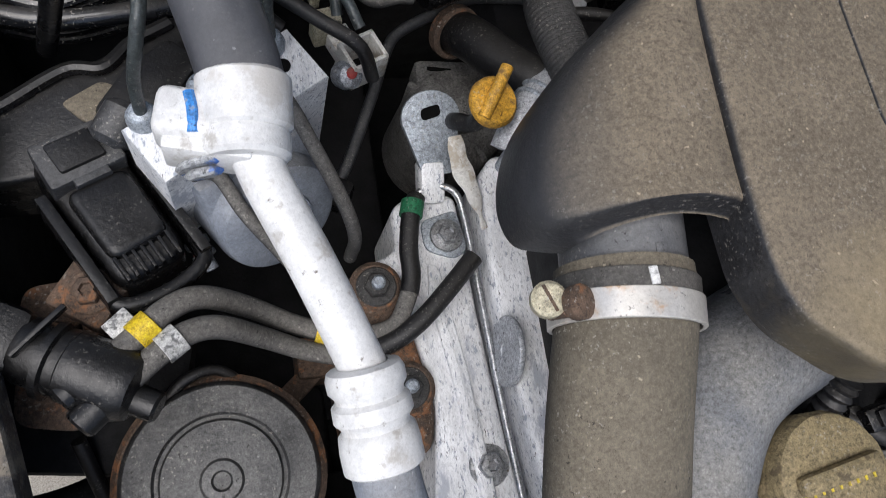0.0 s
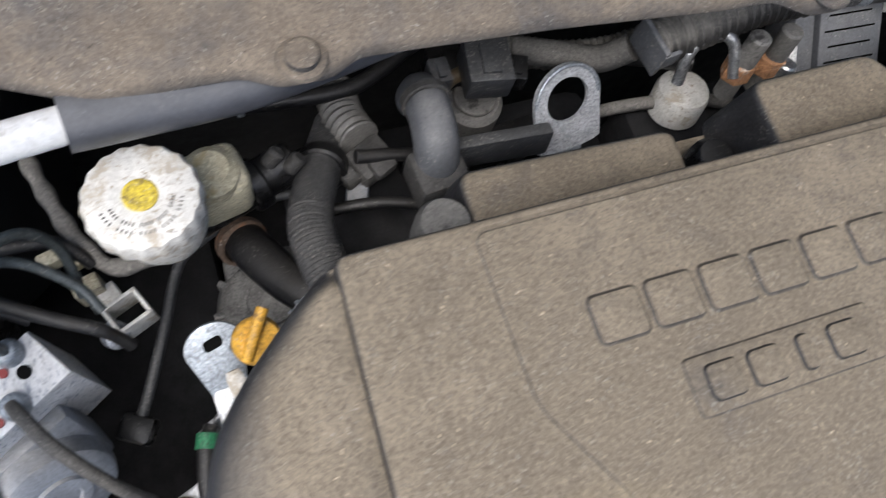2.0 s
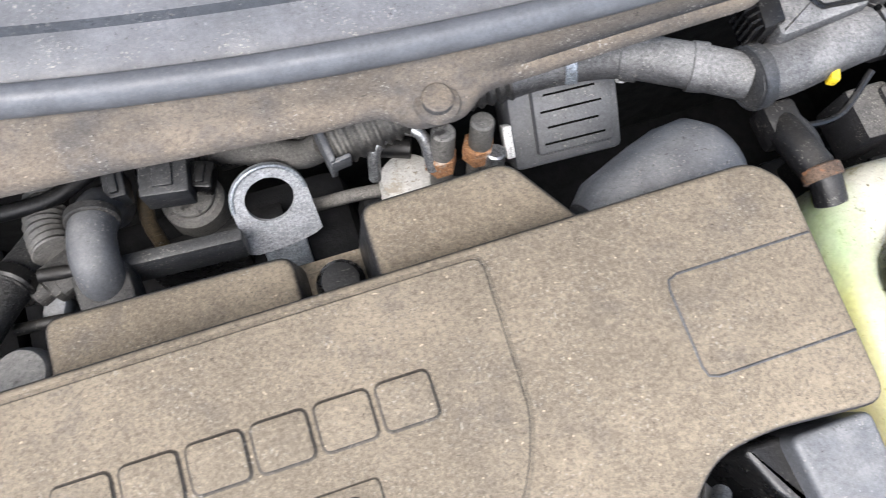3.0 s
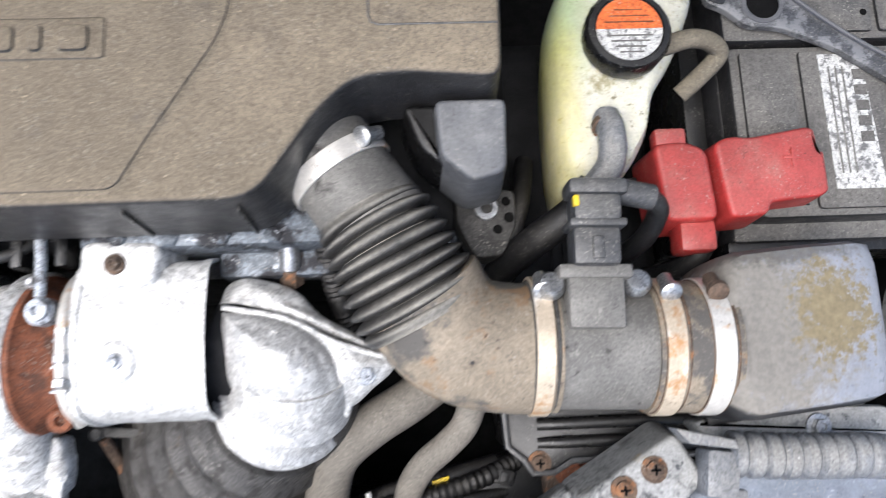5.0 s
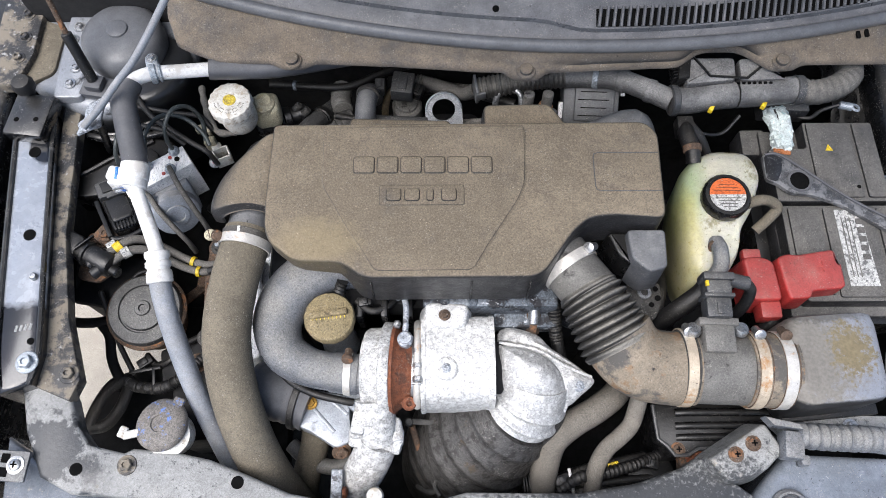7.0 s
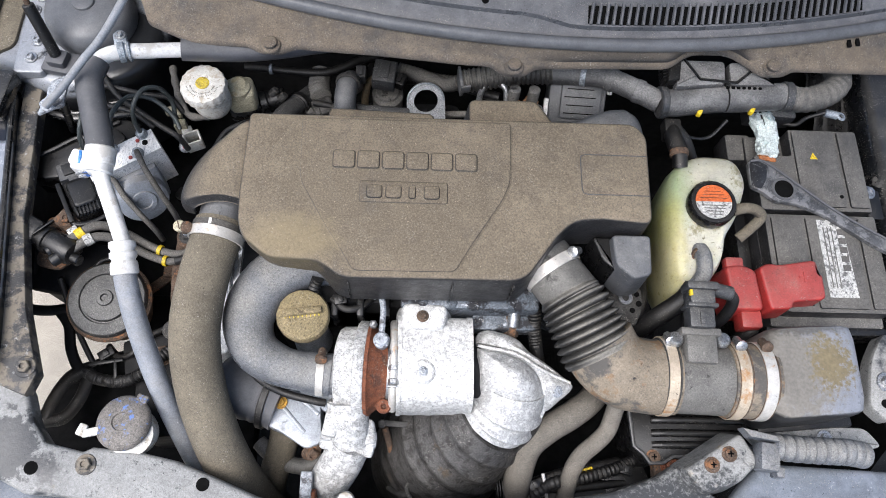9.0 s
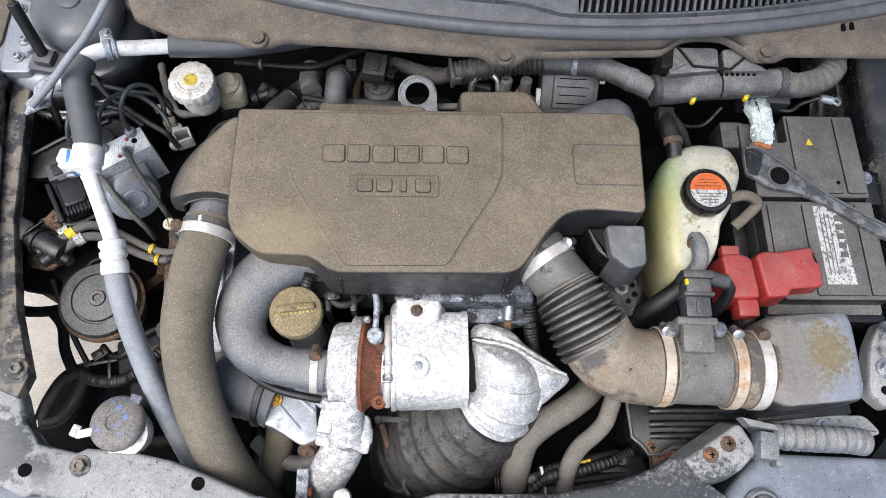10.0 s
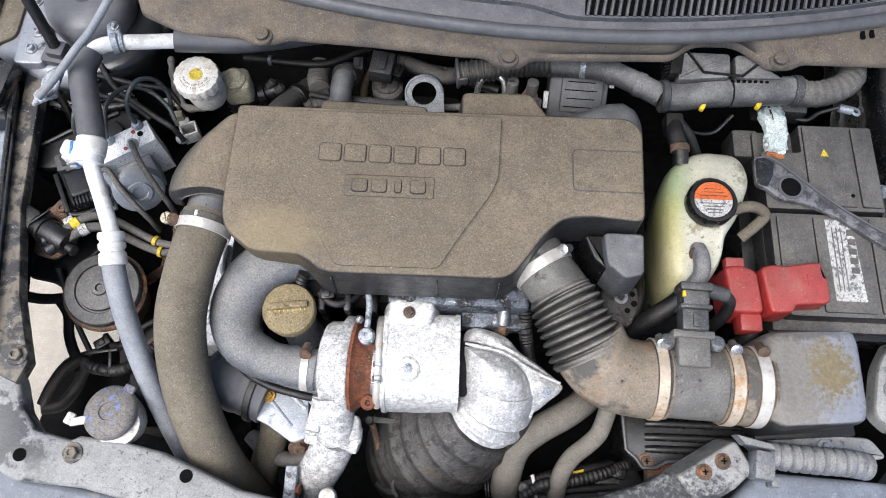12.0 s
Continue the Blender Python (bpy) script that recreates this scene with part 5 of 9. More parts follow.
abx = thing("air_filter_box", (0.41, -0.01, 0.66), "grey air filter box with a brown stain", "air filter box")
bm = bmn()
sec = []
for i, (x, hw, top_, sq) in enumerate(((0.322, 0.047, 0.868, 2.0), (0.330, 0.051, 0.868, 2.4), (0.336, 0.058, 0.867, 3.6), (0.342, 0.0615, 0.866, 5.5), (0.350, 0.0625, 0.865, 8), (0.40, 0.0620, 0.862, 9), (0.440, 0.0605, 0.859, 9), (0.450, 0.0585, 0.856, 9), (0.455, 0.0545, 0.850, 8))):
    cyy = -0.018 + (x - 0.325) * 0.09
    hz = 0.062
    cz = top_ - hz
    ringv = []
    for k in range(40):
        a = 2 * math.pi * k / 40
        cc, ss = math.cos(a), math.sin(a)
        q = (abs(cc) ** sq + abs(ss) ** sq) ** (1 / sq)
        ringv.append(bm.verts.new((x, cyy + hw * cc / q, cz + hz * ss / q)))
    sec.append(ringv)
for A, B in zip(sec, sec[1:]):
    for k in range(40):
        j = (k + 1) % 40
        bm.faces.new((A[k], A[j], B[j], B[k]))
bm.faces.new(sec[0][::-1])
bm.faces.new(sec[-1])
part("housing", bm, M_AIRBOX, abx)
bm = bmn()
box(bm, (0.405, -0.012, 0.735), (0.128, 0.125, 0.075), rz=5, bev=0.008)
part("lower_case", bm, M_BLACK, abx, "black lower case")
bm = bmn()
box(bm, (0.405, -0.012, 0.772), (0.136, 0.134, 0.010), rz=5, bev=0.003)
part("case_flange", bm, M_BLACK, abx)

# ---- battery ----
bt = thing("battery", (0.47, 0.22, 0.60), "dusty black car battery with scuffed label", "battery")
bm = bmn()
box(bm, (0.470, 0.222, 0.685), (0.172, 0.312, 0.18), bev=0.006)
part("case", bm, M_BATT, bt)
bm = bmn()
prism(bm, [(0.444, 0.378), (0.554, 0.378), (0.556, 0.240), (0.384, 0.240), (0.384, 0.330), (0.444, 0.332)], 0.77, 0.800, bev=0.003, rad=0.004)
part("rear_lid", bm, M_BATT, bt)
bm = bmn()
prism(bm, [(0.386, 0.234), (0.557, 0.234), (0.557, 0.082), (0.400, 0.082), (0.386, 0.12)], 0.77, 0.800, bev=0.003, rad=0.006)
part("front_lid", bm, M_BATT, bt)
for pts in ([(0.394, 0.228), (0.438, 0.228), (0.440, 0.09), (0.394, 0.12)], [(0.520, 0.374), (0.550, 0.374), (0.552, 0.246), (0.522, 0.246)], [(0.526, 0.228), (0.551, 0.228), (0.551, 0.088), (0.526, 0.088)],
            [(0.448, 0.374), (0.514, 0.374), (0.516, 0.246), (0.448, 0.246)], [(0.446, 0.228), (0.520, 0.228), (0.520, 0.088), (0.447, 0.088)]):
    bm = bmn()
    prism(bm, pts, 0.798, 0.8035, bev=0.0012, rad=0.004)
    part("lid_panel", bm, M_BATT, bt)
bm = bmn()
prism(bm, [(0.462, 0.224), (0.500, 0.224), (0.506, 0.104), (0.463, 0.104)], 0.8030, 0.8042, bev=0)
lab = part("label", bm, M_LABEL, bt, "scuffed white label with worn print")
for i in range(5):
    bm = bmn()
    box(bm, (0.4955, 0.205 - i * 0.014, 0.8046), (0.011, 0.009, 0.0008), bev=0)
    part("print_bar", bm, M_BATT, lab)
for i in range(3):
    bm = bmn()
    box(bm, (0.470 + i * 0.006, 0.165, 0.8045), (0.0014, 0.095, 0.0006), bev=0)
    part("print_bar", bm, M_MAF, lab)
bm = bmn()
prism(bm, [(0.470, 0.325), (0.482, 0.325), (0.476, 0.336)], 0.8033, 0.8042, bev=0)
part("warning_triangle", bm, M_YELLOW, bt)
bm = bmn()
lathe(bm, (0.509, 0.263, 0.8036), (0, 0, 1), [(0, 0), (0.003, 0), (0.003, 0.0006), (0, 0.0006)], 14)
part("vent_hole", bm, M_RECESS, bt)

tc = thing("terminal_cover", (0.38, 0.11, 0.78), "red plastic battery terminal cover", "terminal cover")
bm = bmn()
prism(bm, [(0.362, 0.140), (0.376, 0.146), (0.392, 0.144), (0.440, 0.152), (0.446, 0.150), (0.448, 0.132), (0.452, 0.130), (0.452, 0.098), (0.446, 0.094), (0.404, 0.090), (0.400, 0.080), (0.370, 0.078)], 0.785, 0.829, bev=0.004, seg=3, rad=0.003, out=0.002)
part("main_cap", bm, M_RED, tc)
bm = bmn()
prism(bm, [(0.314, 0.142), (0.340, 0.144), (0.358, 0.136), (0.362, 0.078), (0.320, 0.078)], 0.770, 0.826, bev=0.005, seg=3, rad=0.004, out=0.002)
box(bm, (0.330, 0.148, 0.815), (0.026, 0.016, 0.016), bev=0.003)
part("side_cap", bm, M_RED, tc)
bm = bmn()
box(bm, (0.348, 0.068, 0.80), (0.030, 0.026, 0.03), bev=0.004)
part("cable_cap", bm, M_RED, tc)
bm = bmn()
box(bm, (0.425, 0.126, 0.8295), (0.016, 0.003, 0.0014), bev=0.0004)
box(bm, (0.425, 0.126, 0.8297), (0.003, 0.016, 0.0014), bev=0.0004)
part("plus_mark", bm, M_RED, tc)

tc.location += Vector((-0.010, -0.001, 0))
# hold-down strap across the battery
hd = thing("battery_strap", (0.47, 0.24, 0.80), "grey-black painted steel battery hold-down strap with round hole", "strap")
bm = bmn()
path_a = [(0.366, 0.312), (0.379, 0.317), (0.401, 0.309), (0.435, 0.281), (0.484, 0.240), (0.529, 0.211), (0.600, 0.172), (0.594, 0.153), (0.547, 0.176), (0.515, 0.197), (0.472, 0.227), (0.430, 0.245), (0.399, 0.248), (0.381, 0.264), (0.366, 0.270)]
prism(bm, path_a, 0.806, 0.813, bev=0.002, rad=0.006)
st = part("strap", bm, M_STRAP, hd)
bm = bmn()
ring(bm, (0.415, 0.268, 0.8125), (0, 0, 1), 0.0145, 0.0185, 0.002, 30, 0.0006)
part("hole_rim", bm, M_FOAM, st)
bm = bmn()
lathe(bm, (0.415, 0.268, 0.8131), (0, 0, 1), [(0, 0), (0.0145, 0), (0.0145, 0.0004), (0, 0.0004)], 24)
part("hole", bm, M_RECESS, st)
bm = bmn()
prism(bm, [(0.367, 0.272), (0.368, 0.310), (0.380, 0.3145), (0.396, 0.306), (0.390, 0.282), (0.381, 0.267)], 0.8125, 0.8140, bev=0.0005, rad=0.004)
part("bent_end", bm, M_STRAPEND, st, "worn black bent end")
bm = bmn()
tube(bm, [(0.370, 0.313, 0.813), (0.386, 0.314, 0.814), (0.404, 0.304, 0.814), (0.435, 0.278, 0.814), (0.484, 0.238, 0.814), (0.529, 0.209, 0.814), (0.595, 0.171, 0.813)], 0.0022, n=8)
part("rolled_edge", bm, M_FOAM, st)

# ---- coolant reservoir ----
cr = thing("coolant_reservoir", (0.28, 0.21, 0.65), "cloudy yellowed plastic coolant reservoir with black cap", "reservoir")
bm = bmn()
lay = []
for z, k in ((0.640, 0.92), (0.66, 0.98), (0.72, 1.0), (0.77, 1.0), (0.80, 1.0), (0.822, 0.985), (0.836, 0.94), (0.844, 0.86), (0.848, 0.70), (0.850, 0.40)):
    base_ = rounded([(0.222, 0.240), (0.240, 0.290), (0.276, 0.311), (0.336, 0.308), (0.350, 0.268), (0.326, 0.208), (0.303, 0.176), (0.298, 0.140), (0.276, 0.108), (0.230, 0.101), (0.222, 0.140)], 0.022, 4)
    lay.append([bm.verts.new((0.288 + (x - 0.288) * k + 0.14 * max(0.0, 0.80 - z) * min(1.0, max(0.0, (0.26 - x) / 0.03)), 0.215 + (y - 0.215) * k, z - 0.10 * max(0, 0.19 - y) * (1 if z > 0.8 else 0))) for x, y in base_])
for A, B in zip(lay, lay[1:]):
    for k in range(len(A)):
        j = (k + 1) % len(A)
        bm.faces.new((A[k], A[j], B[j], B[k]))
bm.faces.new(lay[0][::-1])
bm.faces.new(lay[-1])
part("tank", bm, M_RES, cr)
bm = bmn()
lathe(bm, (0.279, 0.218, 0.843), (0, 0, 1), [(0, 0), (0.026, 0), (0.026, 0.008), (0.033, 0.009), (0.0335, 0.024), (0.031, 0.0275), (0.027, 0.028), (0.0265, 0.0265), (0, 0.0265)], 60,
      wob=lambda a: 1 + 0.012 * (1 if math.cos(a * 20) > 0 else 0))
cap = part("cap", bm, M_BLACK, cr, "black screw cap")


def half_disc(a0, a1, r, z0):
    pts = [(0.279 + math.cos(radians(a)) * r, 0.218 + math.sin(radians(a)) * r) for a in np.linspace(a0, a1, 21)]
    return prism(bmn(), pts, z0, z0 + 0.0012, bev=0)


part("warning_label", half_disc(0, 180, 0.0255, 0.8695), M_ORANGE, cap, "orange upper half of the label")
lw = part("warning_label", half_disc(180, 360, 0.0255, 0.8694), M_LABEL, cap, "white printed lower half of the label")
for i in range(4):
    bm = bmn()
    box(bm, (0.279, 0.2125 - i * 0.0045, 0.8708), (0.036 - i * 0.006, 0.0012, 0.0005), bev=0)
    part("print_bar", bm, M_MAF, lw)
for i in range(3):
    bm = bmn()
    box(bm, (0.279, 0.2235 + i * 0.005, 0.8709), (0.038 - i * 0.008, 0.0010, 0.0005), bev=0)
    part("print_bar", bm, M_RUST, cap)
bm = bmn()
cyl(bm, (0.262, 0.166, 0.828), (0.262, 0.150, 0.846), 0.010, n=20)
part("front_nozzle", bm, M_PIPE, cr)
bm = bmn()
tube(bm, [(0.263, 0.158, 0.842), (0.264, 0.142, 0.850), (0.262, 0.118, 0.846), (0.246, 0.098, 0.828)], 0.0110, n=16)
part("front_hose", bm, M_PIPE, cr)
bm = bmn()
tube(bm, [(0.252, 0.106, 0.834), (0.240, 0.090, 0.820), (0.214, 0.074, 0.795), (0.192, 0.060, 0.76), (0.18, 0.05, 0.72)], 0.0135, n=18)
part("lower_hose", bm, M_RUBBER, cr, "black rubber lower hose")
bm = bmn()
ring(bm, (0.263, 0.153, 0.842), (0, -0.8, 0.5), 0.010, 0.0125, 0.007, 20)
part("hose_clip", bm, M_RUSTDARK, cr)
bm = bmn()
tube(bm, [(0.250, 0.285, 0.838), (0.248, 0.303, 0.846), (0.246, 0.322, 0.842)], 0.011, n=16)
part("rear_nozzle", bm, M_RUBBER, cr)
bm = bmn()
ring(bm, (0.248, 0.300, 0.845), (0, 1, 0.1), 0.0105, 0.0135, 0.010, 20)
part("hose_clip", bm, M_RUSTDARK, cr)
bm = bmn()
tube(bm, [(0.247, 0.308, 0.845), (0.245, 0.330, 0.840), (0.248, 0.352, 0.828)], 0.0125, n=16)
box(bm, (0.247, 0.352, 0.828), (0.026, 0.03, 0.024), bev=0.004)
tube(bm, [(0.252, 0.362, 0.826), (0.275, 0.345, 0.81), (0.29, 0.325, 0.79)], 0.009, n=12)
part("rear_plug", bm, M_RUBBER, cr)
bm = bmn()
tube(bm, [(0.308, 0.212, 0.848), (0.334, 0.220, 0.847), (0.353, 0.220, 0.841), (0.363, 0.213, 0.833), (0.351, 0.200, 0.823), (0.335, 0.187, 0.812)], 0.0078, n=14)
part("overflow_hose", bm, M_HOSE, cr)

# ---- air-conditioning line ----
ac = thing("refrigerant_line", (-0.54, 0.2, 0.80), "white refrigerant pipe with black foam sleeves and clamp block", "pipe")
bm = bmn()
tube(bm, [(-0.558, 0.245, 0.874), (-0.549, 0.219, 0.869), (-0.534, 0.184, 0.862), (-0.517, 0.140, 0.851), (-0.513, 0.125, 0.846)], 0.0105, n=20)
part("lower_pipe", bm, M_WHITE, ac)
bm = bmn()
tube(bm, [(-0.556, 0.251, 0.876), (-0.558, 0.273, 0.880), (-0.570, 0.317, 0.889), (-0.580, 0.358, 0.896), (-0.575, 0.386, 0.898)], 0.0180, n=28, sub=8)
part("foam_sleeve", bm, M_FOAM, ac, "black foam sleeve")
bm = bmn()
cyl(bm, (-0.557, 0.241, 0.873), (-0.5555, 0.267, 0.878), 0.0200, n=32, b=0.003)
box(bm, (-0.575, 0.247, 0.8745), (0.034, 0.022, 0.024), rz=-12, bev=0.005, seg=3)
box(bm, (-0.572, 0.234, 0.872), (0.036, 0.008, 0.021), rz=-12, bev=0.002, seg=2)
cyl(bm, (-0.5580, 0.230, 0.8715), (-0.5572, 0.243, 0.873), 0.0192, n=32, b=0.002)
blk = part("clamp_block", bm, M_WHITE, ac, "white clamp block")
bm = bmn()
tube(bm, [(-0.5775, 0.2555, 0.8866), (-0.5765, 0.247, 0.8869), (-0.577, 0.238, 0.8855)], 0.0022, n=6, squash=0.5)
part("paint_mark", bm, M_BLUE, blk, "blue paint mark")
bm = bmn()
cyl(bm, (-0.575, 0.229, 0.869), (-0.5745, 0.2255, 0.868), 0.0080, n=6)
cyl(bm, (-0.5755, 0.232, 0.8695), (-0.575, 0.229, 0.869), 0.011, n=20)
part("block_bolt", bm, M_BLUEW, blk, "bolt with blue paint")
bm = bmn()
lathe(bm, (-0.518, 0.143, 0.8535), (0.05, -0.36, -0.12), [(0.011, 0), (0.016, 0.001), (0.0172, 0.004), (0.0172, 0.009), (0.0150, 0.012), (0.0150, 0.014), (0.0172, 0.016), (0.0175, 0.022), (0.0150, 0.025), (0.0150, 0.027),
      (0.0170, 0.029), (0.0178, 0.036), (0.0178, 0.044), (0.0165, 0.045), (0, 0.045)], 32)
part("ferrule", bm, M_WHITE, ac, "white ribbed crimp ferrule")
bm = bmn()
tube(bm, [(-0.514, 0.108, 0.841), (-0.508, 0.080, 0.830), (-0.495, 0.035, 0.808), (-0.474, -0.025, 0.770), (-0.450, -0.085, 0.718), (-0.425, -0.14, 0.66), (-0.40, -0.19, 0.58)], 0.0148, n=24)
part("rubber_hose", bm, M_GREYHOSE, ac, "weathered blue-grey rubber hose")
bm = bmn()
tube(bm, [(-0.576, 0.374, 0.898), (-0.566, 0.393, 0.899), (-0.545, 0.403, 0.898), (-0.510, 0.410, 0.893), (-0.478, 0.418, 0.886), (-0.455, 0.424, 0.880)], 0.0105, n=20)
part("upper_pipe", bm, M_WHITE, ac)
bm = bmn()
tube(bm, [(-0.468, 0.421, 0.883), (-0.43, 0.425, 0.878), (-0.38, 0.429, 0.875), (-0.33, 0.438, 0.872), (-0.285, 0.448, 0.870), (-0.24, 0.458, 0.866)], 0.0150, n=24, rfun=lambda s_, t_: 0.0155 - 0.0045 * max(0.0, s_ / t_ - 0.4))
part("foam_sleeve", bm, M_FOAM, ac, "dusty black foam sleeve")
bm = bmn()
ring(bm, (-0.547, 0.4015, 0.898), (0.9, 0.3, -0.1), 0.0105, 0.0145, 0.009, 24)
ring(bm, (-0.535, 0.4045, 0.897), (0.9, 0.25, -0.1), 0.0105, 0.0135, 0.004, 24)
box(bm, (-0.546, 0.420, 0.902), (0.018, 0.022, 0.008), rz=15, bev=0.003)
clampp = part("pipe_clamp", bm, M_ZINC, ac)
washer_bolt("bolt", (-0.546, 0.424, 0.906), (0, 0, 1), 0.005, M_STEEL, clampp)

# bonnet stay lying across the rear left corner
bs = thing("bonnet_stay", (-0.62, 0.38, 0.80), "grey bonnet stay rod held in a pale worn clip", "stay rod")
bm = bmn()
tube(bm, [(-0.44, 0.53, 1.06), (-0.475, 0.475, 1.025), (-0.515, 0.420, 0.985), (-0.546, 0.383, 0.957), (-0.571, 0.361, 0.940), (-0.602, 0.336, 0.915), (-0.628, 0.312, 0.900)], 0.0052, n=12)
part("rod", bm, M_GREYHOSE, bs)
bm = bmn()
pts_ = [(-0.645, 0.325), (-0.641, 0.318), (-0.645, 0.310), (-0.640, 0.306), (-0.626, 0.312), (-0.610, 0.322), (-0.610, 0.345), (-0.609, 0.364), (-0.615, 0.367), (-0.625, 0.366), (-0.632, 0.356), (-0.635, 0.344), (-0.633, 0.332)]
prism(bm, pts_, 0.886, 0.890, bev=0.002, rad=0.004)
bmesh.ops.subdivide_edges(bm, edges=bm.edges[:], cuts=2, use_grid_fill=True)
for v in bm.verts:
    v.co.z += 0.006 * noise.noise(v.co * 60)
part("clip", bm, M_ALUGREY, bs)
bm = bmn()
cyl(bm, (-0.665, 0.365, 0.74), (-0.622, 0.345, 0.888), 0.006, n=12)
part("clip_post", bm, M_BLACK, bs)
gs = thing("gas_strut", (-0.672, 0.445, 0.80), "rusty black rod on a foot bracket beside the strut cap", "strut")
bm = bmn()
cyl(bm, (-0.670, 0.443, 0.824), (-0.686, 0.478, 0.895), 0.0085, n=16)
part("cylinder", bm, M_RUBBER, gs)
bm = bmn()
cyl(bm, (-0.684, 0.474, 0.888), (-0.705, 0.53, 0.985), 0.0042, n=12)
part("rod", bm, M_RUSTDARK, gs)
bm = bmn()
box(bm, (-0.668, 0.440, 0.807), (0.050, 0.038, 0.014), rz=-10, bev=0.004)
box(bm, (-0.669, 0.441, 0.818), (0.028, 0.026, 0.016), rz=-10, bev=0.005)
part("foot", bm, M_FOAM, gs)

# ---- brake fluid reservoir and master cylinder ----
br = thing("brake_fluid_reservoir", (-0.43, 0.40, 0.74), "stained white brake fluid reservoir with ribbed cap", "reservoir")
bm = bmn()
lathe(bm, (-0.442, 0.385, 0.836), (0, 0, 1), [(0, 0), (0.030, 0), (0.0326, 0.002), (0.0330, 0.014), (0.0312, 0.0185), (0.027, 0.020), (0.012, 0.020), (0, 0.020)], 72, wob=lambda a: 1 + 0.022 * math.cos(a * 18))
bcap = part("cap", bm, M_WPLAST, br, "white ribbed screw cap")
bm = bmn()
lathe(bm, (-0.442, 0.385, 0.8558), (0, 0, 1), [(0, 0), (0.0098, 0), (0.0098, 0.0010), (0.008, 0.0016), (0.006, 0.0010), (0.0045, 0.0014), (0, 0.0014)], 32)
part("yellow_centre", bm, M_YCAP, bcap, "dirty yellow cap centre")
for i in range(26):
    for rr_ in (0.0175, 0.0225):
        if (i * 7 + int(rr_ * 1e4)) % 5:
            a = radians(190 + i * 6.4)
            bm = bmn()
            box(bm, (-0.442 + math.cos(a) * rr_, 0.385 + math.sin(a) * rr_, 0.8560), (0.0010, 0.0022, 0.0006), rz=math.degrees(a) + 90, bev=0)
            part("print_bar", bm, M_MAF, bcap)
bm = bmn()
lathe(bm, (-0.439, 0.389, 0.784), (-0.03, -0.05, 1), [(0, 0), (0.016, 0), (0.025, 0.008), (0.028, 0.020), (0.0285, 0.052), (0.027, 0.054), (0, 0.054)], 40)
part("neck", bm, M_WPLAST, br)
bm = bmn()
box(bm, (-0.404, 0.414, 0.780), (0.044, 0.038, 0.052), rz=12, bev=0.010, seg=3)
cyl(bm, (-0.404, 0.412, 0.79), (-0.404, 0.412, 0.814), 0.018, n=24, b=0.006)
part("side_chamber", bm, M_CREAM, br, "yellowed cream side chamber")
bm = bmn()
tube(bm, [(-0.516, 0.462, 0.775), (-0.507, 0.432, 0.780), (-0.497, 0.404, 0.780), (-0.483, 0.380, 0.779), (-0.469, 0.373, 0.779), (-0.449, 0.375, 0.780)], 0.0058, n=12, sub=14, rfun=lambda s_, t_: 0.0056 + 0.0008 * math.sin(s_ * 260))
part("return_hose", bm, M_TWIN, br, "crumpled dusty black hose")
# The black colour carries the shade of the gap the cylinder lies in.
mc = thing("master_cylinder", (-0.37, 0.41, 0.72), "grimy grey brake master cylinder with plugs and lines", "cylinder")
bm = bmn()
cyl(bm, (-0.43, 0.410, 0.735), (-0.345, 0.44, 0.738), 0.016, n=24, b=0.003)
cyl(bm, (-0.385, 0.424, 0.738), (-0.372, 0.429, 0.738), 0.020, n=24, b=0.002)
part("cylinder", bm, M_BLACK, mc)
for p in ((-0.366, 0.434, 0.752), (-0.352, 0.428, 0.748), (-0.400, 0.408, 0.745)):
    bm = bmn()
    cyl(bm, p, (p[0] + 0.010, p[1] + 0.004, p[2] + 0.010), 0.0062, n=12)
    part("union", bm, M_ALT, mc)
vl = thing("vacuum_line", (-0.28, 0.42, 0.80), "dusty black vacuum line below the cowl", "hose")
bm = bmn()
tube(bm, [(-0.405, 0.452, 0.80), (-0.37, 0.450, 0.80), (-0.333, 0.447, 0.80), (-0.278, 0.446, 0.80), (-0.245, 0.458, 0.80), (-0.215, 0.474, 0.80), (-0.16, 0.50, 0.79)], 0.0068, n=14)
part("tube", bm, M_RUBBER, vl)
bm = bmn()
ring(bm, (-0.365, 0.4495, 0.80), (1, 0, 0), 0.006, 0.0088, 0.006, 16)
part("clip", bm, M_ZINC, vl)

vl.location += Vector((-0.012, 0.047, -0.070))
# ---- brake hydraulic unit ----
hu = thing("abs_unit", (-0.56, 0.29, 0.66), "aluminium brake hydraulic unit with grey motor and black control box", "hydraulic unit")
RZ = 33.0
bm = bmn()
bmx = pose(-0.563, 0.300, 0.756, 0, 0, RZ)
prism(bm, [(-0.054, -0.019), (0.053, -0.019), (0.053, 0.018), (-0.054, 0.018)], -0.055, 0.037, bev=0.002, m=bmx)
blockp = part("valve_block", bm, M_PLATE, hu, "speckled aluminium valve block")


def on_block(u, v, z):
    return bmx @ Vector((u, v, z))


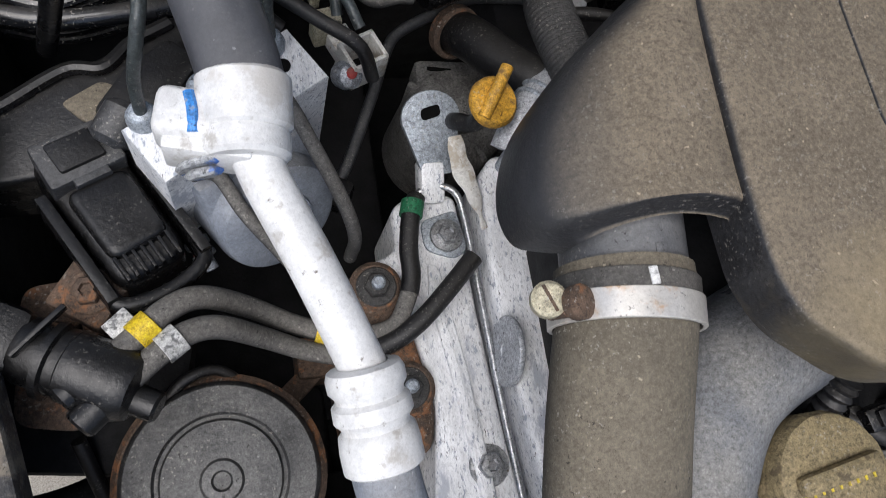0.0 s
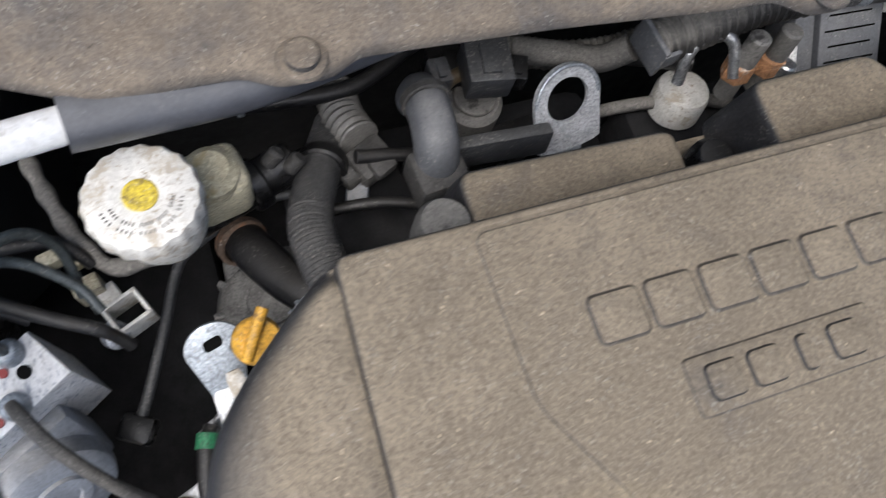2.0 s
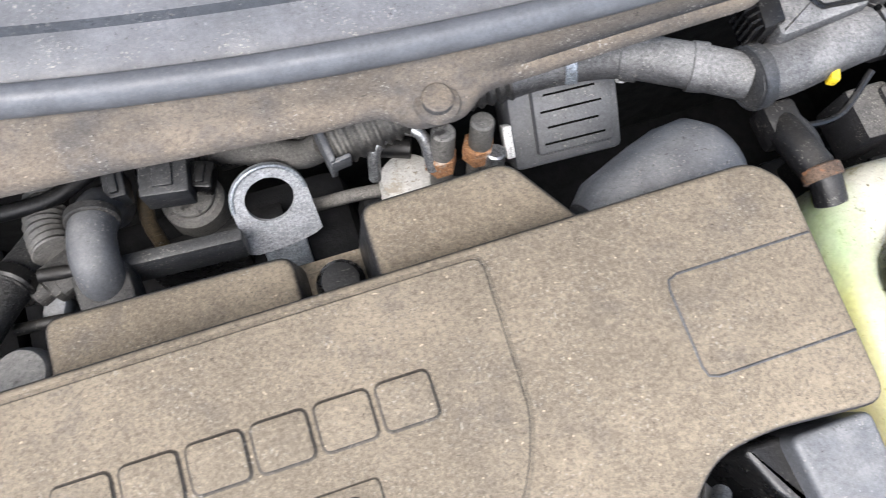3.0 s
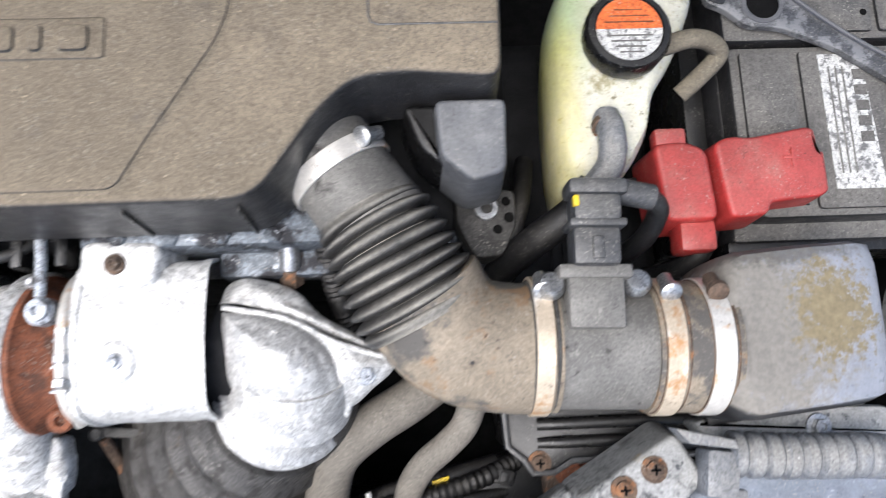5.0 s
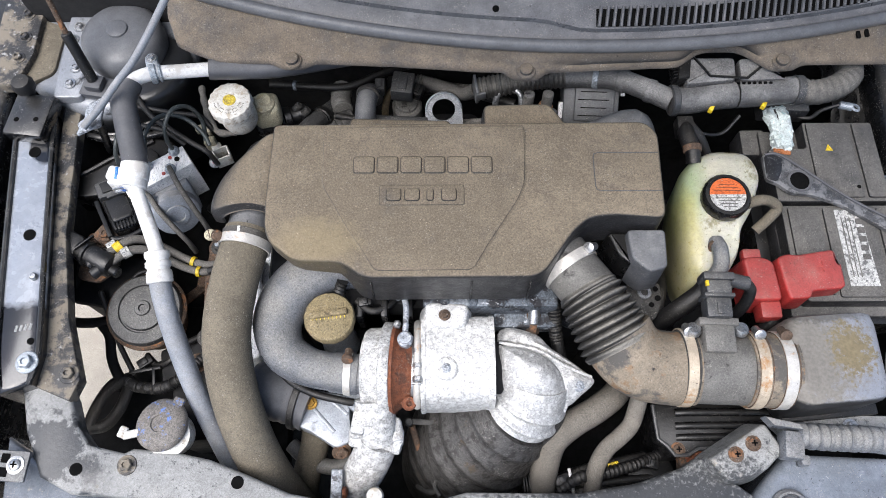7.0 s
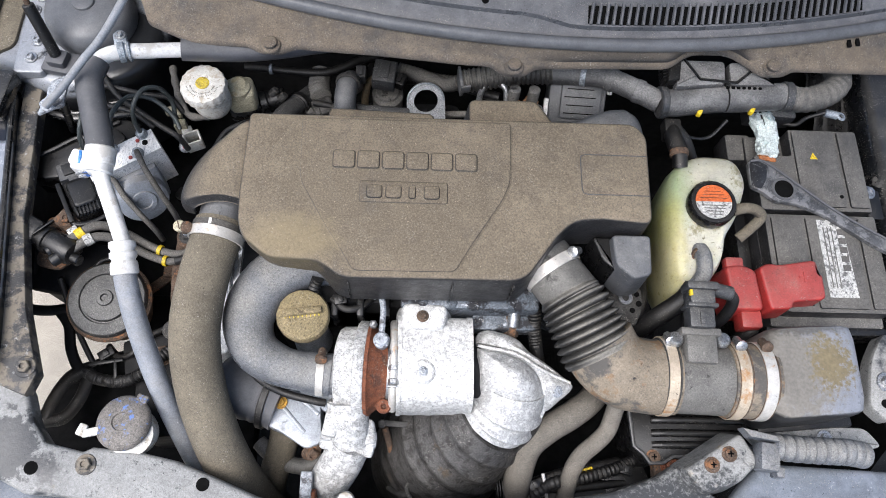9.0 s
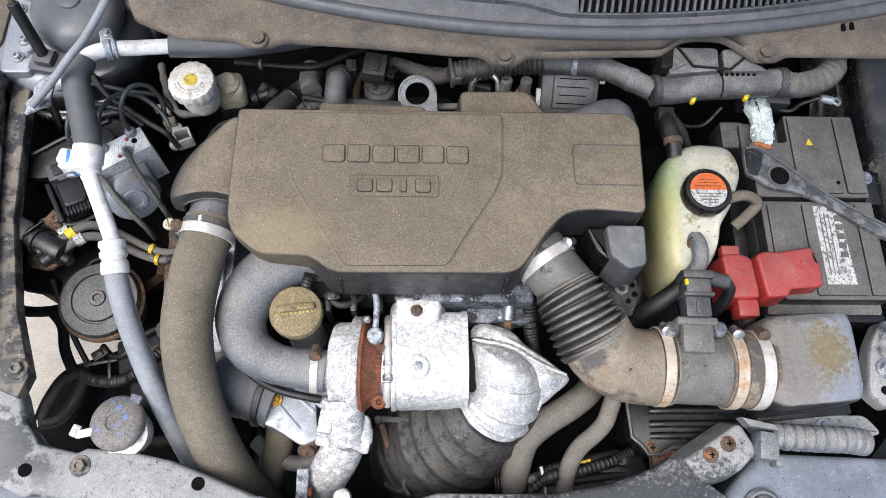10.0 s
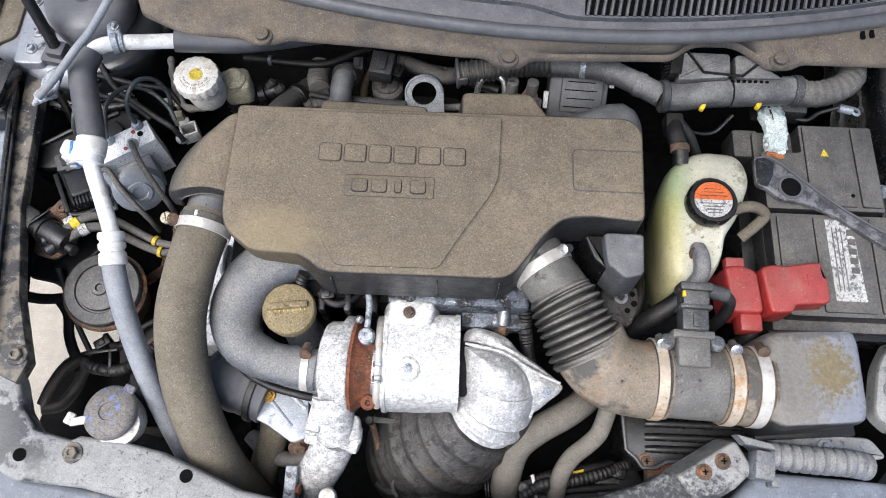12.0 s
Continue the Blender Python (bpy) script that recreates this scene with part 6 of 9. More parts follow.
for u, v in ((0.036, 0.0), (-0.040, 0.0)):
    bm = bmn()
    lathe(bm, on_block(u, v, 0.0372), (0, 0, 1), [(0, 0), (0.0042, 0), (0.0042, 0.0008), (0, 0.0008)], 16)
    part("port_hole", bm, M_RECESS, blockp)
for u, v in ((0.038, 0.014), (-0.042, 0.016), (0.020, -0.012), (-0.008, 0.012)):
    bm = bmn()
    lathe(bm, on_block(u, v, 0.037), (0, 0, 1), [(0, 0), (0.0085, 0), (0.0085, 0.004), (0.0065, 0.009), (0.005, 0.010), (0, 0.010)], 18)
    part("pipe_nut", bm, M_ZINC, blockp)
for u, v in ((0.028, 0.008), (-0.033, 0.010), (0.008, -0.012)):
    bm = bmn()
    lathe(bm, on_block(u, v, 0.0373), (0, 0, 1), [(0, 0), (0.003, 0), (0.0028, 0.0012), (0, 0.0014)], 10)
    part("paint_dot", bm, M_RED, blockp, "red paint dot")
bm = bmn()
d_m = Vector((0.42, -0.74, 0.42)).normalized()
c_m = Vector((-0.560, 0.284, 0.722))
lathe(bm, c_m, d_m, [(0, 0), (0.0385, 0), (0.0385, 0.012), (0.038, 0.040), (0.036, 0.046), (0.032, 0.048), (0.019, 0.048), (0.018, 0.0505), (0.012, 0.0505), (0.011, 0.048), (0, 0.048)], 44)
box(bm, c_m + d_m * 0.015 + Vector((0.0, 0.004, 0.010)), (0.074, 0.034, 0.058), rz=29.6, rx=-26, bev=0.004, seg=2)
part("motor", bm, M_GREYHOSE, hu, "blue-grey round motor on a square flange")
bm = bmn()
prism(bm, [(-0.72, 0.315), (-0.690, 0.333), (-0.653, 0.356), (-0.637, 0.357), (-0.622, 0.373), (-0.595, 0.388), (-0.560, 0.380), (-0.585, 0.325), (-0.625, 0.290), (-0.69, 0.280), (-0.72, 0.28)], 0.69, 0.742, bev=0.004, seg=3, rad=0.010)
ctl = part("control_box", bm, M_BLACK, hu, "black control box with stepped rim")
bm = bmn()
tube(bm, [(-0.72, 0.309, 0.744), (-0.690, 0.326, 0.744), (-0.655, 0.349, 0.744), (-0.634, 0.350, 0.744), (-0.618, 0.366, 0.744), (-0.595, 0.380, 0.744)], 0.0042, n=8)
part("rim", bm, M_BLACK, ctl)
bm = bmn()
prism(bm, [(-0.640, 0.318), (-0.622, 0.345), (-0.596, 0.366), (-0.578, 0.350), (-0.598, 0.318), (-0.618, 0.304)], 0.738, 0.752, bev=0.003, rad=0.006)
part("raised_lid", bm, M_BLACK, ctl)
bm = bmn()
prism(bm, [(-0.658, 0.328), (-0.636, 0.342), (-0.622, 0.336), (-0.630, 0.318), (-0.645, 0.315)], 0.741, 0.7435, bev=0.001, rad=0.004)
part("sand_patch", bm, M_HOSE, ctl, "patch of settled sand")
bm = bmn()
cyl(bm, (-0.633, 0.296, 0.752), (-0.619, 0.318, 0.757), 0.012, n=20, b=0.004)
part("cable_gland", bm, M_SATIN, ctl)
bmx3 = pose(-0.634, 0.262, 0.742, -6, 8, 29)
bm = bmn()
prism(bm, [(-0.021, -0.050), (0.021, -0.050), (0.023, 0.046), (-0.023, 0.046)], -0.03, 0.010, bev=0.008, seg=3, rad=0.012, m=bmx3)
con = part("connector", bm, M_BLACK, ctl, "black lever connector")
bm = bmn()
prism(bm, [(-0.017, -0.036), (0.017, -0.036), (0.018, 0.012), (-0.018, 0.012)], 0.006, 0.016, bev=0.005, seg=3, rad=0.006, m=bmx3)
part("curved_shell", bm, M_BLACK, con)
bm = bmn()
prism(bm, [(-0.022, 0.014), (0.022, 0.014), (0.020, 0.045), (-0.020, 0.045)], 0.006, 0.019, bev=0.002, rad=0.003, m=bmx3)
part("latch", bm, M_SATIN, con)
bm = bmn()
prism(bm, [(-0.013, 0.020), (0.013, 0.020), (0.013, 0.040), (-0.013, 0.040)], 0.0185, 0.0215, bev=0.001, rad=0.002, m=bmx3)
part("latch_plate", bm, M_BLACK, con)
bm = bmn()
prism(bm, [(-0.010, 0.010), (0.010, 0.010), (0.010, 0.0155), (-0.010, 0.0155)], 0.012, 0.0185, bev=0.001, m=bmx3)
part("latch_tongue", bm, M_SATIN, con)
for sx in (-0.031, 0.024):
    bm = bmn()
    prism(bm, [(sx, -0.054), (sx + 0.007, -0.054), (sx + 0.007, 0.020), (sx, 0.020)], -0.010, 0.010, bev=0.002, m=bmx3)
    part("lever_arm", bm, M_BLACK, con)
bm = bmn()
tube(bm, [bmx3 @ Vector(p) for p in ((-0.028, -0.040, 0.004), (-0.024, -0.056, 0.002), (0.0, -0.061, 0.001), (0.024, -0.056, 0.002), (0.028, -0.040, 0.004))], 0.0045, n=10)
part("lever_bow", bm, M_BLACK, con)
for i in range(7):
    bm = bmn()
    prism(bm, [(-0.0165 + i * 0.005, -0.050), (-0.0145 + i * 0.005, -0.050), (-0.0145 + i * 0.005, -0.034), (-0.0165 + i * 0.005, -0.034)], 0.008, 0.0135, bev=0.0005, m=bmx3)
    part("rib", bm, M_BLACK, con)
# brake pipes
for pts in ([on_block(-0.042, 0.016, 0.045), (-0.606, 0.295, 0.825), (-0.601, 0.300, 0.850), (-0.597, 0.318, 0.862), (-0.603, 0.355, 0.84), (-0.61, 0.41, 0.79), (-0.61, 0.46, 0.74)],
            [on_block(-0.008, 0.012, 0.045), (-0.572, 0.318, 0.820), (-0.568, 0.340, 0.838), (-0.550, 0.370, 0.836), (-0.522, 0.378, 0.818), (-0.496, 0.362, 0.800), (-0.486, 0.345, 0.79)],
            [on_block(0.038, 0.014, 0.045), (-0.540, 0.336, 0.825), (-0.537, 0.350, 0.846), (-0.526, 0.374, 0.850), (-0.510, 0.388, 0.832), (-0.500, 0.385, 0.80), (-0.497, 0.36, 0.78)]):
    bm = bmn()
    tube(bm, pts, 0.0034, n=12)
    part("brake_pipe", bm, M_BRKPIPE, hu)
for pts in ([(-0.61, 0.43, 0.80), (-0.575, 0.385, 0.812), (-0.545, 0.365, 0.808), (-0.512, 0.345, 0.800), (-0.488, 0.333, 0.79), (-0.478, 0.326, 0.765)],
            [(-0.63, 0.42, 0.79), (-0.58, 0.402, 0.805), (-0.540, 0.392, 0.808), (-0.505, 0.392, 0.800), (-0.488, 0.380, 0.78)],
            [(-0.64, 0.40, 0.775), (-0.60, 0.382, 0.79), (-0.56, 0.372, 0.79), (-0.53, 0.355, 0.775)]):
    bm = bmn()
    tube(bm, pts, 0.0043, n=12)
    part("sleeved_pipe", bm, M_RUBBER, hu)
for pts in ([on_block(0.020, -0.012, 0.045), (-0.533, 0.290, 0.806), (-0.522, 0.270, 0.796), (-0.506, 0.247, 0.768), (-0.497, 0.235, 0.735), (-0.497, 0.232, 0.70)],
            [on_block(-0.040, -0.020, 0.030), (-0.573, 0.262, 0.782), (-0.560, 0.244, 0.766), (-0.540, 0.224, 0.742), (-0.528, 0.214, 0.715), (-0.525, 0.21, 0.68)]):
    bm = bmn()
    tube(bm, pts, 0.0043, n=12)
    part("brake_pipe", bm, M_TWIN, hu)
bm = bmn()
nip, nax = Vector((-0.591, 0.246, 0.722)), Vector((0.42, -0.86, -0.25)).normalized()
lathe(bm, nip, nax, [(0, 0), (0.0075, 0), (0.0075, 0.005), (0.0055, 0.006), (0.0052, 0.009), (0.0072, 0.0095), (0.0072, 0.0125), (0.0042, 0.0135), (0.0040, 0.021), (0, 0.0215)], 12)
bleed = part("bleed_nipple", bm, M_ALUGREY, hu, "grey bleed nipple with red paint")
bm = bmn()
ring(bm, nip + nax * 0.008, nax, 0.0050, 0.0060, 0.0022, 14, 0.0003)
part("paint_ring", bm, M_RED, bleed, "worn red paint")
pb = thing("pipe_bracket", (-0.485, 0.35, 0.74), "off-white stained plastic brake pipe bracket", "bracket")
bm = bmn()
for c_, w_ in (((-0.519, 0.402, 0.745), (0.018, 0.010, 0.014)), ((-0.5055, 0.398, 0.745), (0.006, 0.012, 0.012)), ((-0.500, 0.375, 0.745), (0.018, 0.012, 0.026))):
    box(bm, c_, w_, rz=14, bev=0.0015)
part("arm", bm, M_CREAM, pb, "yellowed plastic arm")
bm = bmn()
cup = pose(-0.479, 0.352, 0.742, 0, 0, 24)
for c_, w_ in (((0, -0.0095, 0), (0.026, 0.003, 0.026)), ((0.0115, 0, 0), (0.003, 0.022, 0.026)), ((0, 0.0095, 0), (0.026, 0.003, 0.026)), ((-0.0115, 0, 0), (0.003, 0.022, 0.026)), ((-0.004, 0.019, -0.004), (0.016, 0.016, 0.014))):
    box(bm, cup @ Vector(c_), w_, rz=24, bev=0.0010)
part("clasp", bm, M_WPLAST, pb, "open off-white pipe clasp")
bm = bmn()
lathe(bm, (-0.492, 0.343, 0.740), (0.3, -0.5, 0.7), [(0, 0), (0.009, 0), (0.0095, 0.004), (0.008, 0.012), (0.005, 0.014), (0, 0.014)], 14)
part("pipe_union", bm, M_ALUGREY, pb)
bm = bmn()
lathe(bm, (-0.488, 0.337, 0.752), (0.3, -0.5, 0.7), [(0, 0), (0.004, 0), (0.003, 0.0015), (0, 0.002)], 10)
part("paint_dot", bm, M_RED, pb, "red paint dot")
# ---- purge valve, twin hoses and horn ----
pv = thing("purge_valve", (-0.66, 0.18, 0.68), "black cylindrical purge valve on a rusty bracket", "valve")
bm = bmn()
ax = Vector((0.86, -0.46, 0.06)).normalized()
lathe(bm, (-0.676, 0.186, 0.750), ax, [(0, 0), (0.017, 0), (0.018, 0.003), (0.018, 0.014), (0.0215, 0.015), (0.0215, 0.019), (0.0185, 0.020), (0.0185, 0.025), (0.0195, 0.026), (0.0195, 0.056), (0.017, 0.061), (0.010, 0.063), (0, 0.063)], 32)
box(bm, (-0.700, 0.200, 0.748), (0.060, 0.034, 0.034), rz=-28, bev=0.006)
box(bm, (-0.664, 0.190, 0.770), (0.034, 0.003, 0.006), rz=42, bev=0.001)
cyl(bm, (-0.628, 0.155, 0.752), (-0.612, 0.146, 0.753), 0.0085, n=16)
part("body", bm, M_BLACK, pv)
for q0, q1 in (((-0.658, 0.156, 0.758), (-0.636, 0.172, 0.757)), ((-0.650, 0.142, 0.757), (-0.628, 0.161, 0.757))):
    bm = bmn()
    cyl(bm, q0, q1, 0.009, n=16)
    part("spout", bm, M_BLACK, pv)
bm = bmn()
prism(bm, [(-0.685, 0.226), (-0.655, 0.228), (-0.630, 0.208), (-0.630, 0.165), (-0.655, 0.142), (-0.690, 0.150)], 0.716, 0.722, bev=0.001, rad=0.01)
vb = part("bracket", bm, M_RUSTDARK, pv, "rusty steel bracket")
bm = bmn()
box(bm, (-0.646, 0.213, 0.738), (0.034, 0.030, 0.016), rz=-35, bev=0.003)
part("bracket_tab", bm, M_RUSTDARK, vb)
washer_bolt("bolt", (-0.645, 0.213, 0.746), (0, 0, 1), 0.008, M_RUSTDARK, vb)
for pts, nm in (([(-0.640, 0.168, 0.758), (-0.6215, 0.183, 0.758), (-0.605, 0.197, 0.756), (-0.588, 0.204, 0.747), (-0.565, 0.202, 0.722), (-0.535, 0.191, 0.700), (-0.504, 0.181, 0.698), (-0.477, 0.182, 0.703), (-0.466, 0.196, 0.707), (-0.460, 0.213, 0.708), (-0.459, 0.232, 0.708), (-0.454, 0.256, 0.709), (-0.448, 0.268, 0.705)], 0),
                ([(-0.632, 0.157, 0.757), (-0.609, 0.175, 0.757), (-0.594, 0.184, 0.754), (-0.578, 0.186, 0.746), (-0.556, 0.182, 0.720), (-0.530, 0.174, 0.700), (-0.503, 0.168, 0.698), (-0.479, 0.172, 0.705), (-0.460, 0.182, 0.711), (-0.439, 0.200, 0.713), (-0.417, 0.221, 0.712)], 1)):
    hs = thing("fuel_hose", pts[4], "dusty black rubber hose with coloured tape marks", "hose", group="twin rubber hoses")
    bm = bmn()
    tube(bm, pts, 0.0072, n=16, rfun=lambda s_, t_: 0.0072 - 0.0014 * min(1, s_ / t_ * 1.4))
    part("hose", bm, M_TWIN, hs)
    C = spline(pts, 8)
    bm = bmn()
    tube(bm, [C[k] for k in range(len(C) - 30, len(C))], 0.0064, n=16, curve=False)
    part("end_sleeve", bm, M_RUBBER, hs, "clean black rubber end")
    i0 = 8
    bm = bmn()
    ring(bm, C[i0], C[i0 + 2] - C[i0], 0.0075, 0.0086, 0.012, 20, 0.0003)
    part("tape_mark", bm, (M_YELLOW, M_LABEL)[nm], hs, ("yellow tape mark", "silver tape mark")[nm])
    if nm == 0:
        bm = bmn()
        box(bm, (-0.629, 0.192, 0.757), (0.015, 0.010, 0.0035), rz=40, bev=0.0008)
        part("paper_tag", bm, M_LABEL, hs, "white paper tag")
    k0 = 43 + 2 * nm
    bm = bmn()
    ring(bm, C[k0], C[k0 + 2] - C[k0], 0.0075, 0.0086, 0.006, 20, 0.0003)
    part("tape_mark", bm, M_YELLOW, hs, "yellow tape mark")
    if nm == 0:
        bm = bmn()
        ring(bm, C[-10], C[-8] - C[-10], 0.0066, 0.0079, 0.011, 20, 0.0003)
        part("tape_mark", bm, M_GREEN, hs, "green tape mark")

hn = thing("horn", (-0.592, 0.106, 0.60), "round dusty black disc horn with rusty rim", "horn")
hax = Vector((0.04, -0.05, 1))
bm = bmn()
lathe(bm, (-0.588, 0.107, 0.672), hax, [(0, 0), (0.050, 0), (0.056, 0.004), (0.057, 0.026), (0.054, 0.030), (0.0385, 0.0335), (0.0370, 0.0310), (0.0350, 0.0310), (0.0335, 0.0355), (0.024, 0.0375), (0.0125, 0.0370),
      (0.0110, 0.0395), (0.0060, 0.0400), (0.0048, 0.0370), (0, 0.0370)], 56)
part("diaphragm_cover", bm, M_HORN, hn)
bm = bmn()
ring(bm, Vector((-0.588, 0.107, 0.672)) + hax.normalized() * 0.008, hax, 0.055, 0.062, 0.012, 48, 0.003)
part("rim", bm, M_RUSTDARK, hn, "rusty rim")
bm = bmn()
cyl(bm, (-0.594, 0.110, 0.60), (-0.594, 0.109, 0.674), 0.045, 0.050, n=36, b=0.006)
part("rear_housing", bm, M_RUSTDARK, hn)
bm = bmn()
box(bm, (-0.56, 0.14, 0.62), (0.10, 0.016, 0.006), rz=40, bev=0.002)
box(bm, (-0.52, 0.18, 0.60), (0.03, 0.03, 0.06), bev=0.004)
part("bracket", bm, M_RUSTDARK, hn)

# ---- washer filler ----
wf = thing("washer_filler", (-0.509, -0.081, 0.66), "worn blue-grey washer cap on a white filler neck", "filler neck")
bm = bmn()
lathe(bm, (-0.507, -0.083, 0.768), (-0.12, 0.1, 1), [(0, 0), (0.034, 0), (0.036, 0.003), (0.036, 0.009), (0.033, 0.013), (0.022, 0.016), (0.012, 0.0165), (0.011, 0.0145), (0, 0.0145)], 44)
box(bm, (-0.490, -0.058, 0.776), (0.016, 0.026, 0.008), rz=-20, bev=0.003)
wc = part("cap", bm, M_BLUECAP, wf, "worn blue-flecked grey cap")
bm = bmn()
box(bm, (-0.543, -0.094, 0.776), (0.032, 0.011, 0.006), rz=12, bev=0.0025)
box(bm, (-0.559, -0.092, 0.776), (0.012, 0.016, 0.006), rz=-20, bev=0.0025)
part("pull_tab", bm, M_WPLAST, wc, "dirty white pull tab")
bm = bmn()
tube(bm, [(-0.498, -0.096, 0.772), (-0.500, -0.092, 0.745), (-0.520, -0.080, 0.70), (-0.555, -0.060, 0.64), (-0.57, -0.05, 0.52)], 0.029, n=28)
part("neck", bm, M_WPLAST, wf)

# ---- lower left harness and straps ----
lh = thing("wiring_loom", (-0.60, 0.0, 0.60), "black corrugated wiring loom near the horn", "wiring")
bm = bmn()
tube(bm, [(-0.655, 0.005, 0.60), (-0.635, 0.012, 0.615), (-0.605, -0.002, 0.635), (-0.560, -0.008, 0.655), (-0.528, 0.005, 0.665), (-0.505, 0.03, 0.665), (-0.48, 0.06, 0.64)], 0.009, n=14, sub=24, rfun=corrugated(0.0078, 0.002, 0.005))
part("conduit", bm, M_RUBBER, lh)
for pts, w_ in (([(-0.690, 0.108, 0.62), (-0.672, 0.085, 0.618), (-0.664, 0.050, 0.615), (-0.651, 0.024, 0.615), (-0.640, 0.010, 0.615)], 0.0085),
                ([(-0.755, 0.112, 0.63), (-0.72, 0.106, 0.625), (-0.683, 0.110, 0.622), (-0.64, 0.125, 0.63)], 0.0085),
                ([(-0.640, 0.015, 0.615), (-0.662, 0.000, 0.610), (-0.680, -0.030, 0.605), (-0.690, -0.058, 0.60)], 0.011),
                ([(-0.630, 0.002, 0.612), (-0.640, -0.030, 0.608), (-0.662, -0.056, 0.60), (-0.690, -0.062, 0.60)], 0.010)):
    bm = bmn()
    tube(bm, pts, w_, n=10, squash=0.5)
    part("tape_strap", bm, M_RUBBER, lh)
bm = bmn()
box(bm, (-0.590, 0.02, 0.655), (0.05, 0.006, 0.006), rz=10, bev=0.002)
box(bm, (-0.575, 0.01, 0.655), (0.006, 0.03, 0.006), rz=10, bev=0.002)
part("clip", bm, M_BLACK, lh)
lb = thing("lower_bracket", (-0.55, 0.03, 0.5), "dark steel bracket with bolts below the horn", "bracket")
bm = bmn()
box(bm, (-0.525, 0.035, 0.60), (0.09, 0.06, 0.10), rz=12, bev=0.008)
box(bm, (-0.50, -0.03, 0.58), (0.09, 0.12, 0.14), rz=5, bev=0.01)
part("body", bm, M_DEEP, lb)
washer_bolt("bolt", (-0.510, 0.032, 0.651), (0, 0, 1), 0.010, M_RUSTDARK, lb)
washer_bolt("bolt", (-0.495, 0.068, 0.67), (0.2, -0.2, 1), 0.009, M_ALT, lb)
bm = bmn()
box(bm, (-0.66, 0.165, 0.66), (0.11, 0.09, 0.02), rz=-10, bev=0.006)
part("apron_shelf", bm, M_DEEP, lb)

# ---- engine mount and timing side plates ----
em = thing("engine_mount", (-0.46, 0.19, 0.56), "rusty brown cast engine mount with bolts", "engine mount")
bm = bmn()
prism(bm, [(-0.500, 0.218), (-0.480, 0.229), (-0.466, 0.208), (-0.458, 0.165), (-0.452, 0.135), (-0.458, 0.10), (-0.498, 0.10), (-0.503, 0.16)], 0.56, 0.693, bev=0.008, seg=3, rad=0.010, out=0.006)
part("casting", bm, M_RUSTDARK, em)
for x, y in ((-0.482, 0.211), (-0.470, 0.143)):
    bm = bmn()
    lathe(bm, (x, y, 0.690), (0, 0, 1), [(0, 0), (0.017, 0), (0.018, 0.004), (0.015, 0.007), (0.011, 0.007), (0.011, 0.0085), (0, 0.0085)], 28)
    bs_ = part("boss", bm, M_RUSTDARK, em, "rusty boss")
    washer_bolt("bolt", (x, y, 0.697), (0, 0, 1), 0.0085, M_ALT, bs_)
    bm = bmn()
    cyl(bm, (x, y, 0.703), (x, y, 0.713), 0.0045, n=12)
    part("stud", bm, M_ZINC, bs_)

mp = thing("mount_plate", (-0.43, 0.18, 0.60), "speckled aluminium engine mount plate with wire clip", "plate")
bm = bmn()
prism(bm, [(-0.494, 0.212), (-0.489, 0.227), (-0.463, 0.237), (-0.464, 0.267), (-0.446, 0.278), (-0.416, 0.274), (-0.414, 0.19), (-0.409, 0.10), (-0.403, 0.03), (-0.468, 0.03), (-0.452, 0.13), (-0.462, 0.19)], 0.60, 0.690, bev=0.005, seg=3, rad=0.008)
part("plate", bm, M_PLATE, mp)
bm = bmn()
lathe(bm, (-0.428, 0.243, 0.690), (0, 0, 1), [(0, 0), (0.0115, 0), (0.0115, 0.003), (0, 0.003)], 24)
part("spacer", bm, M_PLATE, mp)
bm = bmn()
prism(bm, [(-0.445, 0.255), (-0.418, 0.262), (-0.414, 0.232), (-0.424, 0.226), (-0.444, 0.234)], 0.689, 0.6925, bev=0.001, rad=0.006)
part("clip_tab", bm, M_ZINC, mp)
bm = bmn()
prism(bm, [(-0.447, 0.20), (-0.444, 0.225), (-0.437, 0.222), (-0.428, 0.15), (-0.422, 0.06), (-0.432, 0.06), (-0.440, 0.15)], 0.688, 0.6935, bev=0.002, rad=0.003)
part("raised_web", bm, M_PLATE, mp)
washer_bolt("bolt", (-0.428, 0.243, 0.693), (0, 0, 1), 0.0075, M_STEEL, mp)
washer_bolt("bolt", (-0.424, 0.088, 0.690), (0, 0, 1), 0.0085, M_STEEL, mp)
bm = bmn()
tube(bm, [(-0.446, 0.262, 0.692), (-0.444, 0.274, 0.696), (-0.430, 0.277, 0.700), (-0.419, 0.270, 0.702), (-0.415, 0.250, 0.700), (-0.413, 0.210, 0.698), (-0.411, 0.14, 0.697), (-0.407, 0.05, 0.697)], 0.0026, n=10)
part("steel_line", bm, M_STEEL, mp)

tp = thing("timing_plate", (-0.39, 0.16, 0.62), "pale scratched aluminium plate beside the hose", "plate")
bm = bmn()
prism(bm, [(-0.404, 0.278), (-0.390, 0.295), (-0.370, 0.288), (-0.366, 0.20), (-0.364, 0.10), (-0.360, 0.03), (-0.394, 0.03), (-0.400, 0.10), (-0.408, 0.19)], 0.60, 0.712, bev=0.005, seg=3, rad=0.008)
part("plate", bm, M_PLATE, tp)
bm = bmn()
tube(bm, [(-0.386, 0.283, 0.706), (-0.385, 0.285, 0.722), (-0.384, 0.287, 0.738)], 0.0052, n=14)
tpn = part("stub_pipe", bm, M_ZINC, tp)
bm = bmn()
ring(bm, (-0.384, 0.287, 0.736), (0, 0.05, 1), 0.003, 0.0054, 0.003, 16)
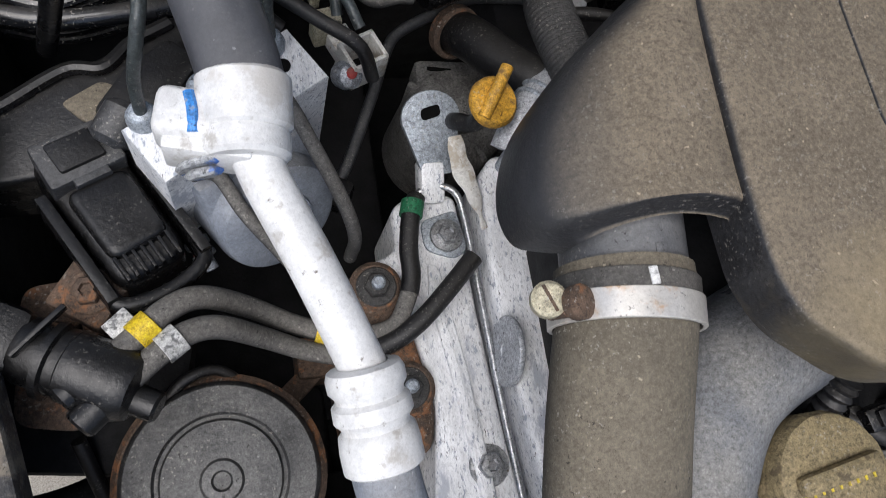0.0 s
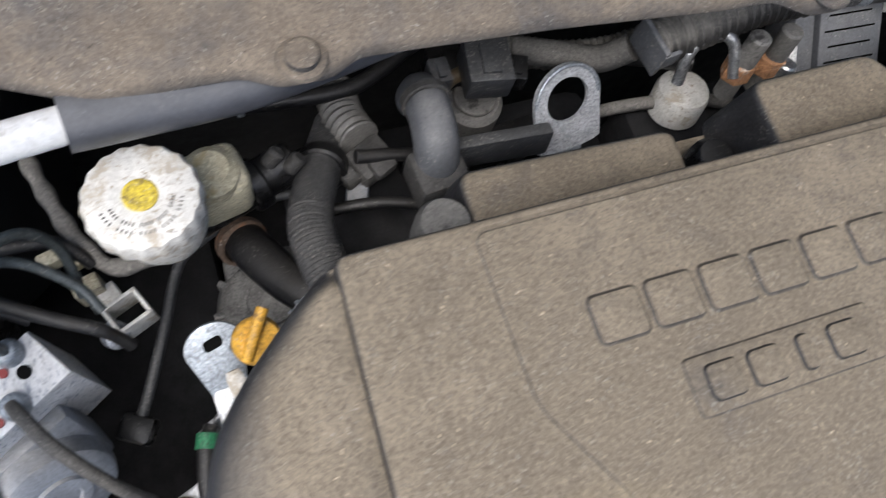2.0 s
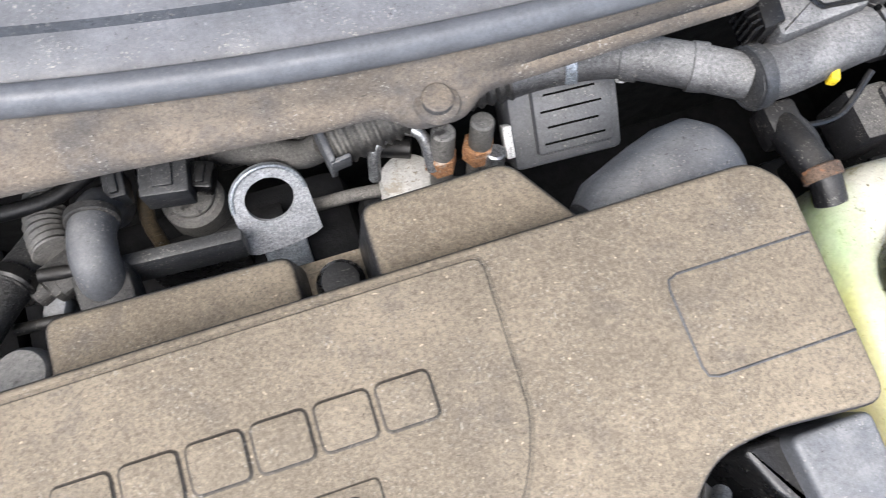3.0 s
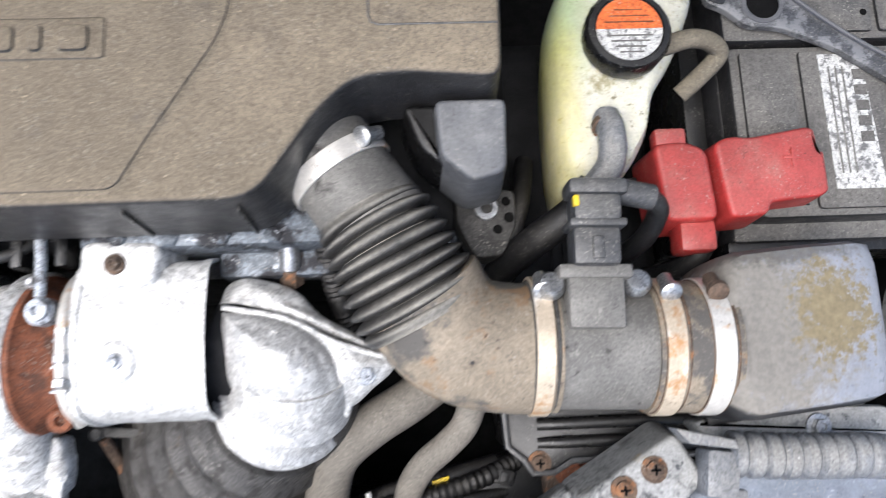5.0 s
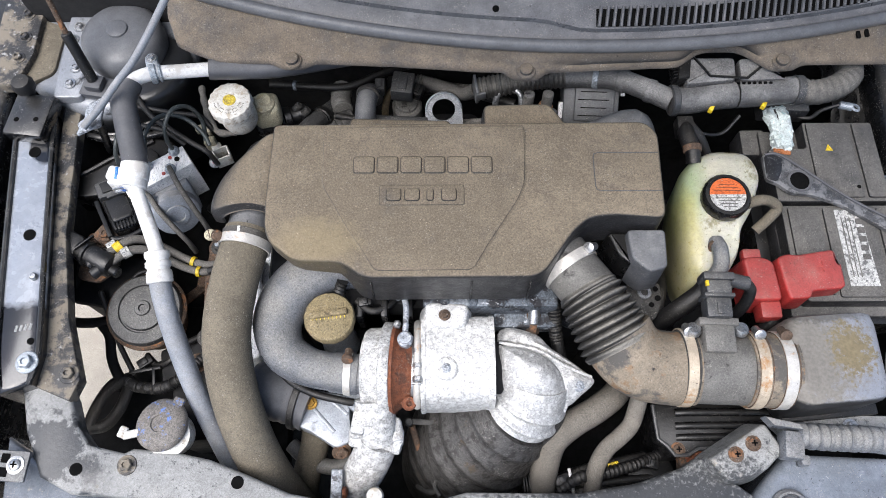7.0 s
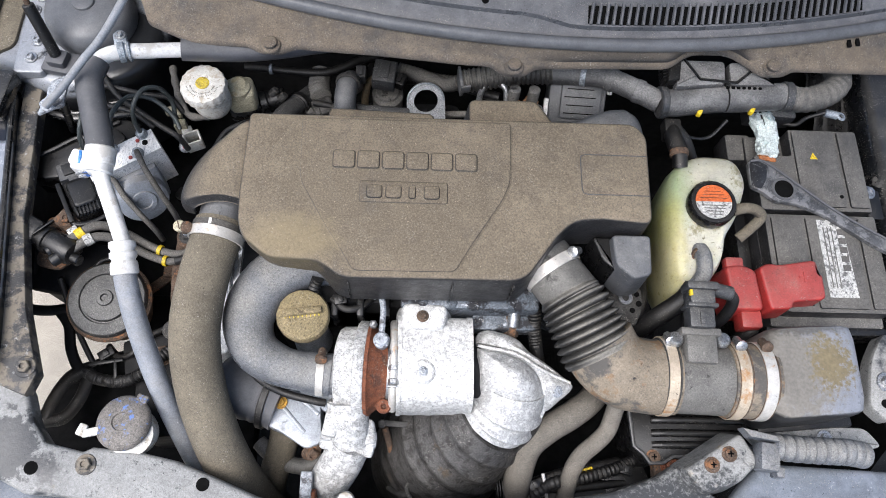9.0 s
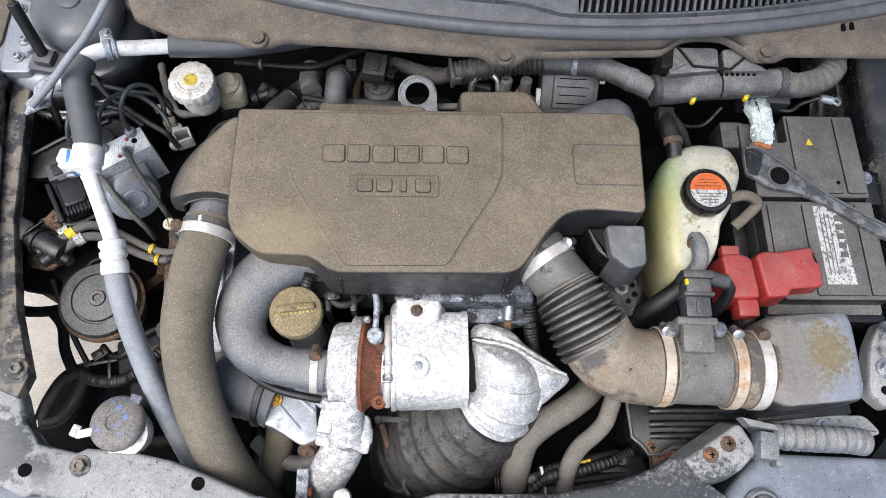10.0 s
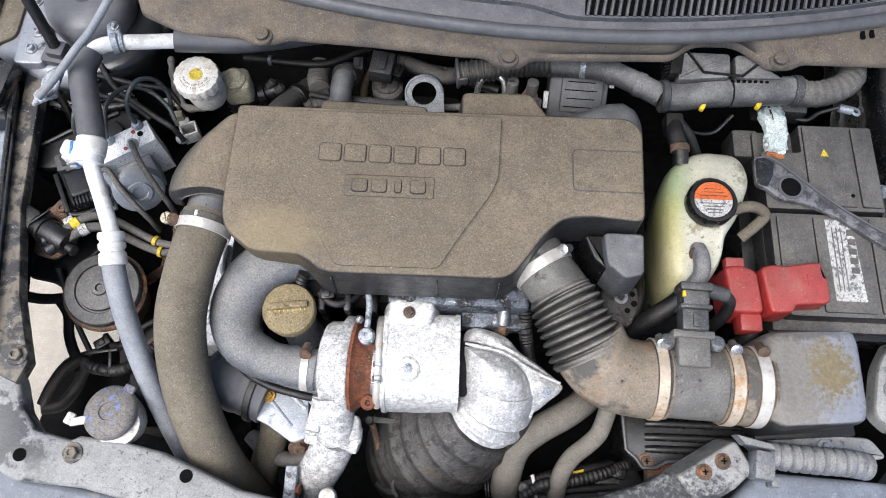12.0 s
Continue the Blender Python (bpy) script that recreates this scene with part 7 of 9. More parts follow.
part("rusty_rim", bm, M_RUST, tpn)
bm = bmn()
lathe(bm, (-0.404, 0.156, 0.713), (-0.97, 0.1, 0.12), [(0, 0), (0.0225, 0), (0.023, 0.001), (0.023, 0.003), (0.0225, 0.004), (0.006, 0.004), (0.0055, 0.003), (0, 0.003)], 40)
part("grey_disc", bm, M_GALV, tp, "grey steel disc")
bm = bmn()
lathe(bm, (-0.383, 0.2815, 0.690), (0, 0, 1), [(0, 0), (0.0062, 0), (0.0062, 0.026), (0.0050, 0.028), (0.0050, 0.031), (0, 0.031)], 18)
stud = part("stud", bm, M_GALV, tp)
bm = bmn()
lathe(bm, (-0.383, 0.2815, 0.7212), (0, 0, 1), [(0, 0), (0.0046, 0), (0.0040, 0.0025), (0, 0.003)], 8)
part("stud_tip", bm, M_RUST, stud, "rusty tip")
bm = bmn()
tube(bm, [(-0.424, 0.297, 0.738), (-0.421, 0.280, 0.730), (-0.413, 0.262, 0.722), (-0.406, 0.240, 0.712)], 0.006, n=8, squash=0.3, rfun=lambda s, t: 0.002 + 0.0050 * math.sin(math.pi * min(1, s / t + 0.15)) + 0.0006 * math.sin(s * 310))
part("torn_shield", bm, M_WPLAST, tp, "torn dusty foil flap")

le = thing("lifting_bracket", (-0.431, 0.315, 0.66), "grey galvanised lifting bracket with slotted hole", "bracket")
bm = bmn()
pl = []
for i in range(25):
    a = radians(-20 + 220 * i / 24)
    pl.append((math.cos(a) * 0.021, 0.010 + math.sin(a) * 0.018))
pl += [(-0.012, -0.03), (0.010, -0.03)]
mm = pose(-0.432, 0.311, 0.716, 25, 0, 8)
prism(bm, pl, -0.002, 0.002, bev=0.0008, m=mm)
lp = part("plate", bm, M_ZINC, le)
bm = bmn()
prism(bm, [(-0.007, 0.008), (0.007, 0.010), (0.007, 0.018), (-0.007, 0.016)], 0.0021, 0.0027, bev=0, rad=0.004, m=mm)
part("slot", bm, M_RECESS, lp)
bm = bmn()
box(bm, (-0.434, 0.283, 0.695), (0.018, 0.03, 0.02), rx=30, bev=0.004)
part("stem", bm, M_PLATE, le)

dp = thing("dipstick_handle", (-0.404, 0.31, 0.68), "dirty orange-yellow dipstick handle", "dipstick")
bm = bmn()
lathe(bm, (-0.404, 0.309, 0.757), (0.25, -0.25, 1), [(0, 0), (0.0145, 0), (0.0165, 0.003), (0.0165, 0.008), (0.014, 0.011), (0, 0.011)], 28)
part("knob", bm, M_OCHRE, dp)
bm = bmn()
tube(bm, [(-0.412, 0.296, 0.766), (-0.404, 0.309, 0.772), (-0.394, 0.325, 0.776)], 0.0042, n=10)
part("grip_rib", bm, M_OCHRE, dp, "cleaner orange grip rib")
bm = bmn()
tube(bm, [(-0.404, 0.310, 0.757), (-0.408, 0.307, 0.735), (-0.418, 0.318, 0.715), (-0.41, 0.33, 0.66)], 0.0060, n=12)
part("tube", bm, M_RUBBER, dp)

al = thing("alternator", (-0.395, 0.365, 0.56), "grey cast alternator housing with vent slots", "alternator")
bm = bmn()
lathe(bm, (-0.392, 0.366, 0.54), (0.05, -0.06, 1), [(0, 0), (0.042, 0), (0.045, 0.01), (0.045, 0.085), (0.042, 0.100), (0.036, 0.106), (0.020, 0.108), (0.019, 0.114), (0, 0.114)], 40)
box(bm, (-0.388, 0.388, 0.630), (0.062, 0.040, 0.030), rz=-4, bev=0.006)
alh = part("housing", bm, M_ALTN, al)
for i in range(10):
    a = 2 * math.pi * i / 10
    bm = bmn()
    box(bm, (-0.387 + math.cos(a) * 0.039, 0.360 + math.sin(a) * 0.039, 0.628), (0.016, 0.006, 0.034), rz=math.degrees(a), bev=0.0015)
    part("cooling_rib", bm, M_ALTN, alh)
for i in range(5):
    bm = bmn()
    box(bm, (-0.398 + i * 0.0015, 0.398 - i * 0.0075, 0.6458), (0.020, 0.0032, 0.002), rz=-8, bev=0.0006)
    part("vent_slot", bm, M_RECESS, alh)

# rear left hoses
rh = thing("coolant_hose", (-0.345, 0.36, 0.68), "woven-sleeved black coolant hose with clamp", "hose")
bm = bmn()
tube(bm, [(-0.302, 0.482, 0.692), (-0.314, 0.458, 0.708), (-0.333, 0.420, 0.735), (-0.348, 0.380, 0.757), (-0.347, 0.345, 0.765), (-0.340, 0.310, 0.768), (-0.33, 0.27, 0.768)], 0.0165, n=36, sub=30, rfun=lambda s, t: 0.0165 + 0.0004 * math.cos(s * 1900))
part("hose", bm, M_WOVEN, rh, "black woven-sleeved hose")
bm = bmn()
ring(bm, (-0.322, 0.440, 0.721), (-0.4, -0.8, 0.5), 0.0160, 0.0205, 0.014, 28, 0.002)
box(bm, (-0.342, 0.438, 0.728), (0.012, 0.014, 0.010), bev=0.002)
part("spring_clamp", bm, M_BLACK, rh)
rh2 = thing("coolant_hose", (-0.375, 0.36, 0.66), "short dusty black coolant hose with rusty end clamp", "hose")
bm = bmn()
tube(bm, [(-0.395, 0.398, 0.700), (-0.388, 0.380, 0.715), (-0.372, 0.352, 0.728), (-0.356, 0.332, 0.738), (-0.34, 0.31, 0.74)], 0.0165, n=24)
part("hose", bm, M_RUBBER, rh2)
bm = bmn()
ring(bm, (-0.399, 0.404, 0.695), (0.3, -0.8, 0.5), 0.0165, 0.0205, 0.011, 24, 0.002)
part("end_clamp", bm, M_RUSTDARK, rh2)
eb = thing("water_outlet", (-0.372, 0.30, 0.66), "bright aluminium water outlet with spring clamp", "outlet")
bm = bmn()
tube(bm, [(-0.387, 0.286, 0.732), (-0.381, 0.297, 0.738), (-0.372, 0.310, 0.742), (-0.352, 0.330, 0.744), (-0.335, 0.345, 0.742)], 0.0130, n=24)
part("elbow", bm, M_GALV, eb)
for k in (0.0, 0.008):
    bm = bmn()
    ring(bm, (-0.368 + k * 0.7, 0.314 + k * 0.7, 0.7425), (0.7, 0.7, 0.03), 0.0130, 0.0152, 0.0030, 24, 0.0008)
    part("spring_clamp", bm, M_ZINC, eb)
hp = thing("hard_line", (-0.42, 0.38, 0.60), "thin dark bent metal line down the firewall gap", "pipe")
bm = bmn()
tube(bm, [(-0.315, 0.428, 0.695), (-0.345, 0.430, 0.695), (-0.378, 0.430, 0.695), (-0.412, 0.416, 0.695), (-0.440, 0.401, 0.695), (-0.452, 0.384, 0.695), (-0.465, 0.353, 0.693), (-0.487, 0.306, 0.69), (-0.498, 0.288, 0.685)], 0.0042, n=12)
part("line", bm, M_SATIN, hp)
bm = bmn()
box(bm, (-0.500, 0.284, 0.682), (0.024, 0.020, 0.022), rz=-30, bev=0.004)
part("end_block", bm, M_BLACK, hp)

# ---- rear of the engine, below the cowl ----
th = thing("throttle_body", (-0.20, 0.43, 0.66), "dirty grey throttle body with plugs and tubes", "throttle body")
bm = bmn()
box(bm, (-0.175, 0.452, 0.775), (0.058, 0.034, 0.036), rz=-6, bev=0.006)
box(bm, (-0.172, 0.445, 0.795), (0.044, 0.024, 0.014), rz=-6, bev=0.004)
part("plug", bm, M_BLACK, th)
bm = bmn()
cyl(bm, (-0.168, 0.425, 0.735), (-0.168, 0.425, 0.772), 0.026, n=28, b=0.004)
cyl(bm, (-0.168, 0.425, 0.772), (-0.168, 0.425, 0.778), 0.019, n=24)
part("actuator", bm, M_MAF, th)
bm = bmn()
tube(bm, [(-0.205, 0.40, 0.74), (-0.205, 0.415, 0.775), (-0.195, 0.432, 0.796), (-0.165, 0.437, 0.800), (-0.14, 0.432, 0.795)], 0.0062, n=12)
part("brown_tube", bm, M_BROWN, th, "brown vacuum tube")
bm = bmn()
box(bm, (-0.181, 0.437, 0.8005), (0.009, 0.007, 0.008), bev=0.002)
part("yellow_tag", bm, M_YELLOW, th)
bm = bmn()
box(bm, (-0.17, 0.400, 0.728), (0.14, 0.014, 0.035), rz=4, bev=0.002)
part("rail", bm, M_BLACK, th)

th.location += Vector((-0.014, 0.047, -0.061))
be = thing("breather_elbow", (-0.245, 0.42, 0.72), "dusty grey breather elbow on a square base", "pipe elbow")
bm = bmn()
tube(bm, [(-0.247, 0.396, 0.752), (-0.246, 0.412, 0.776), (-0.244, 0.436, 0.778), (-0.240, 0.460, 0.760), (-0.238, 0.470, 0.735)], 0.0170, n=24)
part("elbow", bm, M_GREYPL, be)
bm = bmn()
box(bm, (-0.247, 0.396, 0.752), (0.040, 0.036, 0.034), rz=6, bev=0.004)
part("base", bm, M_ALT, be)
bm = bmn()
ring(bm, (-0.243, 0.443, 0.776), (0.05, 0.9, -0.25), 0.0165, 0.0195, 0.008, 24)
part("hose_band", bm, M_ALT, be)
ey = thing("lifting_eye", (-0.119, 0.43, 0.67), "grey galvanised engine lifting eye with large hole", "lifting eye")
bm = bmn()
N_ = 40
mm = pose(-0.119, 0.438, 0.745, 52, 0, 6)
outer, inner = [], []
for i in range(N_):
    a = 2 * math.pi * i / N_
    inner.append((math.cos(a) * 0.0195, math.sin(a) * 0.0195))
    x, y = math.cos(a) * 0.031, math.sin(a) * 0.031
    if y < 0:
        x, y = (0.031 if x > 0 else -0.031) * min(1, abs(math.cos(a)) * 2.6), y * 1.5
    outer.append((x, y))
tops = []
for z in (-0.002, 0.002):
    O = [bm.verts.new(mm @ Vector((x, y, z))) for x, y in outer]
    I = [bm.verts.new(mm @ Vector((x, y, z))) for x, y in inner]
    for k in range(N_):
        j = (k + 1) % N_
        bm.faces.new((O[k], O[j], I[j], I[k]) if z > 0 else (O[j], O[k], I[k], I[j]))
    tops.append((O, I))
for k in range(N_):
    j = (k + 1) % N_
    bm.faces.new((tops[0][0][k], tops[0][0][j], tops[1][0][j], tops[1][0][k]))
    bm.faces.new((tops[0][1][j], tops[0][1][k], tops[1][1][k], tops[1][1][j]))
eyp = part("eye_plate", bm, M_GALV, ey)
bm = bmn()
tube(bm, [mm @ Vector((math.cos(a) * 0.0295, math.sin(a) * 0.0295, 0.0022)) for a in np.linspace(0, math.pi, 21)], 0.0018, n=8, curve=False)
part("pressed_rim", bm, M_ZINC, eyp)
bm = bmn()
box(bm, (-0.119, 0.402, 0.680), (0.036, 0.008, 0.06), rx=-25, bev=0.002)
part("foot", bm, M_ZINC, ey)

hz = thing("wiring_harness", (0.05, 0.41, 0.80), "thick taped corrugated wiring harness along the cowl", "wiring")
bm = bmn()
tube(bm, [(-0.066, 0.443, 0.796), (-0.045, 0.446, 0.799), (-0.012, 0.450, 0.804), (0.03, 0.453, 0.812), (0.075, 0.449, 0.822)], 0.017, n=24, sub=26, rfun=corrugated(0.0165, 0.0026, 0.0075))
part("conduit", bm, M_RIB, hz)
bm = bmn()
tube(bm, [(0.068, 0.448, 0.822), (0.11, 0.450, 0.818), (0.15, 0.436, 0.834), (0.185, 0.410, 0.848), (0.225, 0.384, 0.853)], 0.0165, n=20)
part("taped_run", bm, M_TAPE, hz)
for p, q in (((0.155, 0.433, 0.836), (0.03, -0.02, 0.01)), ((0.19, 0.406, 0.849), (0.04, -0.02, 0.004))):
    bm = bmn()
    ring(bm, p, q, 0.0160, 0.0178, 0.012, 20, 0.0008)
    part("tape_wrap", bm, M_TAPE, hz)
bm = bmn()
ring(bm, (0.118, 0.448, 0.822), (1, -0.3, 0.2), 0.0165, 0.0175, 0.009, 20)
part("band", bm, M_ZINC, hz, "pale band")
bm = bmn()
box(bm, (-0.068, 0.440, 0.802), (0.005, 0.036, 0.030), rz=8, bev=0.0015)
box(bm, (-0.060, 0.424, 0.806), (0.016, 0.004, 0.016), rz=8, bev=0.0015)
part("end_tab", bm, M_GREYPL, hz, "dusty grey end tab")
bm = bmn()
tube(bm, [(-0.066, 0.455, 0.778), (-0.085, 0.462, 0.756), (-0.115, 0.478, 0.748), (-0.15, 0.492, 0.745)], 0.0115, n=16, sub=10)
part("branch", bm, M_TWIN, hz)
bm = bmn()
tube(bm, [(-0.15, 0.49, 0.725), (-0.10, 0.485, 0.735), (-0.05, 0.465, 0.745), (0.0, 0.445, 0.75)], 0.0085, n=14)
part("thin_branch", bm, M_RUBBER, hz)

dc = thing("harness_duct", (0.31, 0.40, 0.80), "black plastic harness duct with yellow locking tabs", "wiring duct")
bm = bmn()
tube(bm, [(0.222, 0.382, 0.856), (0.25, 0.382, 0.857), (0.29, 0.388, 0.858), (0.318, 0.391, 0.858)], 0.0205, n=10)
part("tray", bm, M_TAPE, dc)
bm = bmn()
tube(bm, [(0.322, 0.391, 0.858), (0.345, 0.392, 0.859), (0.39, 0.396, 0.860), (0.415, 0.398, 0.860)], 0.0205, n=10)
part("tray", bm, M_TAPE, dc)
bm = bmn()
prism(bm, [(0.238, 0.392), (0.315, 0.400), (0.318, 0.440), (0.250, 0.440)], 0.850, 0.884, bev=0.005, seg=2, rad=0.006)
part("lid", bm, M_TAPE, dc)
bm = bmn()
prism(bm, [(0.322, 0.400), (0.395, 0.402), (0.372, 0.424), (0.345, 0.440), (0.323, 0.440)], 0.850, 0.882, bev=0.005, seg=2, rad=0.006)
part("lid", bm, M_TAPE, dc)
bm = bmn()
tube(bm, [(0.255, 0.440, 0.885), (0.275, 0.405, 0.886), (0.33, 0.402, 0.885), (0.36, 0.428, 0.884)], 0.0022, n=6, curve=False)
part("lid_rib", bm, M_BLACK, dc)
bm = bmn()
prism(bm, [(0.226, 0.398), (0.244, 0.402), (0.250, 0.434), (0.232, 0.430)], 0.855, 0.890, bev=0.003)
part("end_cheek", bm, M_BLACK, dc)
for i in range(6):
    bm = bmn()
    box(bm, (0.2262, 0.402 + i * 0.005, 0.878), (0.012, 0.0015, 0.02), rz=14, bev=0)
    part("rib", bm, M_BLACK, dc)
bm = bmn()
ring(bm, (0.221, 0.382, 0.856), (1, 0.05, 0), 0.020, 0.0235, 0.010, 24)
part("collar", bm, M_SATIN, dc)
for x, y, s_ in ((0.282, 0.370, 25), (0.362, 0.376, 30)):
    bm = bmn()
    box(bm, (x, y, 0.858), (0.007, 0.020, 0.010), rz=-s_, bev=0.002)
    part("yellow_tab", bm, M_YELLOW, dc, "yellow locking tab")
for i in range(7):
    bm = bmn()
    box(bm, (0.318 + i * 0.008, 0.397, 0.8795), (0.004, 0.003, 0.003), bev=0)
    part("notch", bm, M_RECESS, dc)
bm = bmn()
tube(bm, [(0.412, 0.398, 0.860), (0.44, 0.392, 0.862), (0.475, 0.402, 0.864), (0.500, 0.425, 0.860), (0.505, 0.455, 0.85)], 0.0185, n=22, sub=26, rfun=corrugated(0.0180, 0.0012, 0.011))
part("right_conduit", bm, M_TWIN, dc)
bm = bmn()
ring(bm, (0.408, 0.3975, 0.860), (1, -0.05, 0), 0.0195, 0.0225, 0.012, 24)
part("collar", bm, M_SATIN, dc)
bm = bmn()
tube(bm, [(0.245, 0.365, 0.83), (0.27, 0.352, 0.815), (0.31, 0.352, 0.81), (0.335, 0.372, 0.83)], 0.0028, n=8)
part("loose_wire", bm, M_BLACK, dc)

cb = thing("control_module", (0.14, 0.43, 0.68), "black control module box with pale clips", "module")
bm = bmn()
box(bm, (0.120, 0.438, 0.768), (0.092, 0.080, 0.04), rz=-2, rx=38, bev=0.006)
box(bm, (0.124, 0.424, 0.784), (0.064, 0.056, 0.012), rz=-2, rx=38, bev=0.003)
mod = part("housing", bm, M_GREYPL, cb)
for j in range(4):
    bm = bmn()
    box(bm, (0.122, 0.405 + j * 0.010, 0.7772 + j * 0.0078), (0.05 - 0.008 * (j % 2), 0.0014, 0.0014), rz=-2, rx=38, bev=0)
    part("panel_line", bm, M_RECESS, mod)
for x, y in ((0.070, 0.418), (0.170, 0.445)):
    bm = bmn()
    box(bm, (x, y, 0.775 + (y - 0.418) * 0.8), (0.007, 0.026, 0.010), rz=-2, rx=38, bev=0.001)
    part("pale_clip", bm, M_LABELW, cb)
bm = bmn()
box(bm, (0.108, 0.462, 0.800), (0.024, 0.008, 0.006), bev=0.001)
part("pale_clip", bm, M_LABELW, cb)

fi = thing("fuel_unions", (0.02, 0.40, 0.72), "rusty fuel line unions rising behind the cover", "pipe unions")
for x in (-0.004, 0.026):
    bm = bmn()
    cyl(bm, (x, 0.395, 0.77), (x + 0.002, 0.408, 0.835), 0.009, n=16)
    part("riser", bm, M_MAF, fi)
    bm = bmn()
    cyl(bm, (x, 0.400, 0.790), (x, 0.404, 0.808), 0.0125, n=6)
    part("nut", bm, M_UNION, fi)
bm = bmn()
cyl(bm, (0.036, 0.390, 0.79), (0.037, 0.394, 0.806), 0.008, n=14)
part("sleeve", bm, M_STEEL, fi)
bm = bmn()
tube(bm, [(-0.055, 0.405, 0.79), (-0.05, 0.418, 0.815), (-0.03, 0.425, 0.822), (-0.015, 0.415, 0.82), (-0.012, 0.395, 0.80)], 0.0048, n=10)
part("steel_loop", bm, M_STEEL, fi)
bm = bmn()
lathe(bm, (-0.026, 0.408, 0.730), (0, 0.2, 1), [(0, 0), (0.024, 0), (0.024, 0.022), (0.022, 0.027), (0.012, 0.029), (0, 0.029)], 32)
part("white_cup", bm, M_WPLAST, fi, "white cup-shaped cap")

fi.location += Vector((0.018, 0.014, -0.018))
rc = thing("rear_connectors", (-0.29, 0.41, 0.70), "dusty grey connector housings and studs", "connectors")
bm = bmn()
box(bm, (-0.274, 0.402, 0.766), (0.034, 0.030, 0.022), rz=25, bev=0.005)
box(bm, (-0.268, 0.392, 0.776), (0.020, 0.016, 0.012), rz=25, bev=0.003)
cyl(bm, (-0.288, 0.396, 0.766), (-0.300, 0.390, 0.764), 0.009, n=14)
part("grey_housing", bm, M_ALT, rc)
bm = bmn()
tube(bm, [(-0.283, 0.475, 0.755), (-0.284, 0.445, 0.762), (-0.278, 0.42, 0.770)], 0.017, n=18, sub=20, rfun=corrugated(0.0155, 0.0022, 0.007))
part("corrugated_tube", bm, M_MAF, rc)
bm = bmn()
cyl(bm, (-0.280, 0.402, 0.742), (-0.280, 0.402, 0.758), 0.010, n=6)
cyl(bm, (-0.280, 0.402, 0.758), (-0.280, 0.402, 0.772), 0.0045, n=12)
part("stud", bm, M_ALT, rc)
bm = bmn()
box(bm, (-0.290, 0.382, 0.750), (0.018, 0.020, 0.022), rz=-20, bev=0.004)
part("blue_grey_plug", bm, M_GREYHOSE, rc)
bm = bmn()
box(bm, (-0.19, 0.40, 0.66), (0.30, 0.12, 0.10), bev=0.02)
box(bm, (0.03, 0.38, 0.66), (0.14, 0.08, 0.18), bev=0.02)
part("manifold", bm, M_DEEP, rc)

rc.location += Vector((-0.012, 0.03, -0.045))
# negative terminal with corrosion, and the box behind it
nt_ = thing("negative_terminal", (0.40, 0.36, 0.74), "battery clamp crusted with white-green corrosion", "terminal")
bm = bmn()
box(bm, (0.408, 0.378, 0.800), (0.034, 0.052, 0.020), rz=6, bev=0.008, seg=3)
box(bm, (0.408, 0.345, 0.798), (0.030, 0.036, 0.022), rz=-8, bev=0.008, seg=3)
bmesh.ops.subdivide_edges(bm, edges=[e for e in bm.edges if e.calc_length() > 0.006], cuts=5, use_grid_fill=True)
for v in bm.verts:
    v.co += Vector((noise.noise(v.co * 150), noise.noise(v.co * 150 + Vector((9, 0, 0))), noise.noise(v.co * 150 + Vector((0, 9, 0))))) * 0.0055
    v.co += Vector((0, 0, noise.noise(v.co * 420))) * 0.0025
part("crust", bm, M_CORR, nt_)
bm = bmn()
cyl(bm, (0.408, 0.340, 0.79), (0.408, 0.338, 0.812), 0.0095, n=20)
part("post", bm, M_CORR, nt_)
bm = bmn()
cyl(bm, (0.392, 0.328, 0.796), (0.418, 0.324, 0.797), 0.0065, n=8)
part("copper_bolt", bm, M_COPPER, nt_)
tbx = thing("relay_box", (0.42, 0.41, 0.74), "small dusty black relay box behind the battery", "box")
bm = bmn()
box(bm, (0.425, 0.412, 0.785), (0.075, 0.028, 0.035), rz=-2, bev=0.004)
part("housing", bm, M_BATT, tbx)
rl = thing("battery_riser", (0.372, 0.36, 0.70), "speckled black plastic block beside the battery terminal", "block")
bm = bmn()
box(bm, (0.378, 0.360, 0.745), (0.042, 0.048, 0.05), bev=0.006)
part("block", bm, M_BATT, rl)
cc = thing("cable_end", (0.517, 0.408, 0.76), "loose grey cable lug on a thin cable", "cable")
bm = bmn()
cyl(bm, (0.510, 0.410, 0.80), (0.530, 0.404, 0.802), 0.0065, n=14)
ring(bm, (0.533, 0.402, 0.802), (0.2, 0.1, 1), 0.004, 0.008, 0.003, 16)
part("lug", bm, M_ZINC, cc)
bm = bmn()
tube(bm, [(0.510, 0.410, 0.80), (0.485, 0.405, 0.79), (0.468, 0.395, 0.785), (0.45, 0.40, 0.78)], 0.0035, n=8)
part("cable", bm, M_RUBBER, cc)
bw = thing("battery_tray", (0.47, 0.2, 0.50), "black plastic battery tray and side wall", "tray")
bm = bmn()
box(bm, (0.47, 0.22, 0.575), (0.20, 0.34, 0.05), bev=0.008)
part("tray", bm, M_BLACK, bw)
bm = bmn()
box(bm, (0.368, 0.20, 0.66), (0.020, 0.25, 0.20), bev=0.004)
part("side_wall", bm, M_BLACK, bw)
bm = bmn()
box(bm, (0.47, 0.063, 0.745), (0.18, 0.012, 0.05), bev=0.003)
part("front_wall", bm, M_BLACK, bw)
bm = bmn()
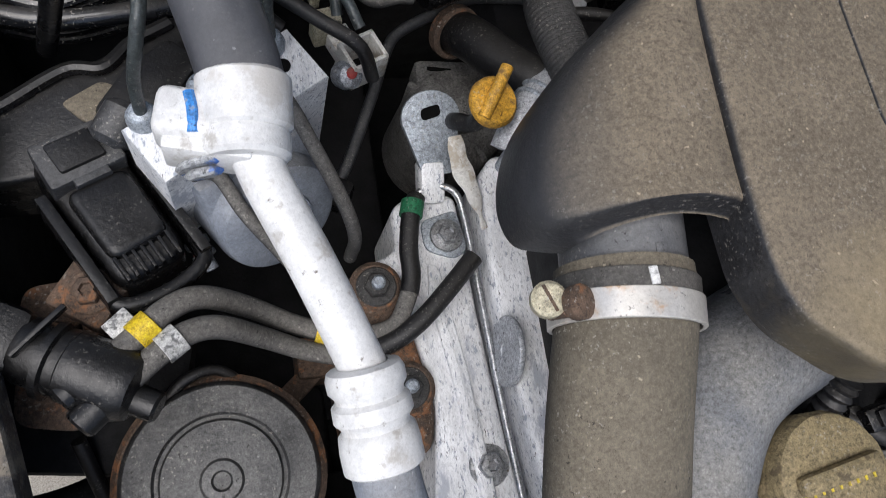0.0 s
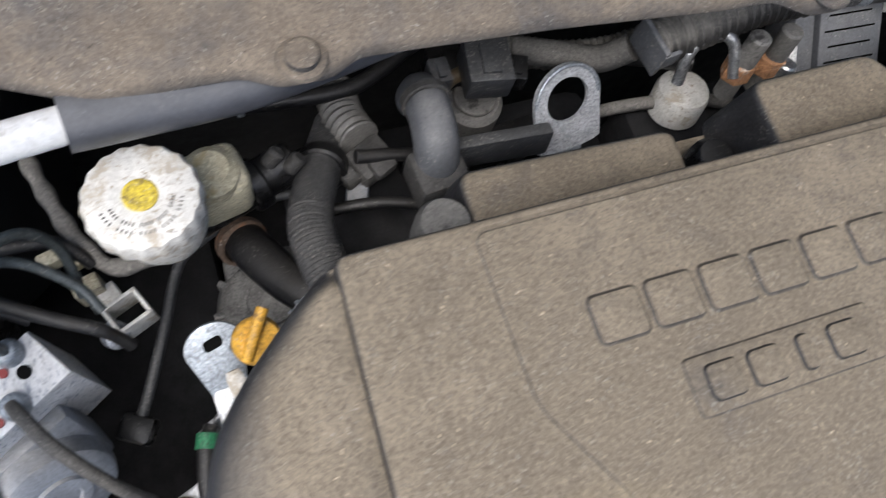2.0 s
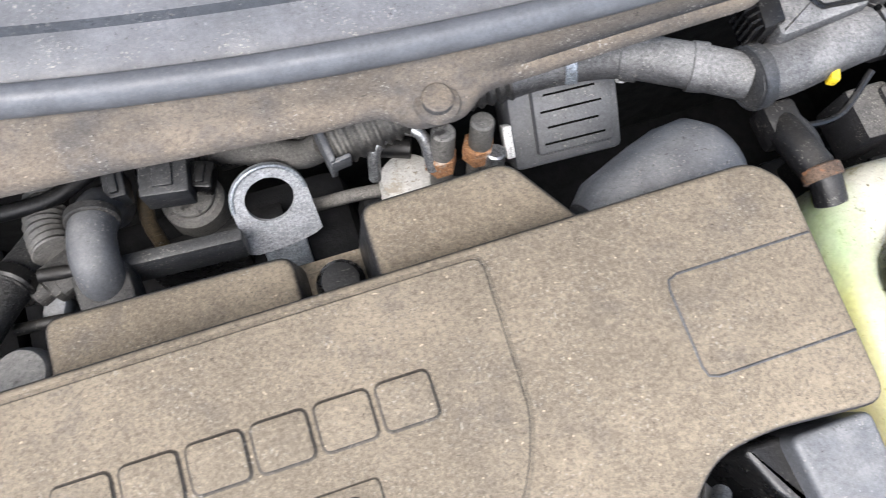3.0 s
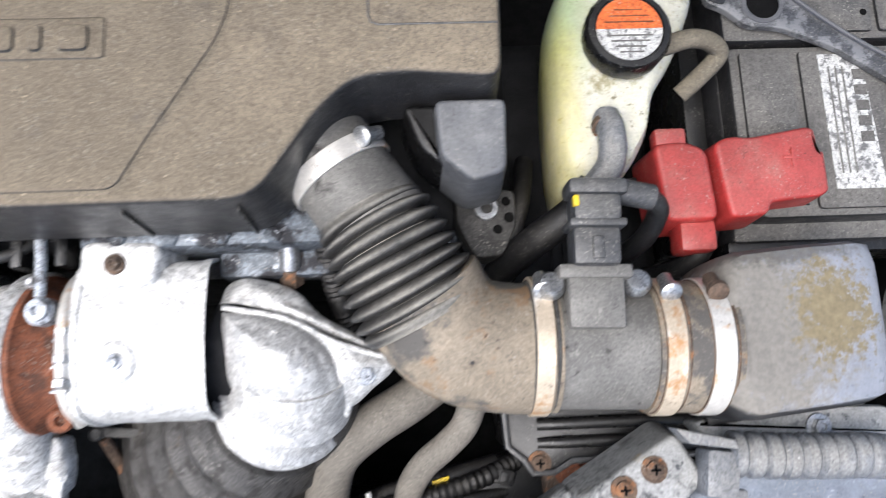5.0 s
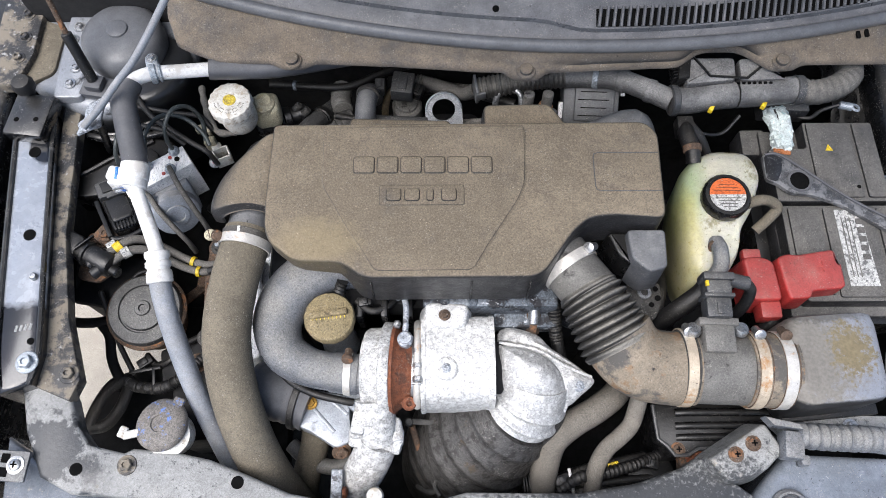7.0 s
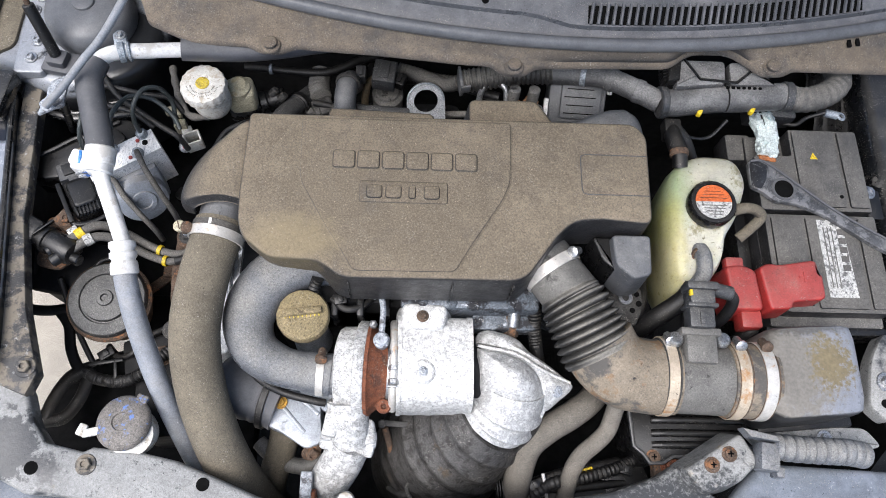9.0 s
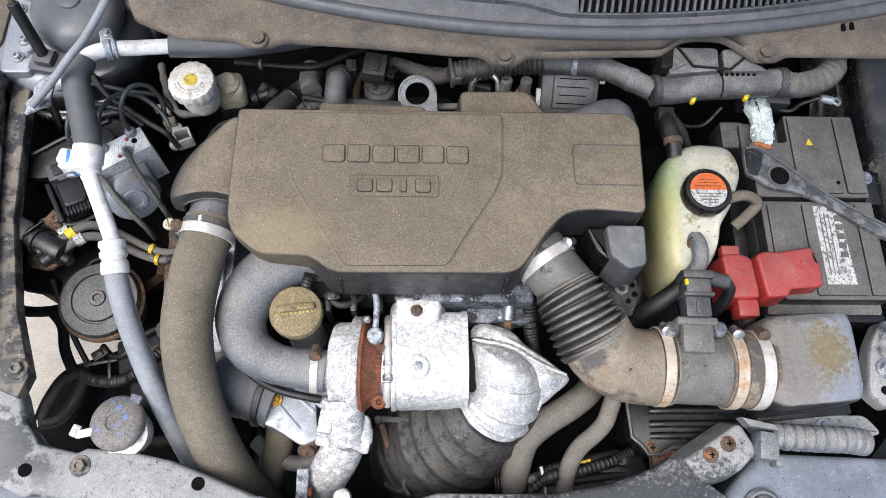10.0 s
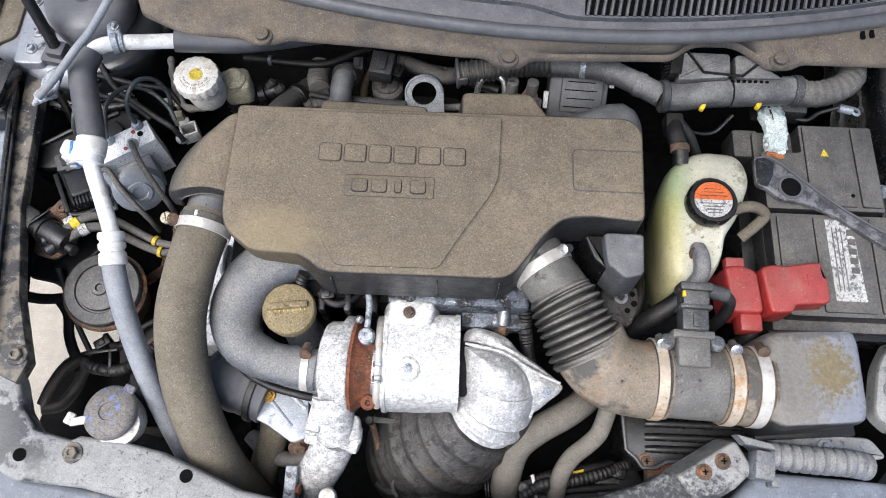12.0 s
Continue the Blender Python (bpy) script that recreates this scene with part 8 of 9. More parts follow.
box(bm, (0.578, 0.265, 0.76), (0.026, 0.05, 0.03), bev=0.004)
part("strap_anchor", bm, M_BLACK, bw)
washer_bolt("bolt", (0.572, 0.285, 0.775), (0, 0, 1), 0.007, M_STEEL, bw)

# crumpled liner at the right rear
li = thing("fender_liner", (0.63, 0.4, 0.70), "crumpled black liner along the inner apron", "liner")
bm = bmn()
bmesh.ops.create_grid(bm, x_segments=26, y_segments=46, size=0.5)
for v in bm.verts:
    x, y = v.co.x, v.co.y
    v.co = Vector((0.625 + x * 0.12, 0.33 + y * 0.52, 0.74 + x * 0.12 + 0.022 * noise.noise(Vector((x * 6, y * 9, 1))) + 0.01 * noise.noise(Vector((x * 16, y * 22, 4)))))
thicken(bm, 0.003)
part("sheet", bm, M_LINER, li)

# ---- front: oil cap, thermostat, lower hoses ----
oc = thing("oil_filler_cap", (-0.281, 0.058, 0.74), "round brown-dusted oil filler cap on its neck", "cap")
bm = bmn()
lathe(bm, (-0.280, 0.057, 0.800), (0.02, -0.03, 1), [(0, 0), (0.031, 0), (0.0345, 0.003), (0.0355, 0.018), (0.0335, 0.0225), (0.030, 0.024), (0, 0.024)], 56, wob=lambda a: 1 + 0.006 * math.cos(a * 14))
occ = part("cap", bm, M_OILCAP, oc)
bm = bmn()
box(bm, (-0.280, 0.060, 0.8265), (0.052, 0.010, 0.008), rz=8, bev=0.003)
part("grip_bar", bm, M_OILCAP, occ)
for i in range(9):
    bm = bmn()
    box(bm, (-0.302 + i * 0.0055, 0.0515 + 0.0006 * i, 0.8241), (0.0014, 0.0034, 0.0006), rz=8, bev=0)
    part("print_bar", bm, M_YCAP, occ)
bm = bmn()
lathe(bm, (-0.278, 0.052, 0.69), (-0.02, 0.04, 1), [(0, 0), (0.028, 0), (0.026, 0.03), (0.025, 0.10), (0.029, 0.106), (0.029, 0.112), (0, 0.112)], 32)
part("neck", bm, M_GALV, oc)

ts = thing("thermostat_housing", (-0.31, -0.05, 0.60), "pale aluminium thermostat housing with black hose stub", "housing")
bm = bmn()
prism(bm, [(-0.340, -0.040), (-0.322, -0.022), (-0.262, -0.032), (-0.254, -0.098), (-0.276, -0.108), (-0.318, -0.082), (-0.338, -0.075)], 0.66, 0.714, bev=0.004, seg=2, rad=0.008)
part("housing", bm, M_THERMO, ts)
for q0, q1 in (((-0.322, -0.040, 0.714), (-0.280, -0.085, 0.714)), ((-0.300, -0.028, 0.714), (-0.262, -0.060, 0.714))):
    bm = bmn()
    tube(bm, [q0, q1], 0.003, n=8, curve=False)
    part("rib", bm, M_THERMO, ts)
bm = bmn()
cyl(bm, (-0.252, -0.03, 0.67), (-0.238, -0.04, 0.735), 0.022, n=20)
part("neck", bm, M_THERMO, ts)
washer_bolt("bolt", (-0.316, -0.044, 0.716), (0, 0, 1), 0.006, M_OCHRE, ts, "yellow-passivated bolt")
washer_bolt("bolt", (-0.270, -0.110, 0.70), (0.3, -0.6, 0.6), 0.009, M_RUSTDARK, ts)
bm = bmn()
tube(bm, [(-0.318, -0.042, 0.700), (-0.345, -0.032, 0.702), (-0.372, -0.025, 0.705), (-0.40, -0.015, 0.70)], 0.042, n=28, sub=12, rfun=corrugated(0.0405, 0.0012, 0.016))
part("hose_stub", bm, M_FOAM, ts, "worn black rubber hose stub")
bm = bmn()
ring(bm, (-0.330, -0.038, 0.701), (-1, 0.3, 0), 0.040, 0.0445, 0.010, 32)
part("clamp", bm, M_RUBBER, ts)
bm = bmn()
tube(bm, [(-0.365, 0.02, 0.77), (-0.345, -0.015, 0.765), (-0.31, -0.035, 0.752), (-0.265, -0.046, 0.748), (-0.250, -0.048, 0.745)], 0.0055, n=12)
part("thin_hose", bm, M_RUBBER, ts)
bp = thing("bypass_hose", (-0.33, -0.11, 0.55), "dusty brown lower coolant hose near the cross panel", "hose")
bm = bmn()
tube(bm, [(-0.318, -0.070, 0.64), (-0.322, -0.095, 0.625), (-0.335, -0.13, 0.60), (-0.345, -0.16, 0.55), (-0.345, -0.18, 0.45)], 0.022, n=22)
part("hose", bm, M_HOSE, bp)
bm = bmn()
tube(bm, [(-0.36, -0.09, 0.61), (-0.33, -0.115, 0.615), (-0.29, -0.125, 0.62), (-0.255, -0.115, 0.625)], 0.012, n=16)
part("cross_pipe", bm, M_MAF, bp)
tbk = thing("turbo_bracket", (-0.27, -0.15, 0.6), "small grey bracket with a rusty nut by the outlet pipe", "bracket")
bm = bmn()
box(bm, (-0.272, -0.160, 0.70), (0.016, 0.045, 0.05), bev=0.002)
part("plate", bm, M_ALUGREY, tbk)
bm = bmn()
cyl(bm, (-0.266, -0.168, 0.715), (-0.258, -0.168, 0.716), 0.008, n=6)
part("nut", bm, M_RUST, tbk)
bpn = thing("bumper_pin", (-0.214, -0.178, 0.74), "pale plastic push pin on the cross panel", "pin")
bm = bmn()
lathe(bm, (-0.214, -0.176, 0.765), (0, 0, 1), [(0, 0), (0.011, 0), (0.012, 0.004), (0.010, 0.010), (0, 0.013)], 20)
part("pin", bm, M_WPLAST, bpn)

# actuator linkage and debris under the turbo
wg = thing("wastegate_linkage", (-0.12, -0.12, 0.62), "dark wastegate actuator rod and brackets", "actuator")
bm = bmn()
box(bm, (-0.150, -0.072, 0.716), (0.050, 0.008, 0.004), rz=-4, bev=0.0010)
cyl(bm, (-0.172, -0.072, 0.712), (-0.172, -0.072, 0.722), 0.006, n=14)
part("lever", bm, M_ALT, wg)
bm = bmn()
tube(bm, [(-0.168, -0.076, 0.712), (-0.158, -0.105, 0.69), (-0.146, -0.135, 0.67)], 0.0050, n=10)
part("rod", bm, M_RUSTDARK, wg)
bm = bmn()
cyl(bm, (-0.128, -0.070, 0.719), (-0.128, -0.080, 0.716), 0.0045, n=12)
part("stud", bm, M_ALUGREY, wg)
bm = bmn()
tube(bm, [(-0.135, -0.120, 0.690), (-0.128, -0.138, 0.694), (-0.135, -0.158, 0.692), (-0.128, -0.172, 0.69)], 0.0028, n=8)
box(bm, (-0.134, -0.140, 0.690), (0.014, 0.012, 0.010), rz=20, bev=0.002)
part("hanger", bm, M_ALT, wg)
bm = bmn()
cyl(bm, (-0.058, -0.066, 0.742), (-0.058, -0.066, 0.718), 0.0055, n=12)
part("threaded_stud", bm, M_STEEL, wg)

# exhaust temperature sensor beside the head
sn = thing("pressure_sensor", (0.005, 0.07, 0.74), "bright steel sensor with hexagon body", "sensor")
bm = bmn()
cyl(bm, (0.006, 0.045, 0.770), (0.008, 0.070, 0.790), 0.010, n=6)
part("hexagon", bm, M_RUSTDARK, sn)
bm = bmn()
cyl(bm, (0.007, 0.055, 0.785), (0.009, 0.085, 0.802), 0.0085, n=18, b=0.002)
cyl(bm, (0.009, 0.082, 0.800), (0.010, 0.098, 0.808), 0.0065, n=16)
part("body", bm, M_STEEL, sn)
bm = bmn()
tube(bm, [(0.010, 0.095, 0.806), (0.012, 0.12, 0.81), (0.02, 0.15, 0.80)], 0.0035, n=8)
part("lead", bm, M_RUBBER, sn)
eg = thing("corrugated_lead", (0.035, 0.07, 0.70), "black corrugated lead beside the intake duct", "lead")
bm = bmn()
tube(bm, [(0.028, 0.105, 0.80), (0.036, 0.080, 0.795), (0.040, 0.050, 0.77), (0.05, 0.01, 0.74), (0.06, -0.02, 0.70)], 0.009, n=14, sub=22, rfun=corrugated(0.0085, 0.002, 0.005))
part("conduit", bm, M_RUBBER, eg)

# bracket right of the bellows
kb = thing("intake_bracket", (0.17, 0.10, 0.68), "dirty alloy bracket with bolt and round holes", "bracket")
bm = bmn()
prism(bm, [(0.145, 0.128), (0.170, 0.120), (0.196, 0.118), (0.196, 0.088), (0.184, 0.062), (0.160, 0.060), (0.146, 0.090)], 0.745, 0.782, bev=0.003, rad=0.006)
kp = part("plate", bm, M_ALT, kb)
bm = bmn()
ring(bm, (0.171, 0.102, 0.782), (0, 0, 1), 0.005, 0.0105, 0.004, 24)
part("bushing", bm, M_STEEL, kp)
for x, y, r_ in ((0.188, 0.108, 0.004), (0.190, 0.094, 0.0045), (0.180, 0.084, 0.004)):
    bm = bmn()
    lathe(bm, (x, y, 0.7822), (0, 0, 1), [(0, 0), (r_, 0), (r_, 0.0006), (0, 0.0006)], 14)
    part("hole", bm, M_RECESS, kp)
bm = bmn()
box(bm, (0.140, 0.135, 0.79), (0.02, 0.02, 0.02), rz=30, bev=0.004)
part("rusty_block", bm, M_RUSTDARK, kb)
gbx = thing("gearbox", (0.2, 0.2, 0.36), "dark gearbox casing under the battery tray", "gearbox")
bm = bmn()
box(bm, (0.24, 0.17, 0.50), (0.24, 0.30, 0.34), bev=0.04, seg=3)
part("casing", bm, M_DEEP, gbx)
for i in range(4):
    bm = bmn()
    box(bm, (0.15 + i * 0.05, 0.17, 0.672), (0.012, 0.24, 0.012), bev=0.003)
    part("casing_rib", bm, M_DEEP, gbx)

# lower front hoses
for pts, r_ in (([(0.020, -0.20, 0.60), (0.022, -0.165, 0.66), (0.024, -0.135, 0.695), (0.036, -0.100, 0.712), (0.066, -0.075, 0.712), (0.102, -0.054, 0.705), (0.135, -0.030, 0.69), (0.16, 0.0, 0.66)], 0.0200),
                ([(0.094, -0.20, 0.62), (0.095, -0.165, 0.67), (0.097, -0.135, 0.705), (0.110, -0.112, 0.718), (0.132, -0.094, 0.720), (0.148, -0.078, 0.722), (0.156, -0.055, 0.735), (0.160, -0.03, 0.76)], 0.0125)):
    lhz = thing("radiator_hose" if r_ > 0.015 else "heater_hose", pts[0], "thick dusty grey-brown radiator hose" if r_ > 0.015 else "thin dusty grey-brown heater hose", "hose")
    bm = bmn()
    tube(bm, pts, r_, n=24)
    part("hose", bm, M_HOSE2, lhz)
    hose_clamp(lhz, Vector(pts[-1]), Vector(pts[-1]) - Vector(pts[-2]), r_ + 0.0006, 0.009, (0.2, -0.3, 1), mat_band=M_ALT, mat_screw=M_RUSTDARK)

# fan shroud bits below the turbo and hoses
fs = thing("fan_shroud", (0.08, -0.16, 0.5), "grimy black fan shroud with wiring", "fan shroud")
bm = bmn()
box(bm, (0.11, -0.165, 0.60), (0.22, 0.05, 0.10), bev=0.008)
box(bm, (0.19, -0.14, 0.62), (0.07, 0.05, 0.07), rz=20, bev=0.006)
part("frame_bar", bm, M_BLACK, fs)
for i in range(5):
    bm = bmn()
    ring(bm, (-0.005 + i * 0.004, -0.155, 0.66), (1, 0.1, 0.05), 0.012, 0.0225, 0.0022, 20, 0.0004)
    part("fin", bm, M_RUBBER, fs)
bm = bmn()
tube(bm, [(0.05, -0.150, 0.665), (0.085, -0.138, 0.672), (0.13, -0.128, 0.672), (0.18, -0.118, 0.66)], 0.010, n=14, sub=18, rfun=corrugated(0.0095, 0.0012, 0.006))
part("wiring", bm, M_RUBBER, fs)
bm = bmn()
box(bm, (0.126, -0.128, 0.684), (0.016, 0.004, 0.004), rz=15, bev=0.001)
part("orange_tag", bm, M_YELLOW, fs)
bm = bmn()
tube(bm, [(0.060, -0.135, 0.69), (0.064, -0.155, 0.685), (0.070, -0.175, 0.66)], 0.0025, n=8)
part("cable_tie", bm, M_LABELW, fs)
bm = bmn()
box(bm, (-0.02, -0.20, 0.55), (0.24, 0.02, 0.2), bev=0.004)
for i in range(7):
    box(bm, (-0.02, -0.186, 0.50 + i * 0.024), (0.22, 0.006, 0.006), bev=0.001)
part("grille_bars", bm, M_BLACK, fs)

# tray under the sensor tube
ct = thing("lower_airbox_tray", (0.26, -0.07, 0.62), "dusty grey-black ribbed tray with rusty screw below the duct", "tray")
bm = bmn()
prism(bm, [(0.180, -0.045), (0.385, -0.045), (0.385, -0.112), (0.240, -0.114), (0.224, -0.122), (0.204, -0.122), (0.196, -0.108), (0.183, -0.098)], 0.64, 0.722, bev=0.004, seg=2, rad=0.005)
trayp = part("tray", bm, M_BLACK, ct)
bm = bmn()
tube(bm, [(0.182, -0.050, 0.724), (0.185, -0.098, 0.724), (0.198, -0.109, 0.724), (0.206, -0.121, 0.724), (0.224, -0.121, 0.724), (0.240, -0.112, 0.724), (0.300, -0.111, 0.724), (0.380, -0.110, 0.724)], 0.0030, n=8, curve=False)
part("rim", bm, M_SATIN, trayp)
for y, z in ((-0.062, 0.735), (-0.080, 0.730), (-0.096, 0.727)):
    bm = bmn()
    tube(bm, [(0.212, y, z - 0.008), (0.235, y, z - 0.004), (0.30, y, z - 0.004), (0.38, y, z - 0.004)], 0.0055, n=10)
    part("rib", bm, M_BLACK, ct)
screw_head("screw", (0.212, -0.113, 0.722), (0, 0, 1), 0.007, M_RUSTDARK, ct)
rbt = thing("support_bolt", (0.243, -0.120, 0.66), "large rusty bolt on a bracket by the cross panel", "bolt")
washer_bolt("bolt_head", (0.243, -0.121, 0.702), (0, -0.2, 1), 0.010, M_RUST, rbt)
bm = bmn()
box(bm, (0.240, -0.130, 0.69), (0.042, 0.03, 0.02), bev=0.003)
part("bracket", bm, M_RUSTDARK, rbt)

# grey corrugated conduit at the right front
gc = thing("grey_conduit", (0.40, -0.112, 0.77), "grey corrugated cable conduit with split end clip", "conduit")
bm = bmn()
tube(bm, [(0.345, -0.104, 0.803), (0.38, -0.107, 0.804), (0.42, -0.109, 0.803), (0.45, -0.110, 0.80), (0.478, -0.113, 0.792)], 0.018, n=28, sub=24, rfun=lambda s, t: 0.0140 + 0.0038 * min(1.0, 1.6 * abs(math.sin(math.pi * s / 0.0135))))
part("conduit", bm, M_PIPE, gc)
bm = bmn()
prism(bm, [(0.300, -0.082), (0.345, -0.092), (0.348, -0.100), (0.310, -0.094)], 0.806, 0.824, bev=0.002)
box(bm, (0.336, -0.118, 0.803), (0.026, 0.036, 0.030), rz=-8, bev=0.004)
box(bm, (0.350, -0.137, 0.800), (0.012, 0.014, 0.022), rz=-8, bev=0.003)
part("end_clip", bm, M_PIPE, gc)
bm = bmn()
prism(bm, [(0.33, -0.080), (0.42, -0.072), (0.50, -0.074), (0.52, -0.10), (0.44, -0.11), (0.36, -0.11)], 0.745, 0.772, bev=0.005, rad=0.01)
pbk = part("support_strip", bm, M_SLAM, gc)
washer_bolt("bolt", (0.437, -0.089, 0.772), (0, 0, 1), 0.007, M_STEEL, pbk)

# right fender bracket
rf = thing("fender_bracket", (0.55, -0.01, 0.72), "worn grey fender bracket with bolt", "bracket")
bm = bmn()
prism(bm, [(0.505, -0.045), (0.520, 0.02), (0.545, 0.06), (0.58, 0.05), (0.565, -0.04), (0.53, -0.07)], 0.755, 0.782, bev=0.005, rad=0.012)
rfp = part("plate", bm, M_SLAM, rf)
washer_bolt("bolt", (0.535, -0.012, 0.782), (0, 0, 1), 0.009, M_STEEL, rfp)
bm = bmn()
lathe(bm, (0.528, -0.042, 0.7822), (0, 0, 1), [(0, 0), (0.006, 0), (0.006, 0.0006), (0, 0.0006)], 16)
part("hole", bm, M_RECESS, rfp)
fc = thing("headlamp_adjuster", (0.351, -0.19, 0.70), "grey adjuster cup in the front panel", "adjuster")
bm = bmn()
ring(bm, (0.351, -0.195, 0.732), (0, 0, 1), 0.020, 0.027, 0.014, 32, 0.004)
lathe(bm, (0.351, -0.195, 0.730), (0, 0, 1), [(0, 0), (0.018, 0), (0.017, 0.014), (0.012, 0.017), (0, 0.017)], 28)
part("cup", bm, M_PIPE, fc)

# left corner clip strap and outer guard
lc = thing("fender_clip", (-0.72, -0.14, 0.74), "black slotted plastic strip with screw on the front corner", "clip")
bm = bmn()
box(bm, (-0.715, -0.135, 0.778), (0.075, 0.040, 0.006), rz=-4, bev=0.002)
lcs = part("strip", bm, M_PIPE, lc)
for i in range(3):
    for j in range(2):
        bm = bmn()
        box(bm, (-0.740 + i * 0.016, -0.144 + j * 0.018, 0.7813), (0.011, 0.012, 0.0008), rz=-4, bev=0)
        part("slot", bm, M_RECESS, lcs)
screw_head("screw", (-0.693, -0.135, 0.781), (0, 0, 1), 0.008, M_STEEL, lcs)

# ---- small wiring and fittings in the gaps ----
def wire(name, pts, r, mat, label, category="wiring", ribbed=0.0):
    """One cable or conduit as a thing of its own."""
    ob = thing(name, pts[0], label, category)
    bm = bmn()
    if ribbed:
        tube(bm, pts, r, n=12, sub=22, rfun=corrugated(r - 0.0008, 0.0018, ribbed))
    else:
        tube(bm, pts, r, n=10)
    part("sheath", bm, mat, ob)
    return ob


wire("engine_conduit", [(-0.262, 0.105, 0.83), (-0.268, 0.092, 0.815), (-0.262, 0.080, 0.79), (-0.245, 0.075, 0.76)], 0.0075, M_RUBBER, "black corrugated conduit beside the oil cap", ribbed=0.005)
wire("engine_lead", [(-0.245, 0.085, 0.80), (-0.225, 0.070, 0.805), (-0.205, 0.075, 0.80), (-0.19, 0.09, 0.79)], 0.005, M_RUBBER, "black sensor lead below the engine cover")
wire("fan_cable", [(0.045, -0.165, 0.68), (0.075, -0.148, 0.69), (0.12, -0.140, 0.688), (0.165, -0.128, 0.68), (0.20, -0.115, 0.66)], 0.0085, M_RUBBER, "taped black fan cable", ribbed=0.007)
wire("fan_cable", [(0.040, -0.150, 0.655), (0.09, -0.155, 0.665), (0.14, -0.150, 0.66), (0.19, -0.145, 0.65)], 0.006, M_RUBBER, "thin black fan cable")
wire("lower_cable", [(-0.16, -0.155, 0.62), (-0.14, -0.165, 0.66), (-0.12, -0.16, 0.66), (-0.11, -0.17, 0.60)], 0.005, M_ALT, "dirty cable loop below the converter")
wire("apron_cable", [(-0.60, 0.05, 0.63), (-0.575, 0.03, 0.645), (-0.55, 0.035, 0.66), (-0.53, 0.06, 0.66), (-0.50, 0.08, 0.65)], 0.005, M_RUBBER, "black cable below the horn")
wire("apron_cable", [(-0.665, 0.14, 0.69), (-0.655, 0.10, 0.66), (-0.64, 0.06, 0.64), (-0.62, 0.02, 0.62)], 0.0045, M_RUBBER, "thin black cable along the apron")
wire("battery_lead", [(0.352, 0.075, 0.80), (0.345, 0.055, 0.79), (0.33, 0.045, 0.76), (0.315, 0.05, 0.70)], 0.0095, M_RUBBER, "thick black battery lead", "cable")
wire("battery_lead", [(0.408, 0.365, 0.80), (0.40, 0.405, 0.80), (0.375, 0.43, 0.79), (0.34, 0.44, 0.77)], 0.007, M_RUBBER, "black negative battery lead", "cable")
wire("rear_lead", [(-0.30, 0.43, 0.74), (-0.25, 0.425, 0.73), (-0.20, 0.415, 0.715), (-0.14, 0.42, 0.70)], 0.0055, M_RUBBER, "dusty black lead behind the cover")
wire("rear_lead", [(-0.33, 0.40, 0.72), (-0.29, 0.395, 0.725), (-0.25, 0.385, 0.72), (-0.21, 0.38, 0.70)], 0.005, M_RUBBER, "thin dusty lead behind the cover")
wire("rear_lead", [(-0.09, 0.44, 0.70), (-0.04, 0.43, 0.72), (0.02, 0.42, 0.72), (0.06, 0.41, 0.71)], 0.006, M_TWIN, "grey dusty lead below the harness")


def small_plug(c, s, rz, mat, label):
    """A little latched connector."""
    ob = thing("small_connector", c, label, "connector")
    bm = bmn()
    box(bm, c, s, rz=rz, bev=0.002)
    part("shell", bm, mat, ob)
    bm = bmn()
    box(bm, (c[0], c[1], c[2] + s[2] / 2 + 0.001), (s[0] * 0.4, s[1] * 0.7, 0.004), rz=rz, bev=0.001)
    part("latch", bm, mat, ob)
    return ob


small_plug((0.05, -0.150, 0.682), (0.022, 0.014, 0.014), 20, M_BLACK, "small black connector on the fan cable")
small_plug((0.185, -0.128, 0.676), (0.020, 0.014, 0.012), -15, M_BLACK, "small black connector near the tray")
small_plug((-0.232, 0.082, 0.806), (0.018, 0.013, 0.013), 10, M_BLACK, "small black connector below the cover")
small_plug((-0.595, 0.035, 0.645), (0.024, 0.015, 0.013), 35, M_BLACK, "small black connector under the horn")
small_plug((0.292, 0.115, 0.775), (0.024, 0.018, 0.016), 12, M_BLACK, "black connector beside the reservoir")

